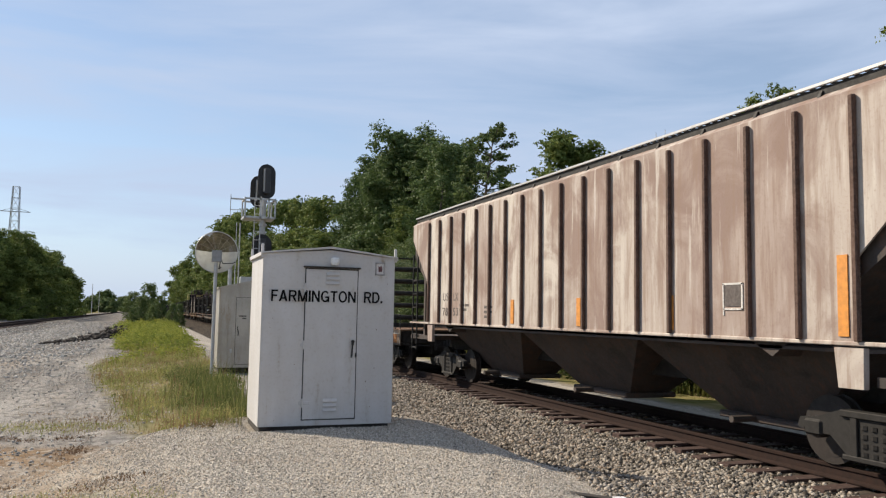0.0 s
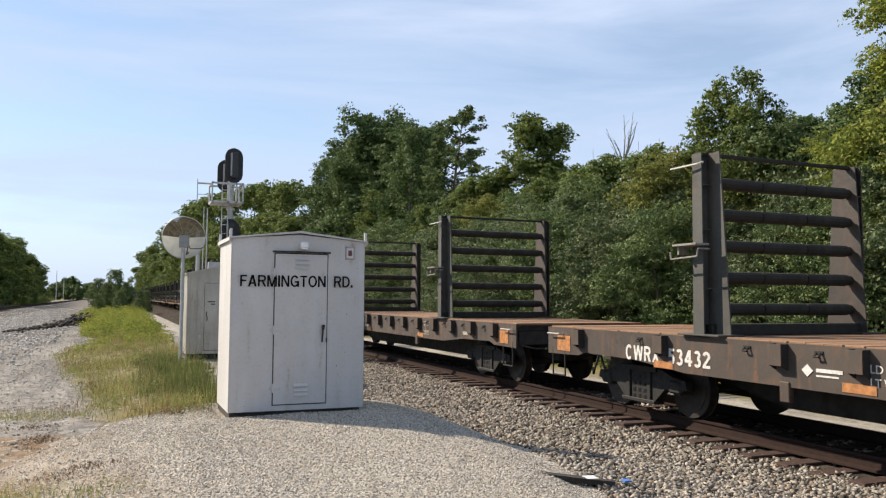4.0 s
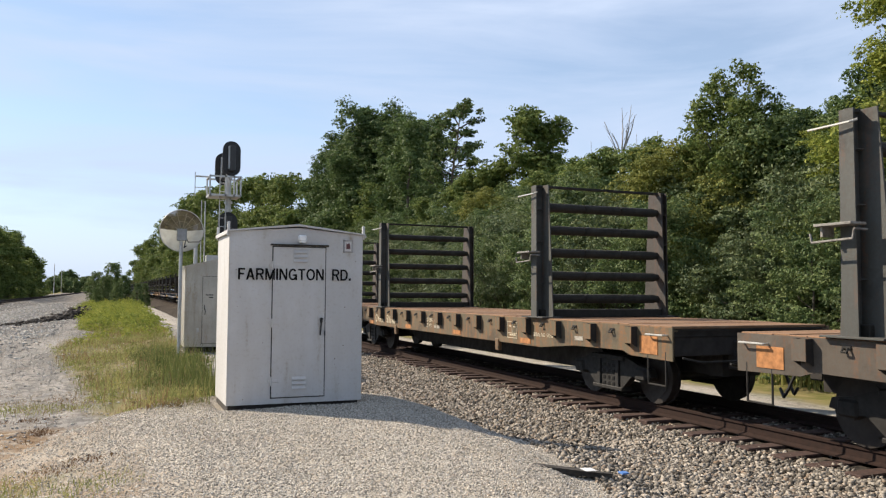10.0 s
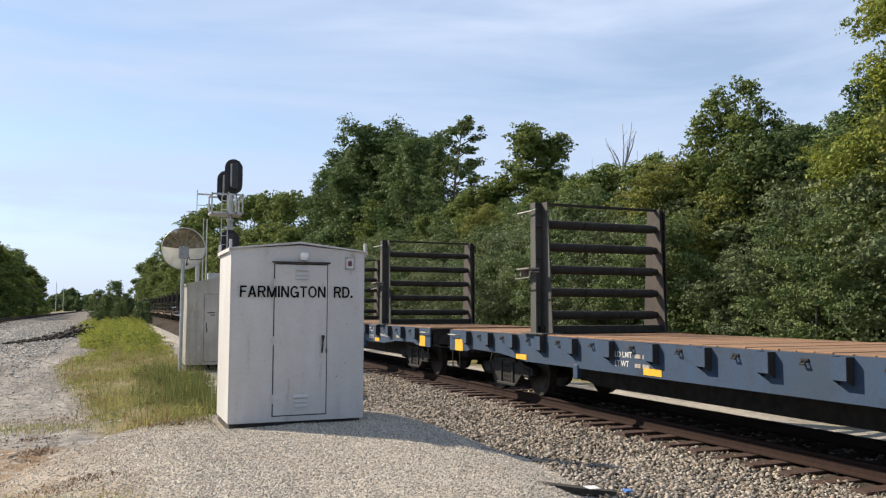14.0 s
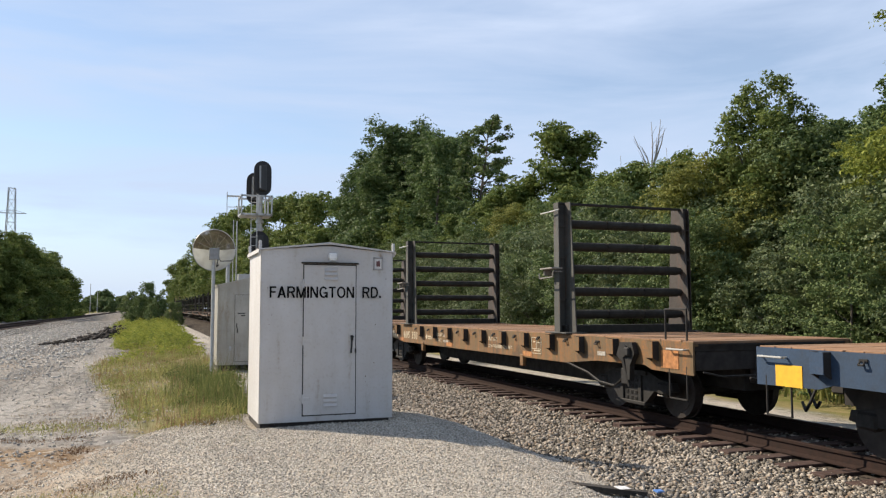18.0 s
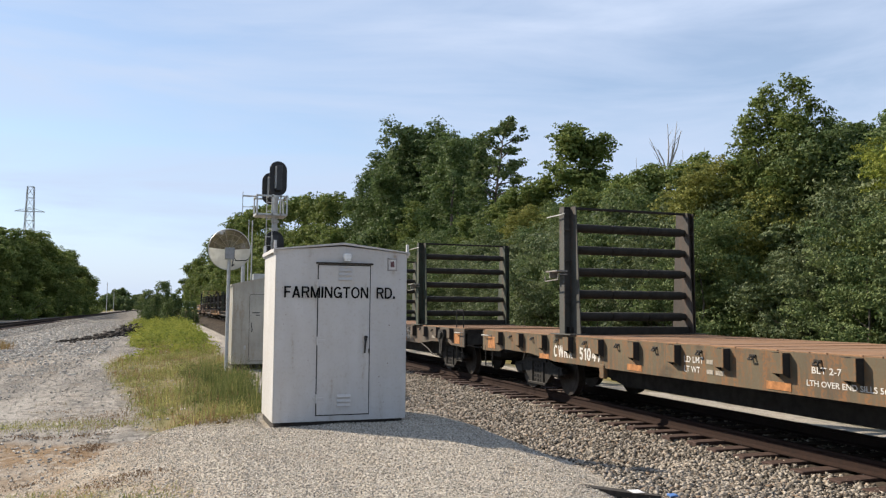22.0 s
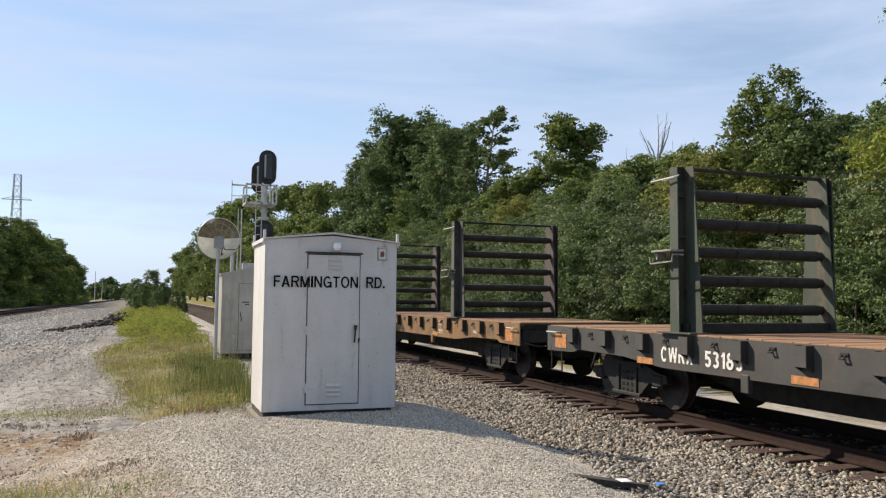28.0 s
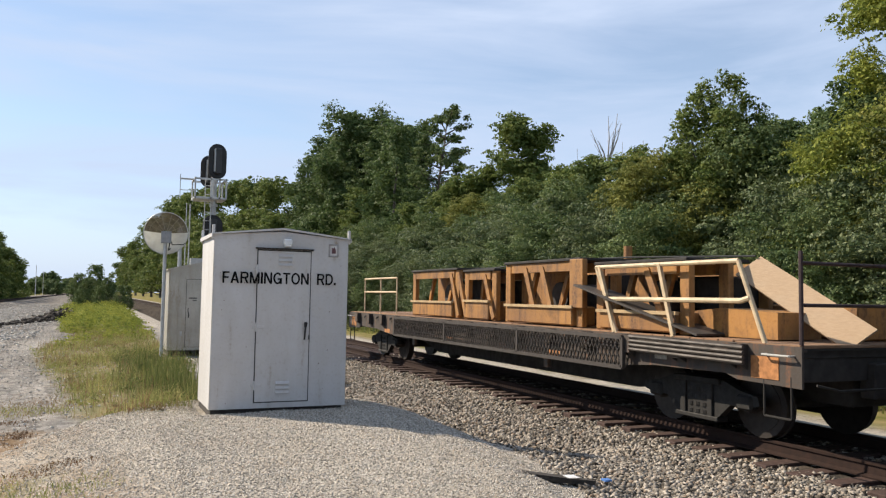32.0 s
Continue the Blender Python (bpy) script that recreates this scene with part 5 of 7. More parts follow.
def open_tree():
    """A tall tree whose few limbs carry separate tufts of leaves, with sky between them."""
    r = random.Random(77)
    root = thing("tree", pose(23.4, 54.4, -1.1), "tall open-crowned green tree with visible limbs", "tree")
    bm = bmesh.new()
    blobs, path = [], []
    for i in range(9):
        path.append(Vector((.25 * math.sin(i * .9) + .05 * i, .2 * math.cos(i * 1.3), i * 2.0)))
    for i in range(8):
        rod(bm, path[i], path[i + 1], .24 - .026 * i, 7, .24 - .026 * (i + 1))
    for i in range(30):
        z = 7.6 + 8.4 * i / 29
        base = path[int(z // 2)].lerp(path[min(8, int(z // 2) + 1)], (z % 2) / 2)
        a = i * 2.4 + r.uniform(-.4, .4)
        l = (2.7 if z < 13.5 else 2.5 - (z - 13.5) * .5) * r.uniform(.6, 1.0)
        tip = base + Vector((math.cos(a) * l, math.sin(a) * l, r.uniform(.2, 1.1)))
        rod(bm, base, tip, .07, 5, .02)
        for j in range(3):
            q = base.lerp(tip, .62 + .22 * j)
            blobs.append((q.x + r.uniform(-.3, .3), q.y + r.uniform(-.3, .3), q.z + r.uniform(-.1, .4), r.uniform(.36, .66), .66))
    for i in range(7):
        blobs.append((path[8].x + r.uniform(-.7, .7), path[8].y + r.uniform(-.7, .7), 16.0 + .16 * i, .5 - .03 * i, .7))
    for i in range(26):
        z = .5 + 7.5 * i / 25
        blobs.append((r.uniform(-1, 1), r.uniform(-1, 1), z, r.uniform(.5, .8), .9))
    part("trunk", bm, M_BARK, root)
    c = new("crown", leaf_cloud("crown", blobs, 520, .17, M_LEAF_A, 78))
    c.parent = root


open_tree()
mid = make_tree("tree", "medium green tree standing above the wood's edge", 52, 13.0, 5.0, 2.2, 110, .9, 400, .17, M_LEAF_F, "dome", .22)
place_tree(mid, [(23.8, 42.2, 1.01, 10), (22.0, 34.4, .66, 120), (22.0, 32.1, .69, 250), (21.5, 46.5, .74, 60), (20.5, 52.0, .66, 330), (23.0, 30.0, .69, 90), (22.3, 38.5, .66, 30), (22.5, 44.7, .78, 100),
                 (24.5, 50, .76, 10), (21.0, 65.3, .86, 20), (21.3, 71.5, .74, 310), (23.5, 27, .66, 50), (23.5, 36.5, .70, 15), (22.0, 49.3, .72, 75), (23.3, 40.0, .68, 215)])
# left of the lot: trees beyond the second track, and the far end of the line
left = make_tree("tree", "rounded green tree beyond the second track", 46, 11.3, 9.5, -.3, 110, 1.15, 380, .19, M_LEAF_F, "dome", .24)
place_tree(left, [(-23.0, 125, 1.02, 0), (-22, 139, 1.22, 120), (-21.5, 153, 1.28, 220), (-21, 168, 1.26, 60), (-20.5, 182, 1.18, 300), (-20, 197, 1.10, 30), (-20, 215, 1.04, 190),
                  (-20, 234, .92, 40), (-20.3, 251, .78, 80), (-25, 112, 1.1, 100), (-27, 140, 1.3, 10), (-27, 104, 1.15, 250), (-26, 165, 1.25, 45), (-25, 195, 1.15, 145), (-25.5, 225, 1.0, 245)])
far_tree = make_tree("tree", "far rounded tree at the end of the line", 47, 9.0, 10.0, .3, 40, 1.6, 90, .6, M_LEAF_A, "dome", .2)
place_tree(far_tree, [(-50 + i * 6.2 + rt.uniform(-2, 2), 640 + rt.uniform(-60, 60), rt.uniform(.95, 1.25), rt.uniform(0, 360)) for i in range(11)]
           + [(-31, 690, 1.75, 20), (-37, 700, 1.4, 80)] + [(-26 + i * 5.5, 430 + rt.uniform(-40, 40), rt.uniform(.5, .75), rt.uniform(0, 360)) for i in range(5)])
shrub = make_tree("bush", "tall green shrub among the weeds by the line", 48, 5.9, 3.8, .1, 46, .75, 320, .18, M_LEAF_A, "column", .08, "bush")
place_tree(shrub, [(.1, 110, .90, 0), (-1.7, 108, .70, 100), (1.5, 107, .62, 200), (-.7, 104, .60, 300), (2.9, 104, .46, 30), (.6, 100, .42, 60), (4.0, 112, .5, 10), (-1.6, 101, .36, 150)])


def dead_snag():
    """Bare forked branches that stand out of the wood, and a few single dead shoots."""
    root = thing("dead_snag", pose(24.0, 33.9, -.3), "bare dead branches above the wood", "dead tree")
    side = Vector((.82, -.57, 0))

    def limb(bm, a, b, r0, r1):
        mid = (a + b) / 2 + side * .06
        rod(bm, a, mid, r0, 6, (r0 + r1) / 2), rod(bm, mid, b, (r0 + r1) / 2, 6, r1)
        return bm

    def up(u, z):
        return side * u + Vector((0, 0, z + .3))

    part("trunk", limb(bmesh.new(), up(.25, -.3), up(.1, 8.6), .13, .075), M_DEAD, root)
    for u, z, at in ((-.75, 10.6, 8.3), (-.35, 10.0, 8.9), (.15, 11.3, 8.8), (.62, 11.4, 8.6), (.80, 10.9, 9.3), (.42, 10.5, 8.9)):
        bm = limb(bmesh.new(), up(.1 + .25 * u * (at - 8.2), at), up(u, z), .045, .010)
        for k in (.45, .7):
            q = up(.1, at).lerp(up(u, z), k)
            rod(bm, q, q + side * (.28 * (1 if u > 0 else -1)) + Vector((0, 0, .5)), .014, 5, .005)
        part("branch", bm, M_DEAD, root)
    for u, z0, z1 in ((-1.35, -.3, 9.6), (.95, -.3, 9.9), (2.0, -.3, 10.0), (2.2, -.3, 9.5)):
        part("shoot", limb(bmesh.new(), up(u, z0), up(u - .08, z1), .03, .008), M_DEAD, root)
    return root


dead_snag()


def pylon(x, y, h):
    root = thing("pylon", pose(x, y, 0), "grey steel lattice power pylon behind the trees", "pylon")
    m = plain("pylon_steel", (0.40, 0.42, 0.44), .6, .3)
    bm = bmesh.new()
    def half(z):
        return np.interp(z, [0, h * .55, h], [3.4, 1.5, 1.0])
    zs = np.linspace(0, h, 12)
    for a, b in zip(zs, zs[1:]):
        wa, wb = half(a), half(b)
        ca, cb = [(-wa, -wa), (wa, -wa), (wa, wa), (-wa, wa)], [(-wb, -wb), (wb, -wb), (wb, wb), (-wb, wb)]
        for i in range(4):
            j = (i + 1) % 4
            beam(bm, (*ca[i], a), (*cb[i], b), .22, .22, (1, 0, .3))
            beam(bm, (*ca[i], a), (*cb[j], b), .12, .12, (1, .2, .3))
            beam(bm, (*cb[i], b), (*cb[j], b), .12, .12)
    part("tower", bm, m, root)
    for z, l in ((h * .80, 4.6), (h * .62, 5.0)):
        bm = bmesh.new()
        beam(bm, (-l, 0, z), (l, 0, z), .25, .25)
        beam(bm, (-l, 0, z), (0, 0, z + 1.4), .12, .12), beam(bm, (l, 0, z), (0, 0, z + 1.4), .12, .12)
        part("crossarm", bm, m, root)
    return root


pylon(-43.5, 300, 42.5)
for x, y, h in ((-20, 330, 11.2), (-22.3, 420, 10.9)):
    thin_pole("utility_pole", x, y, h, .14, "far wooden utility pole")


# ---------------------------------------------------------------- train
# A car's own space: the track's centre at railhead height, y from its middle, its leading end at negative y.
HALF = 8.625
PITCH = 18.41
NOSE = 23.19

M_PAINT = {
    "grey": weathered("grey_brown_paint", (0.097, 0.081, 0.062), (0.061, 0.048, 0.036), (0.158, 0.072, 0.032)),
    "dark": weathered("dark_grey_paint", (0.045, 0.045, 0.043), (0.030, 0.029, 0.027), (0.108, 0.058, 0.032), 0.68),
    "brown": weathered("dark_brown_paint", (0.061, 0.047, 0.036), (0.040, 0.031, 0.025), (0.151, 0.068, 0.032)),
    "rust": weathered("rust_brown_paint", (0.137, 0.068, 0.040), (0.090, 0.050, 0.032), (0.216, 0.094, 0.036), 0.55),
    "ochre": weathered("ochre_brown_paint", (0.150, 0.092, 0.034), (0.085, 0.056, 0.028), (0.25, 0.105, 0.028), 0.54),
    "olive": weathered("olive_brown_paint", (0.122, 0.096, 0.054), (0.074, 0.058, 0.036), (0.209, 0.094, 0.032), 0.55),
    "blue": weathered("dark_blue_paint", (0.016, 0.048, 0.104), (0.016, 0.035, 0.066), (0.064, 0.050, 0.042), 0.72),
}
M_UNDER = plain("underframe_grime", (0.028, 0.024, 0.021), 0.85, 0.0, 0.4)
M_TRUCK = plain("truck_steel", (0.017, 0.015, 0.013), 0.7, 0.2, 0.4, 12)
M_WHEEL = plain("wheel_steel", (0.035, 0.028, 0.024), 0.6, 0.3, 0.4, 8)
M_DECK = wood_material("deck_boards", (0.20, 0.104, 0.052), (0.30, 0.164, 0.082), (1.5, 12, 12))
M_RACK = weathered("rack_grey_green_paint", (0.065, 0.068, 0.062), (0.042, 0.042, 0.037), (0.124, 0.068, 0.043), 0.66)
M_RACK_GREEN = weathered("rack_dark_green_paint", (0.034, 0.051, 0.034), (0.022, 0.031, 0.022), (0.111, 0.068, 0.043), 0.62)
M_RACK_RUST = weathered("rack_rusty_steel", (0.042, 0.036, 0.030), (0.030, 0.025, 0.021), (0.082, 0.044, 0.029), 0.64)
# Pocket cheeks: shade put into the steel's colour, darker than the car paint.
M_POCKET = weathered("pocket_shade_steel", (0.026, 0.022, 0.019), (0.017, 0.015, 0.013), (0.06, 0.034, 0.022), 0.68, 0.85)
M_BAR = plain("roller_bar_steel", (0.016, 0.014, 0.010), 0.8, 0.0, 0.4)
M_WHITE = plain("white_lettering", (0.68, 0.66, 0.62), 0.75, 0.0, 0.35, 30)
M_WORN = plain("worn_lettering", (0.42, 0.38, 0.32), 0.8, 0.0, 0.5, 25)
M_CREAM = plain("cream_lettering", (0.58, 0.5, 0.36), 0.8, 0.0, 0.35, 25)
M_ORANGE = plain("orange_reflective_film", (0.66, 0.27, 0.05), 0.5, 0.0, 0.25, 12)
M_ORANGE_W = plain("faded_orange_film", (0.45, 0.19, 0.06), 0.7, 0.0, 0.45, 12)
M_AMBER = plain("amber_reflective_film", (0.75, 0.42, 0.03), 0.5, 0.0, 0.15, 12)
M_RACK_STEP = plain("worn_rack_step", (0.27, 0.255, 0.23), 0.65, 0.2, 0.5, 14)
M_GALV = plain("galvanised_rod", (0.55, 0.54, 0.50), 0.5, 0.5, 0.25)
M_HOSE = plain("black_rubber", (0.02, 0.02, 0.02), 0.7)

CACHE = {}


def cached(key, make, material, smooth=False):
    """A mesh that is built once for each key and material."""
    k = (key, material.name)
    if k not in CACHE:
        CACHE[k] = mesh_from(key.split("/")[0], make(), material, smooth)
    return CACHE[k]


def sill_mesh(side):
    def make():
        bm = bmesh.new()
        line = [(-8.58, 1.25), (8.58, 1.25), (8.58, .78), (7.6, .80), (7.4, .86), (6.0, .84), (4.9, .74), (-4.9, .74), (-6.0, .84), (-7.4, .86), (-7.6, .80), (-8.58, .78)]
        prism(bm, line, "x", side * 1.50, side * 1.47)
        box(bm, side * 1.47, side * 1.38, -8.55, 8.55, 1.19, 1.22)
        return bm
    return make


def pad_mesh():
    bm = box(bmesh.new(), -1.52, -1.44, -.075, .075, .56, .80, 0.01)
    return bm


def pocket_front_mesh():
    return prism(bmesh.new(), [(-1.615, 1.235), (-1.592, 1.235), (-1.592, .985), (-1.615, .985)], "y", -.10, .10)


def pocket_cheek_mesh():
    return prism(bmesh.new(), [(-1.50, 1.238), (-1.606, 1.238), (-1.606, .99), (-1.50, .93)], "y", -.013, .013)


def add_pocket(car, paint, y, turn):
    """A stake pocket on the side sill: a painted front between two cheeks darkened for their shade."""
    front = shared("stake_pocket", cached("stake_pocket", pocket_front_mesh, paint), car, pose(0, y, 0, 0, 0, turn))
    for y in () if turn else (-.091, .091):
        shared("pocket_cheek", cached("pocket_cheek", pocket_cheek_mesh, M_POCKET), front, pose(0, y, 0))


def ring_mesh():
    bm = bmesh.new()
    box(bm, -1.515, -1.495, -.055, .055, 1.155, 1.185)
    tube(bm, [(-1.52, -.03, 1.165), (-1.55, -.035, 1.12), (-1.55, .035, 1.12), (-1.52, .03, 1.165)], 0.012, 5)
    return bm


PLANKS = 66


def deck_mesh():
    return box(bmesh.new(), -1.46, 1.46, -8.54, 8.54, 1.20, 1.226)


def plank_mesh():
    w = 17.1 / PLANKS / 2 - .005
    return box(bmesh.new(), -1.47, 1.47, -w, w, 1.228, 1.266, 0.006)


def add_deck(car, r):
    """Cross planks that lie a little unevenly on the steel of the car's floor."""
    deck = shared("deck", cached("deck", deck_mesh, M_UNDER), car, None, "worn brown wooden deck")
    me = cached("plank", plank_mesh, M_DECK)
    for i in range(PLANKS):
        shared("plank", me, deck, pose(r.uniform(-.012, .012), -8.55 + 17.1 / PLANKS * (i + .5), r.uniform(-.004, .006), 0, 0, r.uniform(-.12, .12)))


def end_sill_mesh():
    bm = box(bmesh.new(), -1.47, 1.47, -.02, .02, 1.12, 1.22, 0.006)
    box(bm, -1.38, 1.38, -.02, .02, .84, 1.12, 0.006)
    box(bm, -.32, .32, -.12, .1, .62, 1.05, 0.02)
    return bm


def centre_sill_mesh():
    bm = prism(bmesh.new(), [(-8.3, .98), (8.3, .98), (8.3, .50), (5.3, .52), (4.2, .30), (-4.2, .30), (-5.3, .52), (-8.3, .50)], "x", -.36, .36)
    for y in (-6.2, -3.1, 0.0, 3.1, 6.2):
        prism(bm, [(-1.46, 1.2), (1.46, 1.2), (1.46, 1.05), (.36, .66), (-.36, .66), (-1.46, 1.05)], "y", y - .12, y + .12)
    box(bm, -1.44, 1.44, -8.5, 8.5, 1.12, 1.2)
    return bm


def coupler_mesh():
    bm = box(bmesh.new(), -.09, .09, -.52, .1, .74, .92, 0.02)
    prism(bm, [(-.16, -.72), (-.02, -.78), (.03, -.62), (.13, -.70), (.16, -.5), (-.12, -.48)], "z", .68, .98)
    return bm


def hose_mesh():
    return tube(bmesh.new(), [(.25, .05, .78), (.27, -.18, .72), (.26, -.34, .45), (.2, -.48, .32), (.12, -.62, .42)], 0.022, 6)


def wheelset_mesh():
    bm = bmesh.new()
    rod(bm, (-.95, 0, 0), (.95, 0, 0), 0.075, 10)
    for s in (-1, 1):
        x = s * .753
        rod(bm, (x - .065, 0, 0), (x + .065, 0, 0), 0.42, 28)
        rod(bm, (x - s * .07, 0, 0), (x - s * .045, 0, 0), 0.447, 28)
        rod(bm, (x + s * .06, 0, 0), (x + s * .072, 0, 0), 0.33, 20, None)
        rod(bm, (s * .93, 0, 0), (s * 1.06, 0, 0), 0.095, 12)
        for a in range(3):
            c = (math.cos(a * 2.094) * .055, math.sin(a * 2.094) * .055)
            rod(bm, (s * 1.06, c[0], c[1]), (s * 1.075, c[0], c[1]), 0.018, 6)
    return bm


def side_frame_mesh():
    bm = bmesh.new()
    top = [(-1.12, .44), (-1.08, .56), (-.8, .60), (-.5, .70), (.5, .70), (.8, .60), (1.08, .56), (1.12, .44), (1.02, .42), (.98, .50), (.76, .50), (.72, .40), (.62, .40),
           (.36, .18), (-.36, .18), (-.62, .40), (-.72, .40), (-.76, .50), (-.98, .50), (-1.02, .42)]
    prism(bm, top, "x", -.98, -1.10)
    for y in (-.26, .26):
        box(bm, -1.13, -.96, y - .05, y + .05, .2, .68, 0.01)
    box(bm, -1.14, -.95, -.42, .42, .15, .21, 0.01)
    box(bm, -1.14, -.96, -.45, .45, .64, .72, 0.01)
    for y in (-.13, 0, .13):
        for k in range(4):
            rod(bm, (-1.07, y, .22 + k * .1), (-1.07, y, .27 + k * .1), 0.055, 8)
    for y in (-.865, .865):
        box(bm, -1.13, -.98, y - .14, y + .14, .36, .56, 0.03)
    return bm


def bolster_mesh():
    bm = box(bmesh.new(), -.98, .98, -.18, .18, .46, .68, 0.02)
    box(bm, -.3, .3, -.3, .3, .62, .78)
    return bm


WHEELS = []


def add_truck(car, y, car_index):
    tr = new("truck")
    tr.parent, tr.matrix_basis = car, pose(0, y, 0)
    for s in (0, 180):
        shared("side_frame", cached("side_frame", side_frame_mesh, M_TRUCK), tr, pose(0, 0, 0, 0, 0, s))
    shared("bolster", cached("bolster", bolster_mesh, M_UNDER), tr)
    for d in (-.865, .865):
        w = shared("wheelset", cached("wheelset", wheelset_mesh, M_WHEEL), tr, pose(0, d, .42))
        WHEELS.append((w, d))
    return tr


def text_on_side(car, body, y, z, height, width, material, label):
    """Lettering on the near side; y is the end that is read first."""
    key = "lettering/%s/%.2f" % (body, width)
    k = (key, material.name)
    if k not in CACHE:
        heavy = height > .15 and all(ch in GLYPH_W for ch in body)
        CACHE[k] = bold_word(body, height, material, width, .14) if heavy else letters(body, height * 1.38, material, width)
    return shared("lettering", CACHE[k], car, Matrix(((0, 0, -1, -1.504), (-1, 0, 0, y), (0, 1, 0, z), (0, 0, 0, 1))), label)


def bars_on_side(car, rows, y, z, material, label):
    """Small writing that cannot be read, as bars: rows of widths, line by line downwards."""
    bm = bmesh.new()
    for j, widths in enumerate(rows):
        o = y
        for w in widths:
            box(bm, -1.507, -1.50, o - w, o, z - j * .11, z - j * .11 + .06)
            o -= w + .05
    return tagged(part("lettering", bm, material, car), label, kind="stuff")


def patch(car, name, y, z, w, h, material, label=""):
    key = "%s/%.2f/%.2f" % (name, w, h)
    def make():
        return box(bmesh.new(), -1.508, -1.499, -w / 2, w / 2, -h / 2, h / 2)
    return shared(name, cached(key, make, material), car, pose(0, y, z), label)


def data_panel(car, y, z, material):
    bm = bmesh.new()
    w, h, t = .21, .16, .012
    for a in ((-w, w, h - t, h), (-w, w, -h, -h + t), (-w, -w + t, -h, h), (w - t, w, -h, h), (-t / 2, t / 2, -.06, h), (-w, w, -.07, -.058)):
        box(bm, -1.508, -1.50, y + a[0], y + a[1], z + a[2], z + a[3])
    for a in ((-.15, -.05, .05), (.05, .14, .06), (-.15, .1, -.11)):
        box(bm, -1.507, -1.50, y + a[0], y + a[1], z + a[2], z + a[2] + .025)
    return tagged(part("data_panel", bm, material, car), "white outlined inspection panel", kind="stuff")


def rack_post_mesh():
    """A straight outer flange on a web, with stiffeners across it."""
    bm = bmesh.new()
    prism(bm, [(-.105, 1.29), (.105, 1.29), (.09, 3.74), (-.09, 3.74)], "x", -1.50, -1.478)
    box(bm, -1.48, -1.334, -.012, .012, 1.29, 3.72)
    for z in (1.9, 2.7, 3.3):
        box(bm, -1.479, -1.334, -.09, .09, z - .008, z + .008)
    return bm


def rack_plate_mesh():
    """The broad inner plate that tapers upwards."""
    return prism(bmesh.new(), [(-.42, 1.29), (.27, 1.29), (.13, 3.74), (-.25, 3.74)], "x", -1.335, -1.315)


def rack_bar_mesh():
    bm = rod(bmesh.new(), (-1.31, 0, 0), (1.31, 0, 0), 0.07, 12)
    for x in (-.82, 0, .82):
        rod(bm, (x - .40, 0, 0), (x + .40, 0, 0), 0.086, 12)
    return bm


def rack_top_mesh():
    return box(bmesh.new(), -1.49, 1.49, -.04, .04, 3.705, 3.75, 0.006)


def rack_step_mesh():
    bm = box(bmesh.new(), -1.72, -1.49, -.22, .26, 2.47, 2.5, 0.004)
    return box(bm, -1.66, -1.49, .19, .22, 2.36, 2.48)


def rack_grab_mesh():
    return tube(bmesh.new(), [(-1.51, -.24, 2.42), (-1.70, -.24, 2.42), (-1.70, -.22, 2.32), (-1.70, .30, 2.30), (-1.70, .32, 2.40)], 0.013, 6)


def rack_rod_mesh():
    return tube(bmesh.new(), [(-1.52, -.16, 3.60), (-1.56, -.10, 3.58), (-1.60, .42, 3.57)], 0.013, 6)


BAR_Z = (3.34, 2.91, 2.48, 2.05, 1.62)


def add_rack(car, y, paint, steps=True):
    rk = new("rail_rack")
    rk.parent, rk.matrix_basis = car, pose(0, y, 0)
    for a in (0, 180):
        coat, turn = M_RACK_RUST if a and paint is M_RACK else paint, pose(0, 0, 0, 0, 0, a)
        shared("post", cached("post", rack_post_mesh, coat), rk, turn)
        shared("post_plate", cached("post_plate", rack_plate_mesh, coat), rk, turn)
        shared("base_plate", cached("base_plate", lambda: box(bmesh.new(), -1.58, -1.14, -.46, .34, 1.268, 1.292, 0.004), coat), rk, turn)
    for z in BAR_Z:
        shared("roller_bar", cached("roller_bar", rack_bar_mesh, M_BAR), rk, pose(0, 0, z))
    shared("top_bar", cached("top_bar", rack_top_mesh, M_BAR), rk)
    shared("base_beam", cached("base_beam", lambda: box(bmesh.new(), -1.4, 1.4, -.16, .16, 1.27, 1.42, 0.01), M_BAR), rk)
    if steps:
        shared("step", cached("step", rack_step_mesh, M_RACK_STEP), rk, None, "worn grey step plate")
        shared("grab_iron", cached("grab_iron/rack", rack_grab_mesh, M_RACK_STEP), rk, None, "worn grey bent grab iron")
        shared("latch_rod", cached("latch_rod", rack_rod_mesh, M_GALV), rk, None, "white steel rod near the top")
    return rk


def brake_stand_mesh():
    bm = bmesh.new()
    prism(bm, [(-.20, 1.02), (-.14, 1.20), (.20, 1.19), (.30, .98), (.14, .88), (.10, .66), (-.06, .60), (-.08, .84)], "x", -1.60, -1.51)
    rod(bm, (-1.63, .06, 1.06), (-1.58, .06, 1.06), .10, 10)
    box(bm, -1.66, -1.58, -.12, .02, .98, 1.12, .02)
    box(bm, -1.58, -1.52, .02, .22, .52, .78, .02)
    rod(bm, (-1.60, .10, .95), (-1.57, -.02, .50), .03, 6)
    return bm


def chain_mesh():
    return tube(bmesh.new(), [(-1.48, 2.1, .74), (-1.53, 1.3, .62), (-1.55, .9, .50), (-1.55, .45, .47), (-1.55, .2, .62)], 0.02, 5)


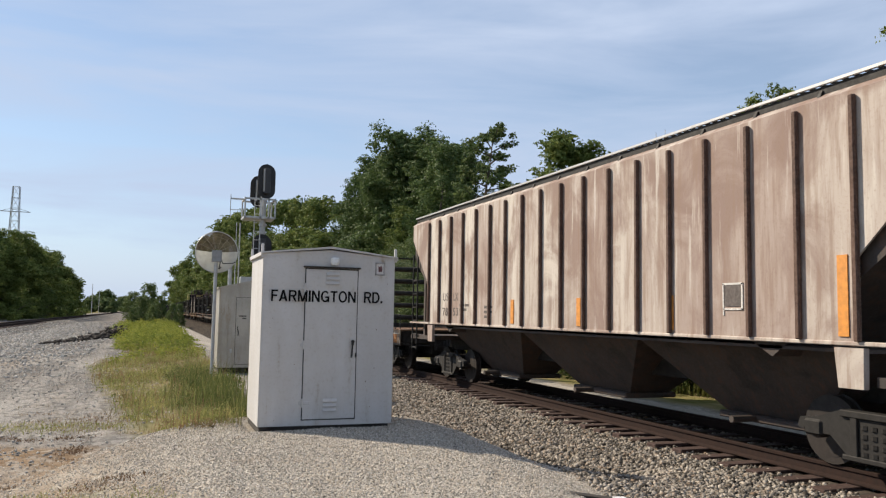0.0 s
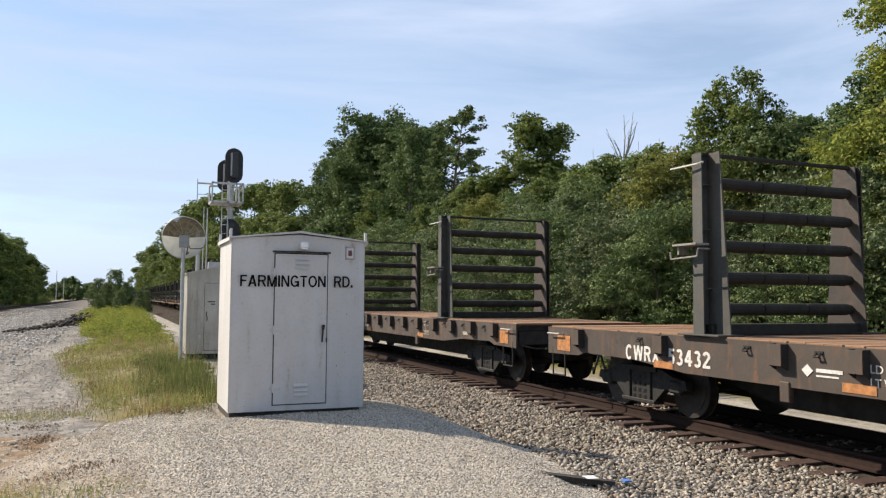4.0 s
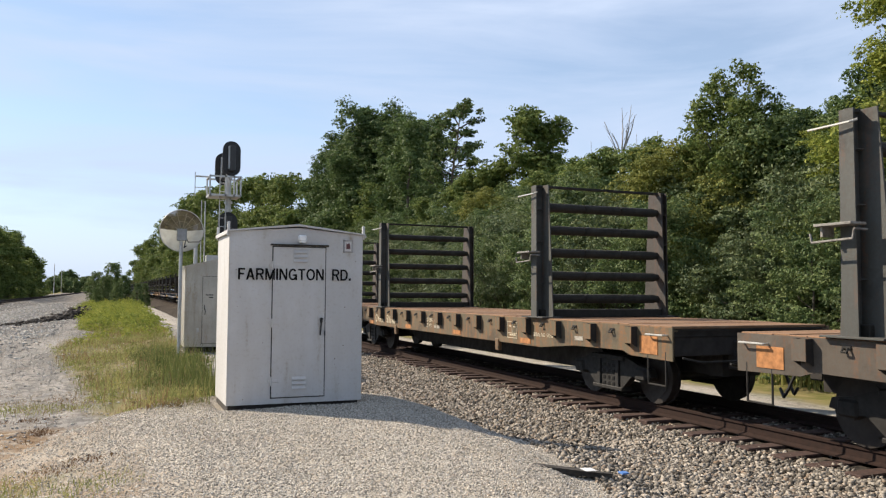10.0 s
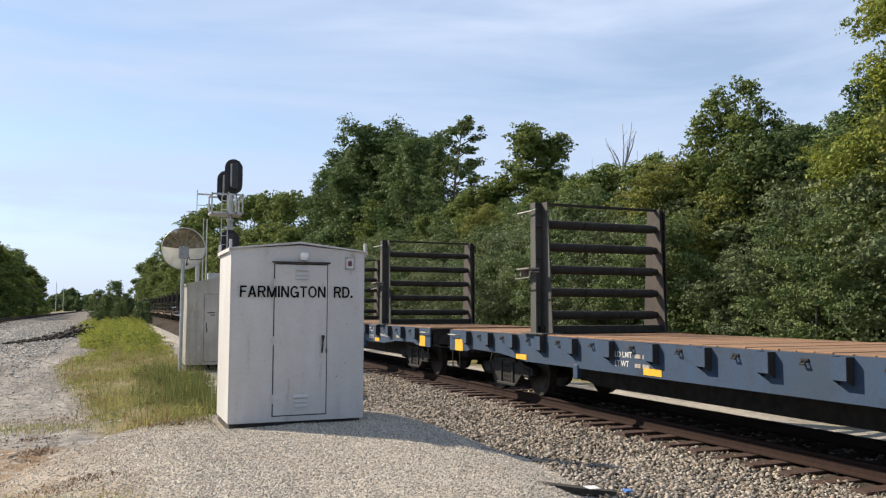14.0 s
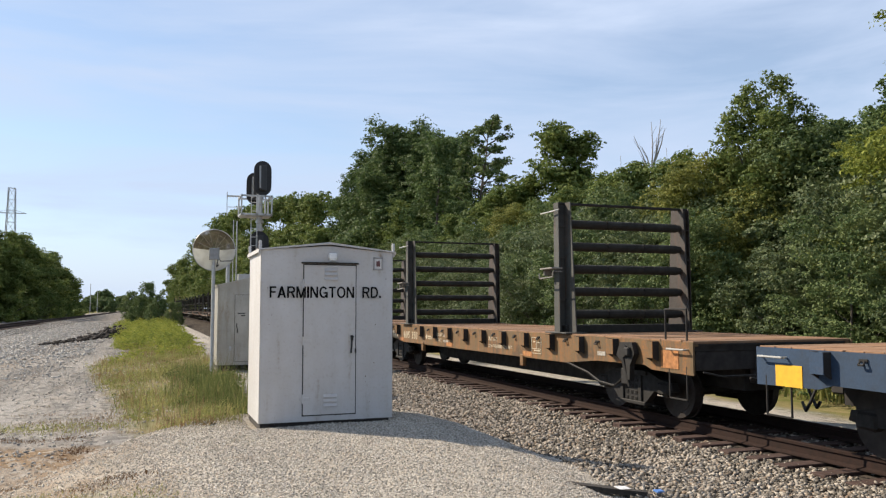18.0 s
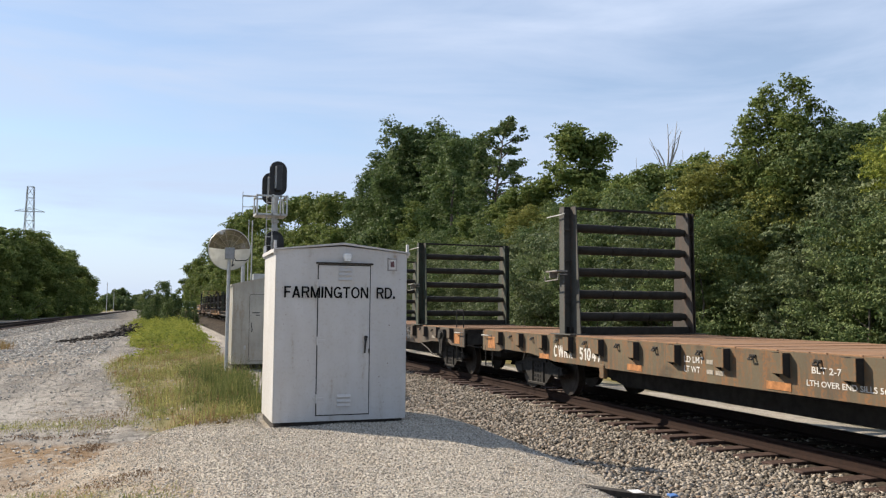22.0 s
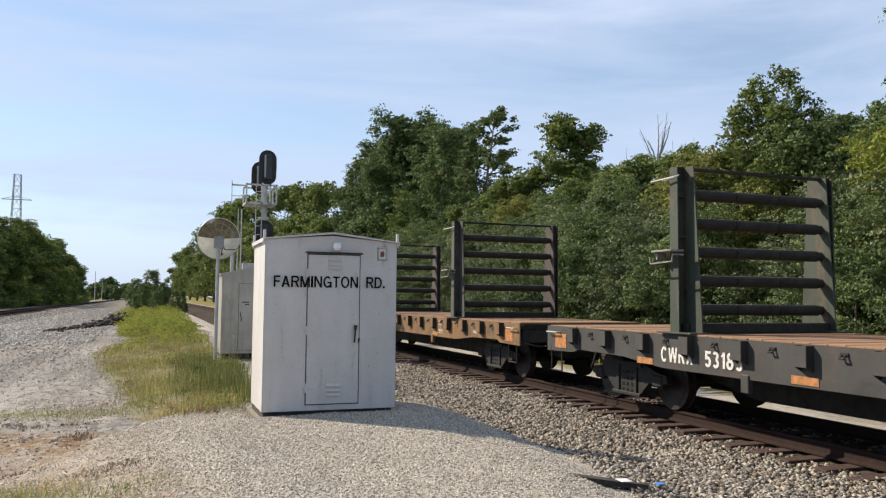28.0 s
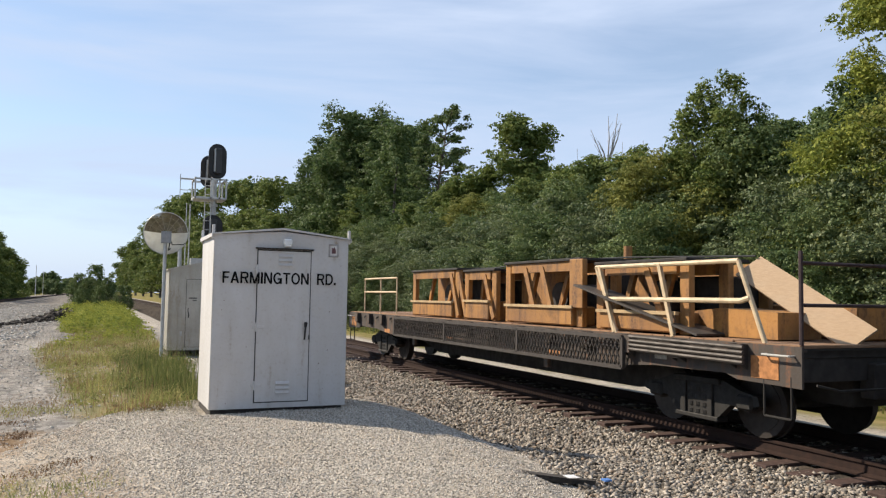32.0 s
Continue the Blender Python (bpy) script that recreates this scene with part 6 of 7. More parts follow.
def add_end_gear(car, sign, orange, big=False, gate=False):
    """Steps, grab irons and reflector at one end; sign -1 is the leading end."""
    y = sign * (HALF - .58)
    patch(car, "reflector", y, (.92 if big else .98), .42, .26, orange, "orange reflective patch")
    def step():
        bm = bmesh.new()
        return tube(bm, [(-1.49, -.2, .9), (-1.49, -.2, .42), (-1.49, .2, .42), (-1.49, .2, .9)], .014, 6)
    def grab():
        return tube(bmesh.new(), [(-1.50, -.2, 1.08), (-1.58, -.2, 1.08), (-1.58, .2, 1.08), (-1.50, .2, 1.08)], .013, 6)
    shared("sill_step", cached("sill_step", step, M_TRUCK), car, pose(0, sign * (HALF - .4), 0))
    shared("grab_iron", cached("grab_iron/sill", grab, M_GALV), car, pose(0, sign * (HALF - .35), .06))
    def cut():
        return tube(bmesh.new(), [(-1.46, -.12, .84), (-1.2, -.2, .78), (-.2, -.3, .80)], .015, 6)
    shared("cut_lever", cached("cut_lever", cut, M_TRUCK), car, pose(0, sign * HALF, 0) if sign < 0 else pose(0, HALF, 0, 0, 0, 0) @ Matrix.Diagonal((1, -1, 1, 1)))
    if gate:
        def hoop():
            return tube(bmesh.new(), [(-1.44, -.25, 1.26), (-1.44, -.25, 1.72), (-1.44, .25, 1.72), (-1.44, .25, 1.26)], .015, 6)
        shared("hand_hoop", cached("hand_hoop", hoop, M_TRUCK), car, pose(0, sign * (HALF - .5), 0))


def flatcar(i, paint, mark, number, built="", brake=False, racks=True, letter=None, orange=None, label="", shape="rail_flatcar", extra_text=True, panel=True):
    """One flat car with its trucks; the loads that are fixed to it come after."""
    letter = letter or M_WHITE
    orange = orange or M_ORANGE_W
    car = thing(shape, pose(TRACK_X, 0, 0), label, "flat car", "cars of the rail train")
    p = M_PAINT[paint]
    add_deck(car, random.Random(100 + i))
    for s in (-1, 1):
        shared("side_sill", cached("side_sill/%d" % s, sill_mesh(s), p), car)
        # End sills take the underframe colour: grime plus the shade on the car ends.
        shared("end_sill", cached("end_sill", end_sill_mesh, M_UNDER), car, pose(0, s * 8.46, 0), "grimy end sill, coloured dark for shade")
        shared("coupler", cached("coupler", coupler_mesh, M_TRUCK), car, pose(0, s * HALF, 0, 0, 0, 0 if s < 0 else 180))
        shared("air_hose", cached("air_hose", hose_mesh, M_HOSE), car, pose(0, s * HALF, 0, 0, 0, 0 if s < 0 else 180))
        add_truck(car, s * 6.45, i)
    shared("centre_sill", cached("centre_sill", centre_sill_mesh, M_UNDER), car)
    for u in (5.5, 11.75):
        shared("jacking_pad", cached("jacking_pad", pad_mesh, p), car, pose(0, u - HALF, 0))
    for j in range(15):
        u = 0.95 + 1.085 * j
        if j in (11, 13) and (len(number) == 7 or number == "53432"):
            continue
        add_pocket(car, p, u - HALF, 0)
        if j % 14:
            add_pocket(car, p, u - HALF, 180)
        if j < 14:
            shared("tie_down_ring", cached("tie_down_ring", ring_mesh, M_TRUCK), car, pose(0, u + .54 - HALF, 0))
    for s in (-1, 1):
        add_end_gear(car, s, orange, paint == "blue", brake and s < 0)
    five = len(number) == 5
    for u in ((13.97, 10.75, 7.55, 4.32) if five else (13.7, 9.68, 5.25)):
        patch(car, "reflector", u - HALF, .82, .42, .10, orange, "orange reflective strip")
    if five:
        text_on_side(car, "SERIAL NO. " + number, 4.02 - HALF, .93, .07, .72, letter, "stencilled serial number")
    patch(car, "data_plate", 2.45 - HALF, .97, .25, .07, M_WORN, "small pale metal plate")
    if paint == "blue":
        patch(car, "placard", 2.38 - HALF, 1.09, .10, .12, M_CREAM, "small cream placard")
    um = 13.55 if five and number != "53432" else 14.86
    if mark:
        text_on_side(car, mark, um - HALF, .84, .22, .74 if um < 14 else .80, letter, "stencilled reporting mark")
    if len(number) == 5:
        text_on_side(car, number, um - 1.0 - HALF, .84, .22, .76 if um < 14 else .86, letter, "stencilled car number")
    elif number:
        for body, uu in zip(number.split(), (13.46, 12.74)):
            text_on_side(car, body, uu - HALF, .86, .20, .17 * len(body) + .02, letter, "stencilled car number")
    ld = 10.62 if um > 14 else 9.45
    if extra_text and number not in ("53249", "53183"):
        text_on_side(car, "LD LMT", ld - HALF, 1.0, .09, .44, letter, "stencilled load limit")
        text_on_side(car, "LT WT", ld - HALF, .86, .09, .36, letter, "stencilled light weight")
        for z in (1.0, .86):
            bars_on_side(car, ((.14, .16),), ld - .52 - HALF, z, M_WORN, "small worn figures")
    if mark and um > 14 and paint in ("brown", "grey", "rust", "ochre"):
        bm = bmesh.new()
        prism(bm, [(11.5 - HALF, .96), (11.42 - HALF, 1.03), (11.34 - HALF, .96), (11.42 - HALF, .89)], "x", -1.508, -1.50)
        box(bm, -1.507, -1.50, 10.95 - HALF, 11.30 - HALF, .95, .99), box(bm, -1.507, -1.50, 11.0 - HALF, 11.30 - HALF, .90, .92)
        part("emblem", bm, letter, car, "small white diamond emblem")
    if built:
        text_on_side(car, built, (7.02 if five else 7.2) - HALF, 1.02, .08, .50, letter, "stencilled build date")
        text_on_side(car, "LTH OVER END SILLS 56'7\"", (7.1 if five else 7.2) - HALF, .87, .07, 1.24, letter, "stencilled length data")
    if panel:
        data_panel(car, 4.85 - HALF, 1.0, letter)
    if brake:
        shared("brake_gear", cached("brake_gear", brake_stand_mesh, M_TRUCK), car, pose(0, 1.55 - HALF, 0))
        shared("brake_chain", cached("brake_chain", chain_mesh, M_TRUCK), car, pose(0, 1.55 - HALF, 0))
    if racks:
        add_rack(car, 4.0 - HALF, racks if racks is not True else M_RACK)
        add_rack(car, 13.22 - HALF, racks if racks is not True else M_RACK)
    CARS.append((car, NOSE + PITCH * i + HALF))
    return car


CARS = []
FLAT = "flat car with a wooden deck and empty rail racks"
# paint, mark, number, build date, brake gear at the leading end, lettering
ROSTER = {
    0: ("grey", "CWRX", "51042", "", True, M_WHITE, "grey-brown"),
    1: ("grey", "CWRX", "603 140", "BLT 1-75", False, M_WHITE, "grey-brown"),
    2: ("brown", "CWRX", "53432", "BLT 3-74", False, M_WHITE, "dark brown"),
    3: ("brown", "", "", "", False, M_WORN, "dark brown"),
    4: ("grey", "CWRX", "", "", False, M_WHITE, "grey-brown"),
    5: ("brown", "CWRX", "605 368", "BLT 8-73", True, M_WHITE, "dark brown"),
    8: ("olive", "CWRX", "51048", "", False, M_CREAM, "rust-stained olive-brown"),
    9: ("brown", "CWRX", "165 005", "BLT 7-74", True, M_WHITE, "dark brown"),
    10: ("brown", "CWRX", "605 603", "BLT 9-73", False, M_WHITE, "dark brown"),
    11: ("blue", "", "", "", True, M_WHITE, "dark blue"),
    12: ("blue", "CWRX", "53152", "", False, M_WHITE, "dark blue"),
    13: ("blue", "CWRX", "51061", "BLT 3-74", False, M_WHITE, "dark blue"),
    14: ("blue", "CWRX", "51044", "BLT 2-75", True, M_WHITE, "dark blue"),
    15: ("ochre", "CWRX", "605 350", "BLT 8-73", True, M_CREAM, "ochre-rust"),
    16: ("blue", "CWRX", "53181", "BLT 3-75", False, M_WHITE, "dark blue"),
    17: ("dark", "CWRX", "53169", "", True, M_WHITE, "dark grey"),
    18: ("olive", "CWRX", "51047", "BLT 2-75", True, M_WHITE, "olive-brown"),
    19: ("grey", "CWRX", "605 325", "BLT 6-73", True, M_WHITE, "grey-brown"),
    20: ("grey", "CWRX", "51040", "", True, M_WHITE, "grey-brown"),
    21: ("brown", "", "", "", False, M_WORN, "dark brown"),
    22: ("dark", "CWRX", "53249", "", False, M_WHITE, "dark grey"),
    23: ("dark", "CWRX", "53183", "", False, M_WHITE, "black-grey"),
    24: ("ochre", "CWRX", "", "", False, M_CREAM, "ochre-rust"),
    25: ("brown", "CWRX", "51039", "BLT 2-75", True, M_WHITE, "dark brown"),
}
for i, (paint, mark, number, built, brake, letter, word) in ROSTER.items():
    flatcar(i, paint, mark, number, built, brake, M_RACK_GREEN if i in (19, 22, 23) else True, letter, M_AMBER if paint == "blue" else M_ORANGE_W, word + " " + FLAT)


def hopper_paint():
    """Bleached cream paint worn through to brown, in clouds and vertical runs; each sheet has faded in its own way."""
    k = Mat("bleached_hopper_paint", 0.75)
    cloud = k.noise(1.0, 6, 0.62, (1, 1, .8), 0.6)
    run = k.noise(2.6, 6, 0.62, (1, 2.6, .22))
    high = k.step(k.axis(2), 1.6, 4.2)
    small = k.noise(30, 5, 0.65)
    c = k.mix(k.step(k.each(), 0.1, 0.9), (0.52, 0.475, 0.415), (0.33, 0.262, 0.225))
    c = k.mix(k.math("MULTIPLY", high, k.step(cloud, 0.42, 0.60, 0.0, 0.7)), c, (0.20, 0.13, 0.10))
    c = k.mix(k.step(cloud, 0.47, 0.62, 0.0, 0.7), c, (0.20, 0.13, 0.105))
    c = k.mix(k.step(run, 0.50, 0.62, 0.0, 0.65), c, (0.22, 0.145, 0.105))
    c = k.mix(k.step(run, 0.34, 0.44, 0.75, 0.0), c, (0.52, 0.48, 0.425))
    c = k.mix(k.step(small, 0.55, 0.75, 0.0, 0.4), c, (0.17, 0.09, 0.06))
    k.color(c).bump(small, 0.12, 0.01)
    return k.m


M_PAINT["maroon"] = weathered("maroon_brown_paint", (0.097, 0.050, 0.035), (0.061, 0.036, 0.027), (0.173, 0.072, 0.032), 0.6)


def covered_hopper():
    k, rib_paint = hopper_paint(), weathered("rusted_rib_paint", (0.15, 0.09, 0.065), (0.085, 0.048, 0.034), (0.06, 0.032, 0.022), 0.5, 0.8)
    # Darker colour for underside and ends: their shade painted in, over grime.
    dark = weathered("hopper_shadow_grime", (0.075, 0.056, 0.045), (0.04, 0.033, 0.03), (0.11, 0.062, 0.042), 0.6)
    car = thing("covered_hopper", pose(TRACK_X, 0, 0), "bleached and rust-stained three-bay covered hopper car", "hopper car", "cars of the rail train")
    zb, zt, hw = 1.53, 4.30, 1.58
    end, bay = 6.97, 13.94 / 17
    side = [(-end, zb), (end, zb), (end, 2.45), (8.45, 3.85), (8.45, zt), (-8.45, zt), (-8.45, 3.85), (-end, 2.45)]
    part("side_sheet", prism(bmesh.new(), side, "x", hw, hw - .03), k, car)
    for j in range(17):
        part("side_sheet", prism(bmesh.new(), [(-end + bay * j, zb), (-end + bay * (j + 1), zb), (-end + bay * (j + 1), zt), (-end + bay * j, zt)], "x", -hw, -hw + .03), k, car)
    for s in (-1, 1):
        part("corner_sheet", prism(bmesh.new(), [(s * end, 2.45), (s * 8.45, 3.85), (s * 8.45, zt), (s * end, zt)], "x", -hw, -hw + .03), k, car)
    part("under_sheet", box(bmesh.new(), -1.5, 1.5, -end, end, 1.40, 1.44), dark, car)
    for s in (-1, 1):
        part("side_sill", box(bmesh.new(), s * (hw - .05), s * (hw + .02), -8.6, 8.6, 1.48, 1.53, 0.01), k, car)
        rib = cached("side_rib", lambda: box(bmesh.new(), -1.645, -1.58, -.036, .036, zb, zt - .06, 0.012), rib_paint)
        for j in range(18):
            shared("side_rib", rib, car, pose(0, s * (end - bay * j), 0, 0, 0, 0 if s < 0 else 180))
    bm = bmesh.new()
    prism(bm, [(-hw, zt), (hw, zt), (hw - .35, zt + .22), (0, zt + .32), (-hw + .35, zt + .22)], "y", -8.5, 8.5)
    part("roof", bm, k, car)
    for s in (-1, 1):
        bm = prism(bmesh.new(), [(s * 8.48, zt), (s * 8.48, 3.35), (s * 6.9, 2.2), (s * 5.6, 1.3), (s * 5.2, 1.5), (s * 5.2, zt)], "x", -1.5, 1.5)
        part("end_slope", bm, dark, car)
    # three hoppers under the body
    for c in (-4.4, 0.0, 4.4):
        bm = bmesh.new()
        lo = [bm.verts.new(p) for p in ((-.42, c - .9, .38), (.42, c - .9, .38), (.42, c + .9, .38), (-.42, c + .9, .38))]
        hi = [bm.verts.new(p) for p in ((-1.14, c - 2.2, 1.42), (1.14, c - 2.2, 1.42), (1.14, c + 2.2, 1.42), (-1.14, c + 2.2, 1.42))]
        bm.faces.new(lo), bm.faces.new(hi)
        for a in range(4):
            bm.faces.new((lo[a], lo[(a + 1) % 4], hi[(a + 1) % 4], hi[a]))
        bmesh.ops.recalc_face_normals(bm, faces=bm.faces)
        box(bm, -.55, .55, c - .95, c + .95, .28, .38, 0.02)
        rod(bm, (-.95, c + .2, .34), (.95, c + .2, .34), .05, 8)
        part("hopper_bay", bm, dark, car, "grimy sloped discharge hopper, darkened for shade")
    part("centre_sill", box(bmesh.new(), -.3, .3, -8.6, 8.6, .75, 1.1), M_UNDER, car)
    for s in (-1, 1):
        part("end_platform", box(bmesh.new(), -1.5, 1.5, s * 7.1, s * 8.75, 1.05, 1.16), dark, car)
        for x in (-1.4, 1.4):
            part("end_post", box(bmesh.new(), x - .06, x + .06, s * 7.7 - .06, s * 7.7 + .06, 1.16, 2.9), dark, car)
    # roof walk on both edges
    for s in (-1, 1):
        bm = bmesh.new()
        for y in np.arange(-8.5, 8.6, 1.06):
            beam(bm, (s * 1.5, y, zt - .02), (s * 1.42, y, zt + .15), .05, .03)
        for y in np.arange(-8.6, 8.6, .16):
            box(bm, s * .95, s * 1.42, y, y + .025, zt + .215, zt + .245)
        box(bm, s * .93, s * .96, -8.6, 8.6, zt + .20, zt + .25)
        box(bm, s * 1.40, s * 1.42, -8.6, 8.6, zt + .10, zt + .20)
        walk_way = part("roof_walk", bm, M_TRUCK, car, "dark steel grating walk")
        part("walk_edge", box(bmesh.new(), s * 1.42, s * 1.46, -8.6, 8.6, zt + .215, zt + .25), M_MAST, walk_way, "pale steel edge")
    for s in (-1, 1):
        bm = bmesh.new()
        for y in (8.08, 8.46):
            rod(bm, (-1.55, s * y, .75), (-1.55, s * y, 3.45), .024, 6)
        for z in np.arange(.8, 3.3, .38):
            rod(bm, (-1.55, s * 8.08, z), (-1.55, s * 8.46, z), .016, 6)
        rod(bm, (-1.55, s * 8.46, 2.0), (0.2, s * 8.5, 2.0), .016, 6)
        part("end_ladder", bm, M_TRUCK, car, "dark steel end ladder")
        shared("coupler", cached("coupler", coupler_mesh, M_TRUCK), car, pose(0, s * 8.75, 0, 0, 0, 0 if s < 0 else 180))
        add_truck(car, s * 6.7, -1)
    for s in (-1, 1):
        bm = prism(bmesh.new(), [(-7.03, 1.46), (-6.64, 1.46), (-6.69, 1.02), (-7.02, 1.02)], "x", -1.60, -1.52)
        part("bolster_plate", bm, k, car, "pale stained bolster end plate").matrix_basis = pose(0, 0 if s < 0 else 13.67, 0)
    for u, h in ((1.70, .5), (-1.04, .5), (-3.68, .5), (-6.77, .9)):
        bm = box(bmesh.new(), -1.595, -1.58, u - .07, u + .07, zb + .05, zb + .05 + h)
        part("reflector", bm, M_ORANGE, car, "orange reflective strip")
    M_STENCIL = plain("black_stencil", (0.12, 0.10, 0.09), 0.8, 0, 0.4, 25)
    for body, y, z, w in (("US", 6.10, 2.2, .48), ("LX", 5.36, 2.2, .40), ("78", 6.12, 1.82, .5), ("53", 5.38, 1.82, .48)):
        t = text_on_side(car, body, y - .2, z - .1, .20, w * .8, M_STENCIL, "black stencilled mark")
        t.matrix_basis = pose(-.079, 0, 0) @ t.matrix_basis
    b = bars_on_side(car, ((.3, .25), (.2, .2)), 4.72, 1.95, M_STENCIL, "small black capacity data")
    b.matrix_basis = pose(-.079, 0, 0)
    b = bars_on_side(car, ((.25, .15), (.22, .18), (.2,)), 3.2, 1.9, M_STENCIL, "small black data lines")
    b.matrix_basis = pose(-.079, 0, 0)
    panel = part("data_panel", box(bmesh.new(), -1.592, -1.58, -5.16, -4.86, 1.92, 2.2), M_STENCIL, car, "dark square data panel")
    bm = bmesh.new()
    for y0, y1, z0, z1 in ((-5.20, -4.82, 2.20, 2.225), (-5.20, -4.82, 1.87, 1.89), (-5.20, -5.17, 1.87, 2.22), (-4.84, -4.82, 1.80, 2.22)):
        box(bm, -1.594, -1.58, y0, y1, z0, z1)
    part("panel_outline", bm, M_WHITE, panel, "white outline")
    CARS.append((car, 13.42))
    return car


covered_hopper()


# ---------------------------------------------------------------- work cars of the train
def plate_material():
    """Grey-green plate with brown clouds, pale scrapes and spots of red oxide."""
    k = Mat("stained_grey_plate", 0.7)
    big, mid, run, small = k.noise(0.9, 4, 0.6, (1, 1, .7)), k.noise(2.6, 6, 0.65), k.noise(3.2, 5, 0.6, (2, 2, .3)), k.noise(30, 5, 0.65)
    c = k.mix(k.step(big, 0.38, 0.62), (0.092, 0.096, 0.086), (0.052, 0.041, 0.031))
    c = k.mix(k.step(mid, 0.50, 0.66, 0.0, 0.8), c, (0.050, 0.036, 0.026))
    c = k.mix(k.step(mid, 0.30, 0.40, 0.6, 0.0), c, (0.125, 0.128, 0.112))
    c = k.mix(k.math("MULTIPLY", k.step(run, 0.52, 0.66), k.step(small, 0.4, 0.6)), c, (0.17, 0.075, 0.045))
    k.color(c).bump(small, 0.12, 0.01)
    return k.m


M_PLATE = plate_material()
M_PURPLE = plain("red_oxide_steel", (0.040, 0.021, 0.022), 0.65, 0.1, 0.35)
M_YELLOW = plain("yellow_rail_paint", (0.50, 0.415, 0.15), 0.55, 0, 0.35, 9)
M_LOCKER = weathered("faded_mauve_paint", (0.21, 0.135, 0.125), (0.13, 0.085, 0.08), (0.19, 0.09, 0.06), 0.62)
M_STEPS = plain("worn_step_steel", (0.24, 0.215, 0.19), 0.6, 0.2, 0.5, 12)
M_BRACE = plain("black_green_brace_steel", (0.017, 0.020, 0.018), 0.7, 0.0, 0.4, 5)
M_BULK = plain("blue_black_plate", (0.006, 0.009, 0.014), 0.45, 0.0, 0.35, 3)
M_BULK.node_tree.nodes["Principled BSDF"].inputs["Specular IOR Level"].default_value = 0.22
M_CAGE = weathered("dark_brown_cage", (0.030, 0.024, 0.021), (0.020, 0.017, 0.015), (0.095, 0.054, 0.040), 0.64)
M_SEAT = plain("black_seat", (0.012, 0.012, 0.013), 0.6)
M_CHALK = plain("chalk_writing", (0.341, 0.322, 0.298), 0.9)
M_MACH = weathered("orange_machine_paint", (0.36, 0.17, 0.038), (0.19, 0.09, 0.03), (0.085, 0.042, 0.022), 0.6, 0.6)
M_MACH_P = plain("pale_orange_edge", (0.450, 0.315, 0.165), 0.6, 0, 0.3)
M_PLY = wood_material("plywood_ramp", (0.34, 0.235, 0.14), (0.42, 0.30, 0.19), (3, 3, 12))
M_EXP = plain("expanded_metal", (0.065, 0.055, 0.048), 0.6, 0.3, 0.3)
M_PIPE = plain("cream_pipe", (0.55, 0.42, 0.26), 0.6, 0, 0.3)


def seat_shell(rows, slots):
    """A bent sheet through rows (y, z, half width), its edges curled forward, with slots cut through it."""
    bm = bmesh.new()
    grid = [[bm.verts.new((q * w, y - .10 * w * abs(q) ** 3 * 4, z + .05 * abs(q) ** 3 * (w > .1))) for q in (-1, -.72, -.45, 0, .45, .72, 1)] for y, z, w in rows]
    for i in range(len(rows) - 1):
        for j in range(6):
            if not (i in slots and j in (2, 3)):
                bm.faces.new((grid[i][j], grid[i][j + 1], grid[i + 1][j + 1], grid[i + 1][j]))
    bmesh.ops.solidify(bm, geom=bm.faces[:], thickness=.028)
    return bm


def add_seat(parent, x, y, z, turn):
    """A bucket seat of one bent shell, with a slotted pointed back, on a yellow stand."""
    st = new("operator_seat")
    st.parent, st.matrix_basis = parent, pose(x, y, z, 0, 0, turn)
    shared("cushion", cached("cushion", lambda: seat_shell([(-.50, .62, .05), (-.40, .56, .17), (-.20, .49, .24), (.04, .43, .26), (.20, .45, .26), (.27, .56, .25)], ()), M_SEAT), st)
    back = [(.27 + (h - .56) * .34, h, w) for h, w in ((.56, .25), (.66, .24), (.71, .235), (.81, .215), (.86, .20), (.96, .165), (1.00, .15), (1.12, .10), (1.22, .085), (1.27, .05))]
    shared("backrest", cached("backrest", lambda: seat_shell(back, (1, 3, 5)), M_SEAT), st)
    bm = bmesh.new()
    for a, b in ((-.2, -.2), (.2, -.2), (-.2, .2), (.2, .2)):
        box(bm, a - .04, a + .04, b - .04, b + .04, 0, .32)
    box(bm, -.25, .25, -.25, .25, .26, .34)
    part("stand", bm, M_YELLOW, st, "yellow seat stand")
    return st


def railing(parent, loop, z0, rails, spacing, material, w=.045, closed=False):
    """Posts and rails along a line of (x, y) points."""
    rl = new("railing")
    rl.parent = parent
    pairs = list(zip(loop, loop[1:])) + ([(loop[-1], loop[0])] if closed else [])
    for a, b in pairs:
        d = math.hypot(b[0] - a[0], b[1] - a[1])
        n = max(1, round(d / spacing))
        for j in range(n):
            q = (a[0] + (b[0] - a[0]) * j / n, a[1] + (b[1] - a[1]) * j / n)
            part("post", box(bmesh.new(), q[0] - w / 2, q[0] + w / 2, q[1] - w / 2, q[1] + w / 2, z0, z0 + max(rails)), material, rl)
        for h in rails:
            part("rail", beam(bmesh.new(), (*a, z0 + h), (*b, z0 + h), w, w), material, rl)
    if not closed:
        q = loop[-1]
        part("post", box(bmesh.new(), q[0] - w / 2, q[0] + w / 2, q[1] - w / 2, q[1] + w / 2, z0, z0 + max(rails)), material, rl)
    return rl


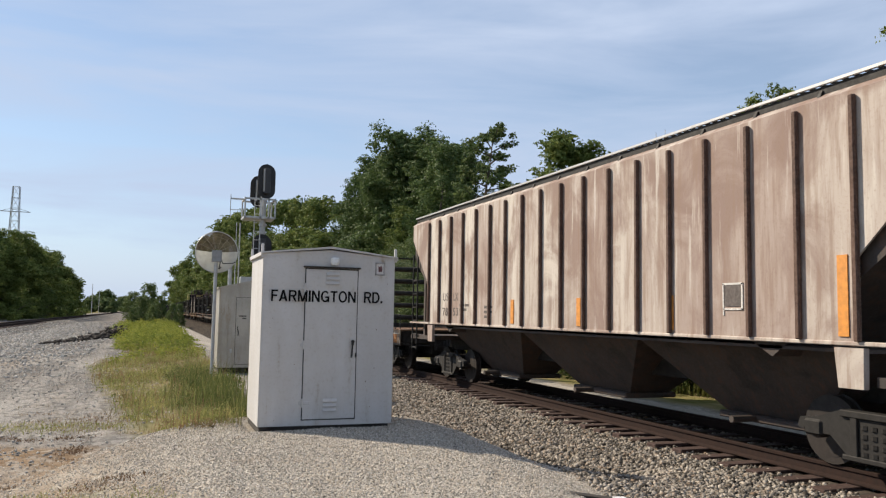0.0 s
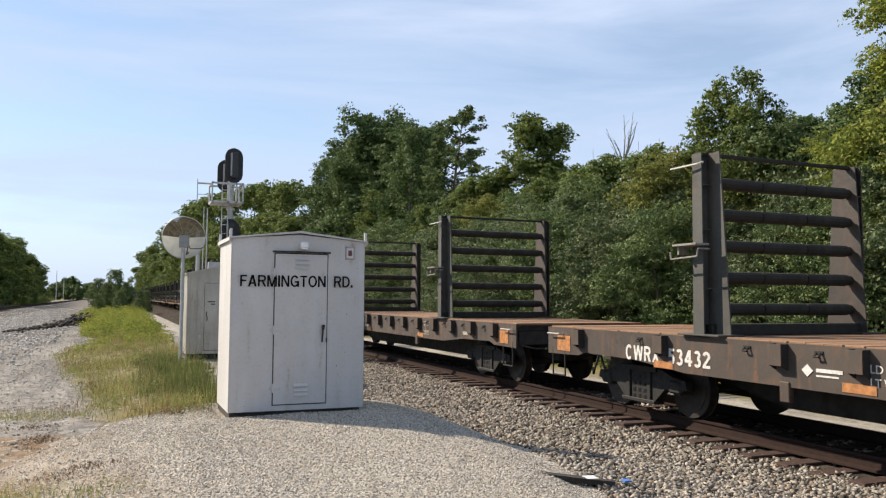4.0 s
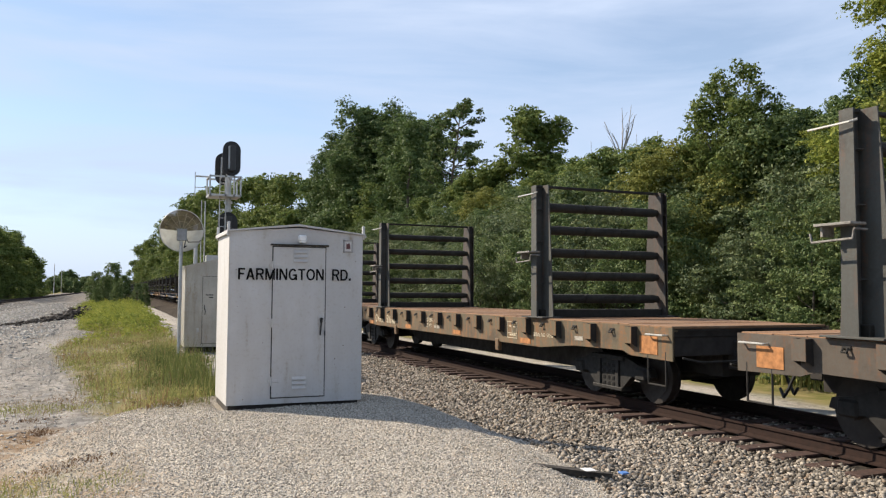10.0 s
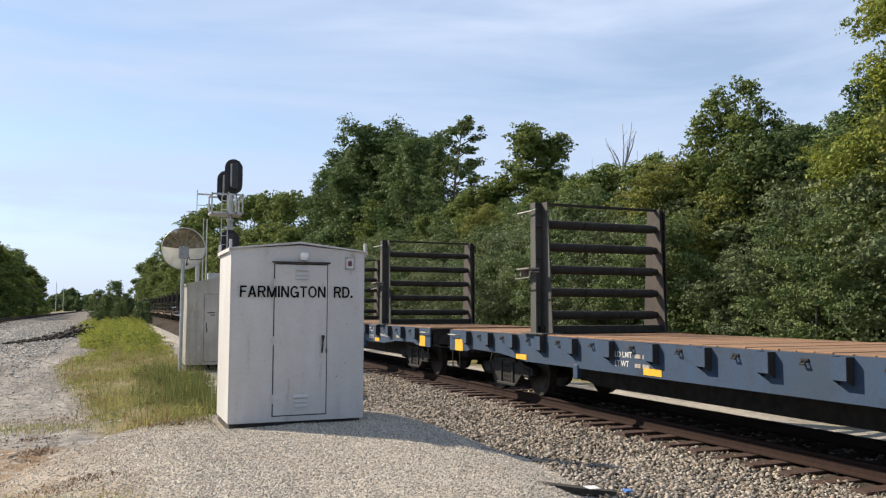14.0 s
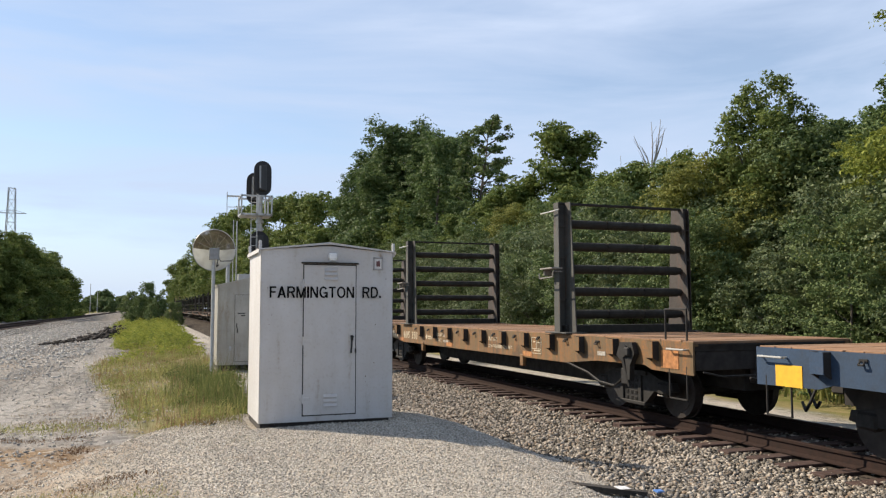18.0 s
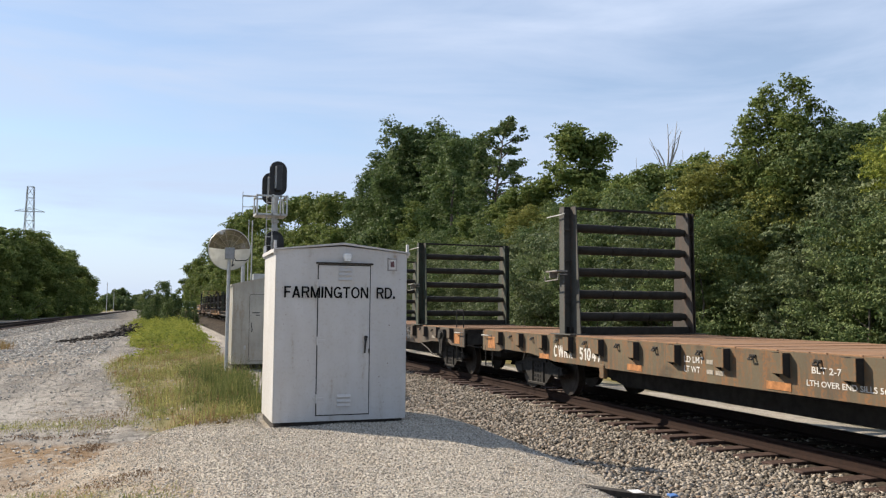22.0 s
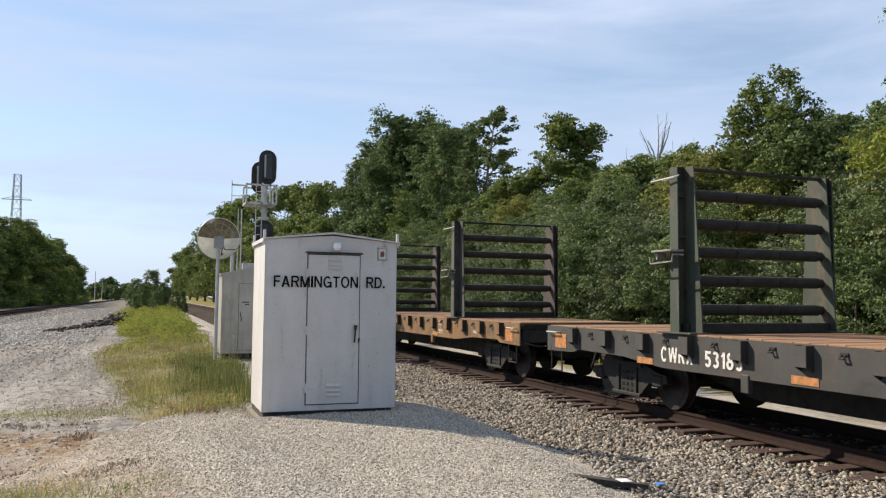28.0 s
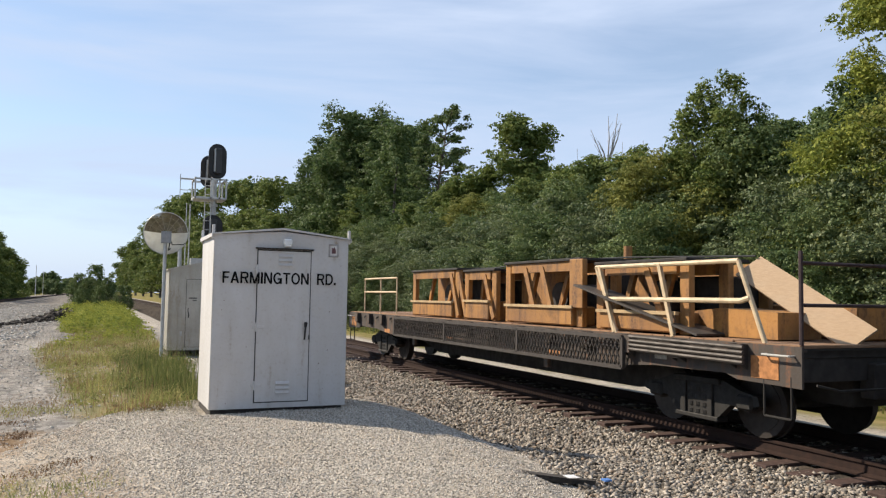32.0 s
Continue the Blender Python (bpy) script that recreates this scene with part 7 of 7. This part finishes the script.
def platform_car():
    car = flatcar(6, "ochre", "CWRX", "603 777", "BLT 10-73", False, False, M_WHITE, M_ORANGE_W,
                  "ochre-rust flat car with high operator platforms on steel frames", "platform_car")
    for c in (4.0 - HALF, 13.12 - HALF):
        fr = new("platform_frame")
        fr.parent, fr.matrix_basis = car, pose(0, c, 0)
        for s in (-1, 1):
            bm = prism(bmesh.new(), [(-1.30, 1.42), (1.30, 1.42), (1.22, 1.95), (.46, 3.8), (-.46, 3.8), (-1.22, 1.95)], "x", s * 1.52, s * 1.47)
            part("side_plate", bm, M_PLATE, fr, "tapered grey steel side plate")
        for z in BAR_Z:
            shared("roller_bar", cached("roller_bar/wide", lambda: box(rod(bmesh.new(), (-1.47, 0, 0), (1.47, 0, 0), .1, 10), -1.4, 1.4, -.5, .5, -.06, .06), M_BAR), fr, pose(0, 0, z))
        part("base_flange", box(bmesh.new(), -1.62, 1.62, -1.36, 1.36, 1.30, 1.42, .01), M_PLATE, fr)
        for z in (1.78, 2.12, 3.02, 3.32):
            part("rung", tube(bmesh.new(), [(-1.53, .38, z + .05), (-1.62, .38, z), (-1.62, -.36, z), (-1.53, -.36, z + .06)], .016, 6), M_GALV, fr, "white rung")
            part("tread_plate", box(bmesh.new(), -1.535, -1.51, -.36, .24, z - .16, z - .02, .01), M_PLATE, fr)
        part("step", box(bmesh.new(), -1.72, -1.50, -.34, .86, 2.62, 2.66, .005), M_GALV, fr, "white-edged step plate")
        part("step_box", box(bmesh.new(), -1.60, -1.50, -.3, .7, 2.36, 2.62, .01), M_PLATE, fr)
        for body, y, z, w in (("1310 Ft lbs", -.42, 2.22, .82), ("LE", -.46, 1.98, .24), ("2", -.86, 1.74, .10)):
            me = letters(body, .22, M_CHALK, w, bold=0.0)
            shared("chalk_writing", me, fr, Matrix(((0, 0, -1, -1.524), (-1, 0, 0, y), (0, 1, 0, z), (0, 0, 0, 1))), "white chalk writing")
        bm = bmesh.new()
        prism(bm, [(-.80, 1.86), (-1.12, 1.90), (-1.10, 1.99), (-.78, 1.96)], "x", -1.523, -1.52)
        part("paint_daub", bm, plain("red_marker_paint", (0.30, 0.08, 0.05), .8, 0, .4, 20), fr, "faded red paint daub")
        part("platform", box(bmesh.new(), -1.62, 1.62, -1.24, 1.24, 3.80, 3.90, .01), M_PURPLE, fr, "rust-red platform floor")
        for s in (-1, 1):
            for d in (-1.05, 1.05):
                part("bracket", beam(bmesh.new(), (s * 1.5, d * .45, 3.35), (s * 1.5, d, 3.82), .09, .05, (1, 0, 0)), M_PURPLE, fr)
    y0, y1 = 4.0 - HALF, 13.12 - HALF
    part("walkway", box(bmesh.new(), -.60, .60, y0 + 1.24, y1 - 1.24, 3.72, 3.82), M_PURPLE, car, "rust-red steel walkway between the platforms")
    railing(car, [(-.58, y0 + 1.2), (-1.58, y0 + 1.2), (-1.58, y0 - 1.2), (1.58, y0 - 1.2), (1.58, y0 + 1.2), (.58, y0 + 1.2)], 3.90, (.45, 1.15), .85, M_PURPLE)
    railing(car, [(-.58, y1 - 1.2), (-1.58, y1 - 1.2), (-1.58, y1 + 1.2), (1.58, y1 + 1.2), (1.58, y1 - 1.2), (.58, y1 - 1.2)], 3.90, (.45, 1.15), .85, M_PURPLE)
    for x in (-.58, .58):
        railing(car, [(x, y0 + 1.25), (x, y1 - 1.25)], 3.82, (.42, .80, 1.15), .95, M_PURPLE)
    for s in (-1, 1):
        bm = box(bmesh.new(), s * 1.42 - .06, s * 1.42 + .06, -.06, .06, 1.26, 4.0)
        prism(bm, [(-.30, 1.27), (.30, 1.27), (.07, 1.6), (-.07, 1.6)], "x", s * 1.44, s * 1.40)
        p = part("support_post", bm, M_PURPLE, car)
        p.matrix_basis = pose(0, 8.6 - HALF, 0)
        part("support_arm", beam(bmesh.new(), (s * 1.42, 8.6 - HALF, 3.68), (0, 8.6 - HALF, 3.68), .12, .12), M_PURPLE, car)
    add_seat(car, -.50, y0 - .35, 3.9, 0)
    add_seat(car, -.95, y0 + .90, 3.9, 0)
    add_seat(car, -.5, y1 - .3, 3.9, 0)
    for x0, x1 in ((-.05, .55), (.70, 1.45)):
        part("locker", box(bmesh.new(), x0, x1, y0 - 1.1, y0 - .35, 3.9, 4.45, .02), M_LOCKER, car, "faded mauve steel locker")
    for u0 in (4.0, 13.12):
        part("sill_ladder", tube(bmesh.new(), [(-1.56, u0 - HALF + .3, 1.1), (-1.56, u0 - HALF + .3, .35), (-1.56, u0 - HALF - .1, .35), (-1.56, u0 - HALF - .1, 1.1)], .016, 6), M_GALV, car)
        part("sill_ladder_step", tube(bmesh.new(), [(-1.50, u0 - HALF + .45, 1.12), (-1.60, u0 - HALF + .45, 1.12), (-1.60, u0 - HALF - .25, 1.12), (-1.50, u0 - HALF - .25, 1.12)], .016, 6), M_GALV, car)
    return car


def add_cage(car, u0, u1):
    """A closed rack of pipes with a railed platform on top."""
    cg = new("pipe_cage")
    cg.parent = car
    y0, y1 = u0 - HALF, u1 - HALF
    L = y1 - y0
    for s in (-1, 1):
        for j in range(6):
            y = y0 + .05 + (L - .1) * j / 5
            part("upright", box(bmesh.new(), s * 1.5 - .05, s * 1.5 + .03, y - .06, y + .06, 1.42, 3.45, .006), M_CAGE, cg)
        for z in (1.98, 2.50, 2.92, 3.36):
            part("side_rail", box(bmesh.new(), s * 1.47 - .03, s * 1.47 + .03, y0, y1, z, z + .14, .005), M_CAGE, cg)
    for y in (y0 + .12, y0 + L * .36, y0 + L * .64, y1 - .12):
        for z in (3.2, 2.78, 2.36, 1.94, 1.56):
            shared("roller_bar", cached("roller_bar/cage", lambda: rod(bmesh.new(), (-1.45, 0, 0), (1.45, 0, 0), .095, 10), M_BAR), cg, pose(0, y, z))
    part("top_deck", box(bmesh.new(), -1.58, 1.58, y0 - .05, y1 + .05, 3.52, 3.68, .01), M_CAGE, cg)
    part("base_flange", box(bmesh.new(), -1.66, -1.30, y0 - .05, y0 + L * .58, 1.40, 1.43, .004), M_STEPS, cg)
    part("base_flange", box(bmesh.new(), -1.66, -1.30, y0 + L * .70, y1 + .1, 1.40, 1.43, .004), M_STEPS, cg)
    part("base_beam", box(bmesh.new(), -1.5, 1.5, y0, y1, 1.26, 1.40, .01), M_CAGE, cg)
    for a, b in ((y0 - .05, y0 + L * .60), (y0 + L * .72, y1 + .12)):
        part("step", box(bmesh.new(), -1.80, -1.52, a, b, 2.38, 2.42, .005), M_GALV, cg, "worn pale step plate")
        part("step_bracket", tube(bmesh.new(), [(-1.80, a + .05, 2.38), (-1.78, a + .1, 2.26), (-1.78, b - .1, 2.26), (-1.80, b - .05, 2.38)], .015, 6), M_GALV, cg)
    for z in np.arange(1.7, 3.5, .32):
        part("rung", tube(bmesh.new(), [(-1.56, y0 + L * .60, z), (-1.62, y0 + L * .62, z), (-1.62, y0 + L * .78, z), (-1.56, y0 + L * .80, z)], .013, 6), M_STEPS, cg)
    railing(car, [(-1.54, y1 - .5), (-1.54, y1), (1.54, y1), (1.54, y0), (-1.54, y0), (-1.54, y1 - .95)], 3.68, (.56, 1.12), 1.15, M_YELLOW, .05)
    add_seat(car, .85, y0 + .75, 3.68, 180)
    add_seat(car, -.5, y1 - .55, 3.68, 0)
    return cg


def bulkhead_leaf(half):
    """One leaf of a bulkhead in its own space, hinged at y = 0: half wide, X-braced on one face."""
    bm = box(bmesh.new(), 0, half, -.02, .02, 0, 3.22)
    for a, b in ((0, .12), (half - .1, half)):
        box(bm, a, b, -.09, .02, 0, 3.24)
    for z in (0, 3.12):
        box(bm, 0, half, -.09, .02, z, z + .12)
    beam(bm, (.1, -.06, .1), (half - .1, -.06, 3.1), .07, .09, (0, 1, 0))
    beam(bm, (half - .1, -.06, .1), (.1, -.06, 3.1), .07, .09, (0, 1, 0))
    return bm


def bulkhead_car(i, rear):
    """A flat car with a bulkhead, a pipe cage and one rack; rear tells at which end the bulkhead stands."""
    label = ("grey-brown" if not rear else "maroon-brown") + " flat car with a black bulkhead, pipe cage and rail rack"
    car = flatcar(i, "grey" if not rear else "maroon", "CWRX" if not rear else "", "10 4" if not rear else "", "", rear, False, M_CREAM if not rear else M_WHITE, M_ORANGE_W, label, "bulkhead_car")
    f = -1 if not rear else 1
    ub = 1.85 if not rear else 15.6
    post = box(bmesh.new(), -.11, .11, -.13, .13, 1.27, 4.62, .01)
    post = mesh_from("bulkhead_post", post, M_BULK)
    brace_hi = mesh_from("brace", beam(bmesh.new(), (0, 0, 3.2), (0, 2.0, 1.3), .17 if not rear else .10, .17 if not rear else .10, (1, 0, 0)), M_BRACE)
    brace_lo = mesh_from("brace", beam(bmesh.new(), (0, 0, 2.45), (0, 1.05, 1.3), .17 if not rear else .10, .17 if not rear else .10, (1, 0, 0)), M_BRACE)
    for s in (-1, 1):
        shared("bulkhead_post", post, car, pose(s * 1.44, ub - HALF, 0), "dark blue-black bulkhead post")
        for me in (brace_hi, brace_lo):
            shared("brace", me, car, pose(s * 1.44, ub - HALF - f * .12, 0, 0, 0, 0 if f < 0 else 180))
        part("brace_shoe", box(bmesh.new(), s * 1.5 - .12, s * 1.5 + .12, -1.15, 1.15, 1.27, 1.33, .005), M_CAGE, car).matrix_basis = pose(0, ub - HALF - f * 1.0, 0)
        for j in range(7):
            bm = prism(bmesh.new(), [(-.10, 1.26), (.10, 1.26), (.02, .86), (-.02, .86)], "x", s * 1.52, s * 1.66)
            # Gussets take the same dark steel as the pocket cheeks.
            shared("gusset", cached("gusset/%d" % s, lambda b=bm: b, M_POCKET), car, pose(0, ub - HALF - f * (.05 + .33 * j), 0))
    leaf = mesh_from("bulkhead_leaf", bulkhead_leaf(1.46 if not rear else 1.32), M_BULK)
    if not rear:
        shared("bulkhead_leaf", leaf, car, pose(-1.46, ub - HALF - .1, 1.38), "black steel bulkhead leaf")
        shared("bulkhead_leaf", leaf, car, pose(1.46, ub - HALF - .1, 1.38) @ Matrix.Diagonal((-1, 1, 1, 1)), "black steel bulkhead leaf")
        add_cage(car, 8.35, 10.85)
        add_rack(car, 15.55 - HALF, M_RACK)
        part("stowed_beam", box(bmesh.new(), -1.0, 1.2, -1.2, 1.2, 1.27, 1.42, .02), M_CAGE, car).matrix_basis = pose(0, 3.0 - HALF, 0)
    else:
        for s in (-1, 1):
            shared("bulkhead_leaf", leaf, car, pose(s * 1.46, ub - HALF + .14, 1.42, 0, 0, 90) @ Matrix.Diagonal((1, -1 if s < 0 else 1, 1, 1)), "black steel bulkhead leaf swung open")
        add_cage(car, 5.7, 8.2)
        add_rack(car, 1.48 - HALF, M_RACK)
        text_on_side(car, "CWRX", 13.5 - HALF, .90, .20, .8, M_WHITE, "stencilled reporting mark")
        bm = prism(bmesh.new(), [(-1.65, 1.27), (1.6, 1.27), (1.55, 1.44), (1.2, 1.48), (-1.2, 1.46), (-1.6, 1.40)], "x", -1.34, 1.2)
        part("stowed_beam", bm, M_PAINT["maroon"], car, "rusty stowed steel box beam").matrix_basis = pose(0, 11.1 - HALF, 0)
    return car


def machine_car():
    car = flatcar(27, "brown", "", "", "", False, False, M_WHITE, M_ORANGE_W, "dark work flat car loaded with orange rail-threading machinery", "machine_car", False, False)
    def at(u):
        return u - HALF
    # expanded metal skirt: crossing strands
    bm = bmesh.new()
    y0, y1, z0, z1 = at(3.15), at(12.8), .76, 1.2
    n = 96
    for j in range(n):
        a = y0 + (y1 - y0) * j / n
        d = (z1 - z0) * .55
        for k in range(2):
            zz = z0 + k * (z1 - z0) / 2
            beam(bm, (-1.64, a, zz), (-1.64, a + d * .5, zz + (z1 - z0) / 2), .012, .02, (1, 0, 0))
            beam(bm, (-1.64, a + d * .5, zz), (-1.64, a, zz + (z1 - z0) / 2), .012, .02, (1, 0, 0))
    tagged(part("mesh_skirt", bm, M_EXP, car, "rusty expanded metal mesh skirt"), kind="stuff")
    bm = bmesh.new()
    for z in (z0, z1):
        box(bm, -1.66, -1.60, y0, y1, z - .03, z + .03)
    for u in (3.15, 6.3, 9.6, 12.8):
        box(bm, -1.66, -1.60, at(u) - .03, at(u) + .03, z0, z1)
    part("skirt_frame", bm, M_EXP, car)
    for k in range(4):
        part("stowed_pipe", rod(bmesh.new(), (-1.62, at(.8), 1.02 + k * .06), (-1.62, at(3.0), 1.04 + k * .06), .026, 8), M_EXP, car)
    # portal frames of the machine
    def portal(u0, u1, z0, z1, lean, shelf, name):
        root = new(name)
        root.parent = car
        for x in (-1.25, -.55, .2):
            for u, w in ((u0, .20), (u1, .20)):
                bm = bmesh.new()
                box(bm, x - .05, x + .05, at(u) - w / 2, at(u) + w / 2, z0, z1, .01)
                part("upright", bm, M_MACH, root)
            part("header", beam(bmesh.new(), (x, at(u0) + .15, z1 - .08), (x, at(u1) - .15, z1 - .08), .12, .18, (0, 0, 1)), M_MACH, root)
        part("shelf", box(bmesh.new(), -1.38, -.9, at(u0) + .1, at(u1) - .1, z0 + .02, z0 + shelf, .02), M_MACH, root)
        part("shelf_lip", box(bmesh.new(), -1.42, -1.36, at(u0) + .05, at(u1) - .05, z0 + shelf - .03, z0 + shelf + .02), M_MACH_P, root)
        part("roof", box(bmesh.new(), -1.35, -.2, at(u0) - .1, at(u1) + .1, z1, z1 + .05, .01), M_UNDER, root)
        # Plain dark box fills the open inside of the portal.
        part("machine_core", box(bmesh.new(), -.50, .95, at(u0) + .12, at(u1) - .12, z0, z0 + (z1 - z0) * .82, .03), M_UNDER, root, "dark box inside the portal")
        part("back_plate", box(bmesh.new(), -.62, -.56, at(u0) + .5 * (u1 - u0), at(u1) - .1, z0 + .1, z1 - .1, .01), M_MACH, root)
        for d in (.25, .7):
            part("strut", beam(bmesh.new(), (-1.05, at(u0 + (u1 - u0) * d), z1 - .06), (-1.0, at(u0 + (u1 - u0) * (d + .16)), z0 + shelf), .10, .07, (1, 0, 0)), M_MACH, root)
        for d in lean:
            part("lean_bar", beam(bmesh.new(), (-1.3, at(d), z1 - .1), (-1.34, at(d - .5), z0 + .05), .13, .06, (1, 0, 0)), M_MACH, root)
        part("guide_roller", rod(bmesh.new(), (-.9, at((u0 + u1) / 2), z0 + .5), (.1, at((u0 + u1) / 2), z0 + .5), .28, 14), M_UNDER, root)
        return root
    portal(9.7, 12.3, 1.28, 2.36, (10.0, 9.6), .36, "guide_portal")
    portal(7.9, 9.2, 1.28, 2.30, (8.3,), .40, "guide_portal")
    portal(4.8, 7.3, 1.28, 2.40, (6.6, 6.0), .34, "guide_portal")
    portal(2.2, 4.2, 1.28, 2.30, (3.0,), .30, "guide_portal")
    part("end_panel", box(bmesh.new(), -1.40, -1.30, at(4.95), at(4.55), 1.6, 2.42, .01), M_MACH, car)
    bm = bmesh.new()
    prism(bm, [(at(3.5), 1.28), (at(.9), 1.28), (at(.9), 1.62), (at(1.9), 1.66), (at(3.5), 1.5)], "x", -.95, -.2)
    part("machine_box", bm, M_MACH, car, "orange steel machine housing")
    bm = box(bmesh.new(), .1, 1.1, at(.6), at(2.0), 1.28, 1.72, .02)
    part("machine_box", bm, M_MACH, car, "orange steel machine housing")
    bm = bmesh.new()
    beam(bm, (-1.30, at(4.6), 1.98), (-1.2, at(1.8), 1.30), .5, .03)
    part("tilted_tray", bm, M_EXP, car)
    pipe = tube(bmesh.new(), [(-1.44, at(3.55), 1.24), (-1.44, at(4.1), 2.26), (-1.44, at(1.05), 2.26), (-1.44, at(.62), 1.24)], .032, 8)
    part("pipe_rail", pipe, M_PIPE, car, "bent cream pipe guard rail")
    part("pipe_rail", tube(bmesh.new(), [(-1.45, at(3.85), 1.76), (-1.45, at(1.0), 1.76), (-1.45, at(.85), 1.8)], .036, 8), M_PIPE, car)
    for a, b in ((2.55, 2.25), (4.0, 3.6)):
        part("pipe_stay", beam(bmesh.new(), (-1.45, at(a), 2.26), (-1.45, at(b), 1.26), .06, .05, (1, 0, 0)), M_PIPE, car)
    bm = bmesh.new()
    beam(bm, (-.28, at(2.05), 2.26), (-.43, at(.12), 1.31), .44, .03, (-.8, 0, 1))
    part("ramp_board", bm, M_PLY, car, "pale plywood board leaning on the machine")
    bm = bmesh.new()
    for x in (-1.44, 1.44):
        rod(bm, (x, at(.1), .8), (x, at(.1), 2.34), .025, 8)
    for z in (2.2, 1.72):
        rod(bm, (-1.44, at(.1), z), (1.44, at(.1), z), .022, 8)
    part("end_rail", bm, M_PURPLE, car)
    part("end_rail_pipe", rod(bmesh.new(), (.3, at(.1), 1.72), (1.44, at(.1), 1.72), .035, 8), M_PIPE, car)
    bm = bmesh.new()
    for z in (2.24, 1.86):
        rod(bm, (-1.40, at(13.3), z), (-1.40, at(16.0), z), .025, 8)
    for u in (13.3, 14.6, 16.0):
        rod(bm, (-1.40, at(u), 1.26), (-1.40, at(u), 2.26), .022, 8)
    part("side_rail", bm, M_PIPE, car)
    part("exhaust_stub", rod(bmesh.new(), (.3, at(5.6), 2.3), (.3, at(5.6), 2.75), .08, 12), M_MACH, car)
    part("cable_run", tube(bmesh.new(), [(-.6, at(12.2), 2.46), (-.5, at(9.5), 2.42), (-.55, at(7.2), 2.50), (-.4, at(4.7), 2.48), (-.2, at(2.0), 2.40)], .015, 5), M_HOSE, car)
    return car


platform_car()
bulkhead_car(7, False)
bulkhead_car(26, True)
machine_car()


# ---------------------------------------------------------------- movement
def travelled(t):
    """Metres that the train has gone by t seconds."""
    return 16.19 * t - 0.0042 * t * t


def motions():
    times = [0.0, 4.0, 8.0, 12.0, 16.0, 20.0, 24.0, 28.0, 32.0]
    middle = {}
    for car, s in CARS:
        walk(car, [(t, pose(TRACK_X, s - travelled(t), 0)) for t in times])
        middle[car] = s
    # the wheels roll while their car is within sight of the crossing
    for w, d in WHEELS:
        s = middle[w.parent.parent]
        shown = [n / 30 for n in range(961) if 0.0 < s - travelled(n / 30) < 34.0]
        if not shown:
            continue
        stops = sorted({0.0, *shown, 32.0})
        first, last = travelled(shown[0]), travelled(shown[-1])
        rows = []
        for t in stops:
            roll = math.degrees((min(max(travelled(t), first), last) - first) / 0.42)
            rows.append((t, pose(0, d, 0.42, roll)))
        walk(w, rows)


motions()
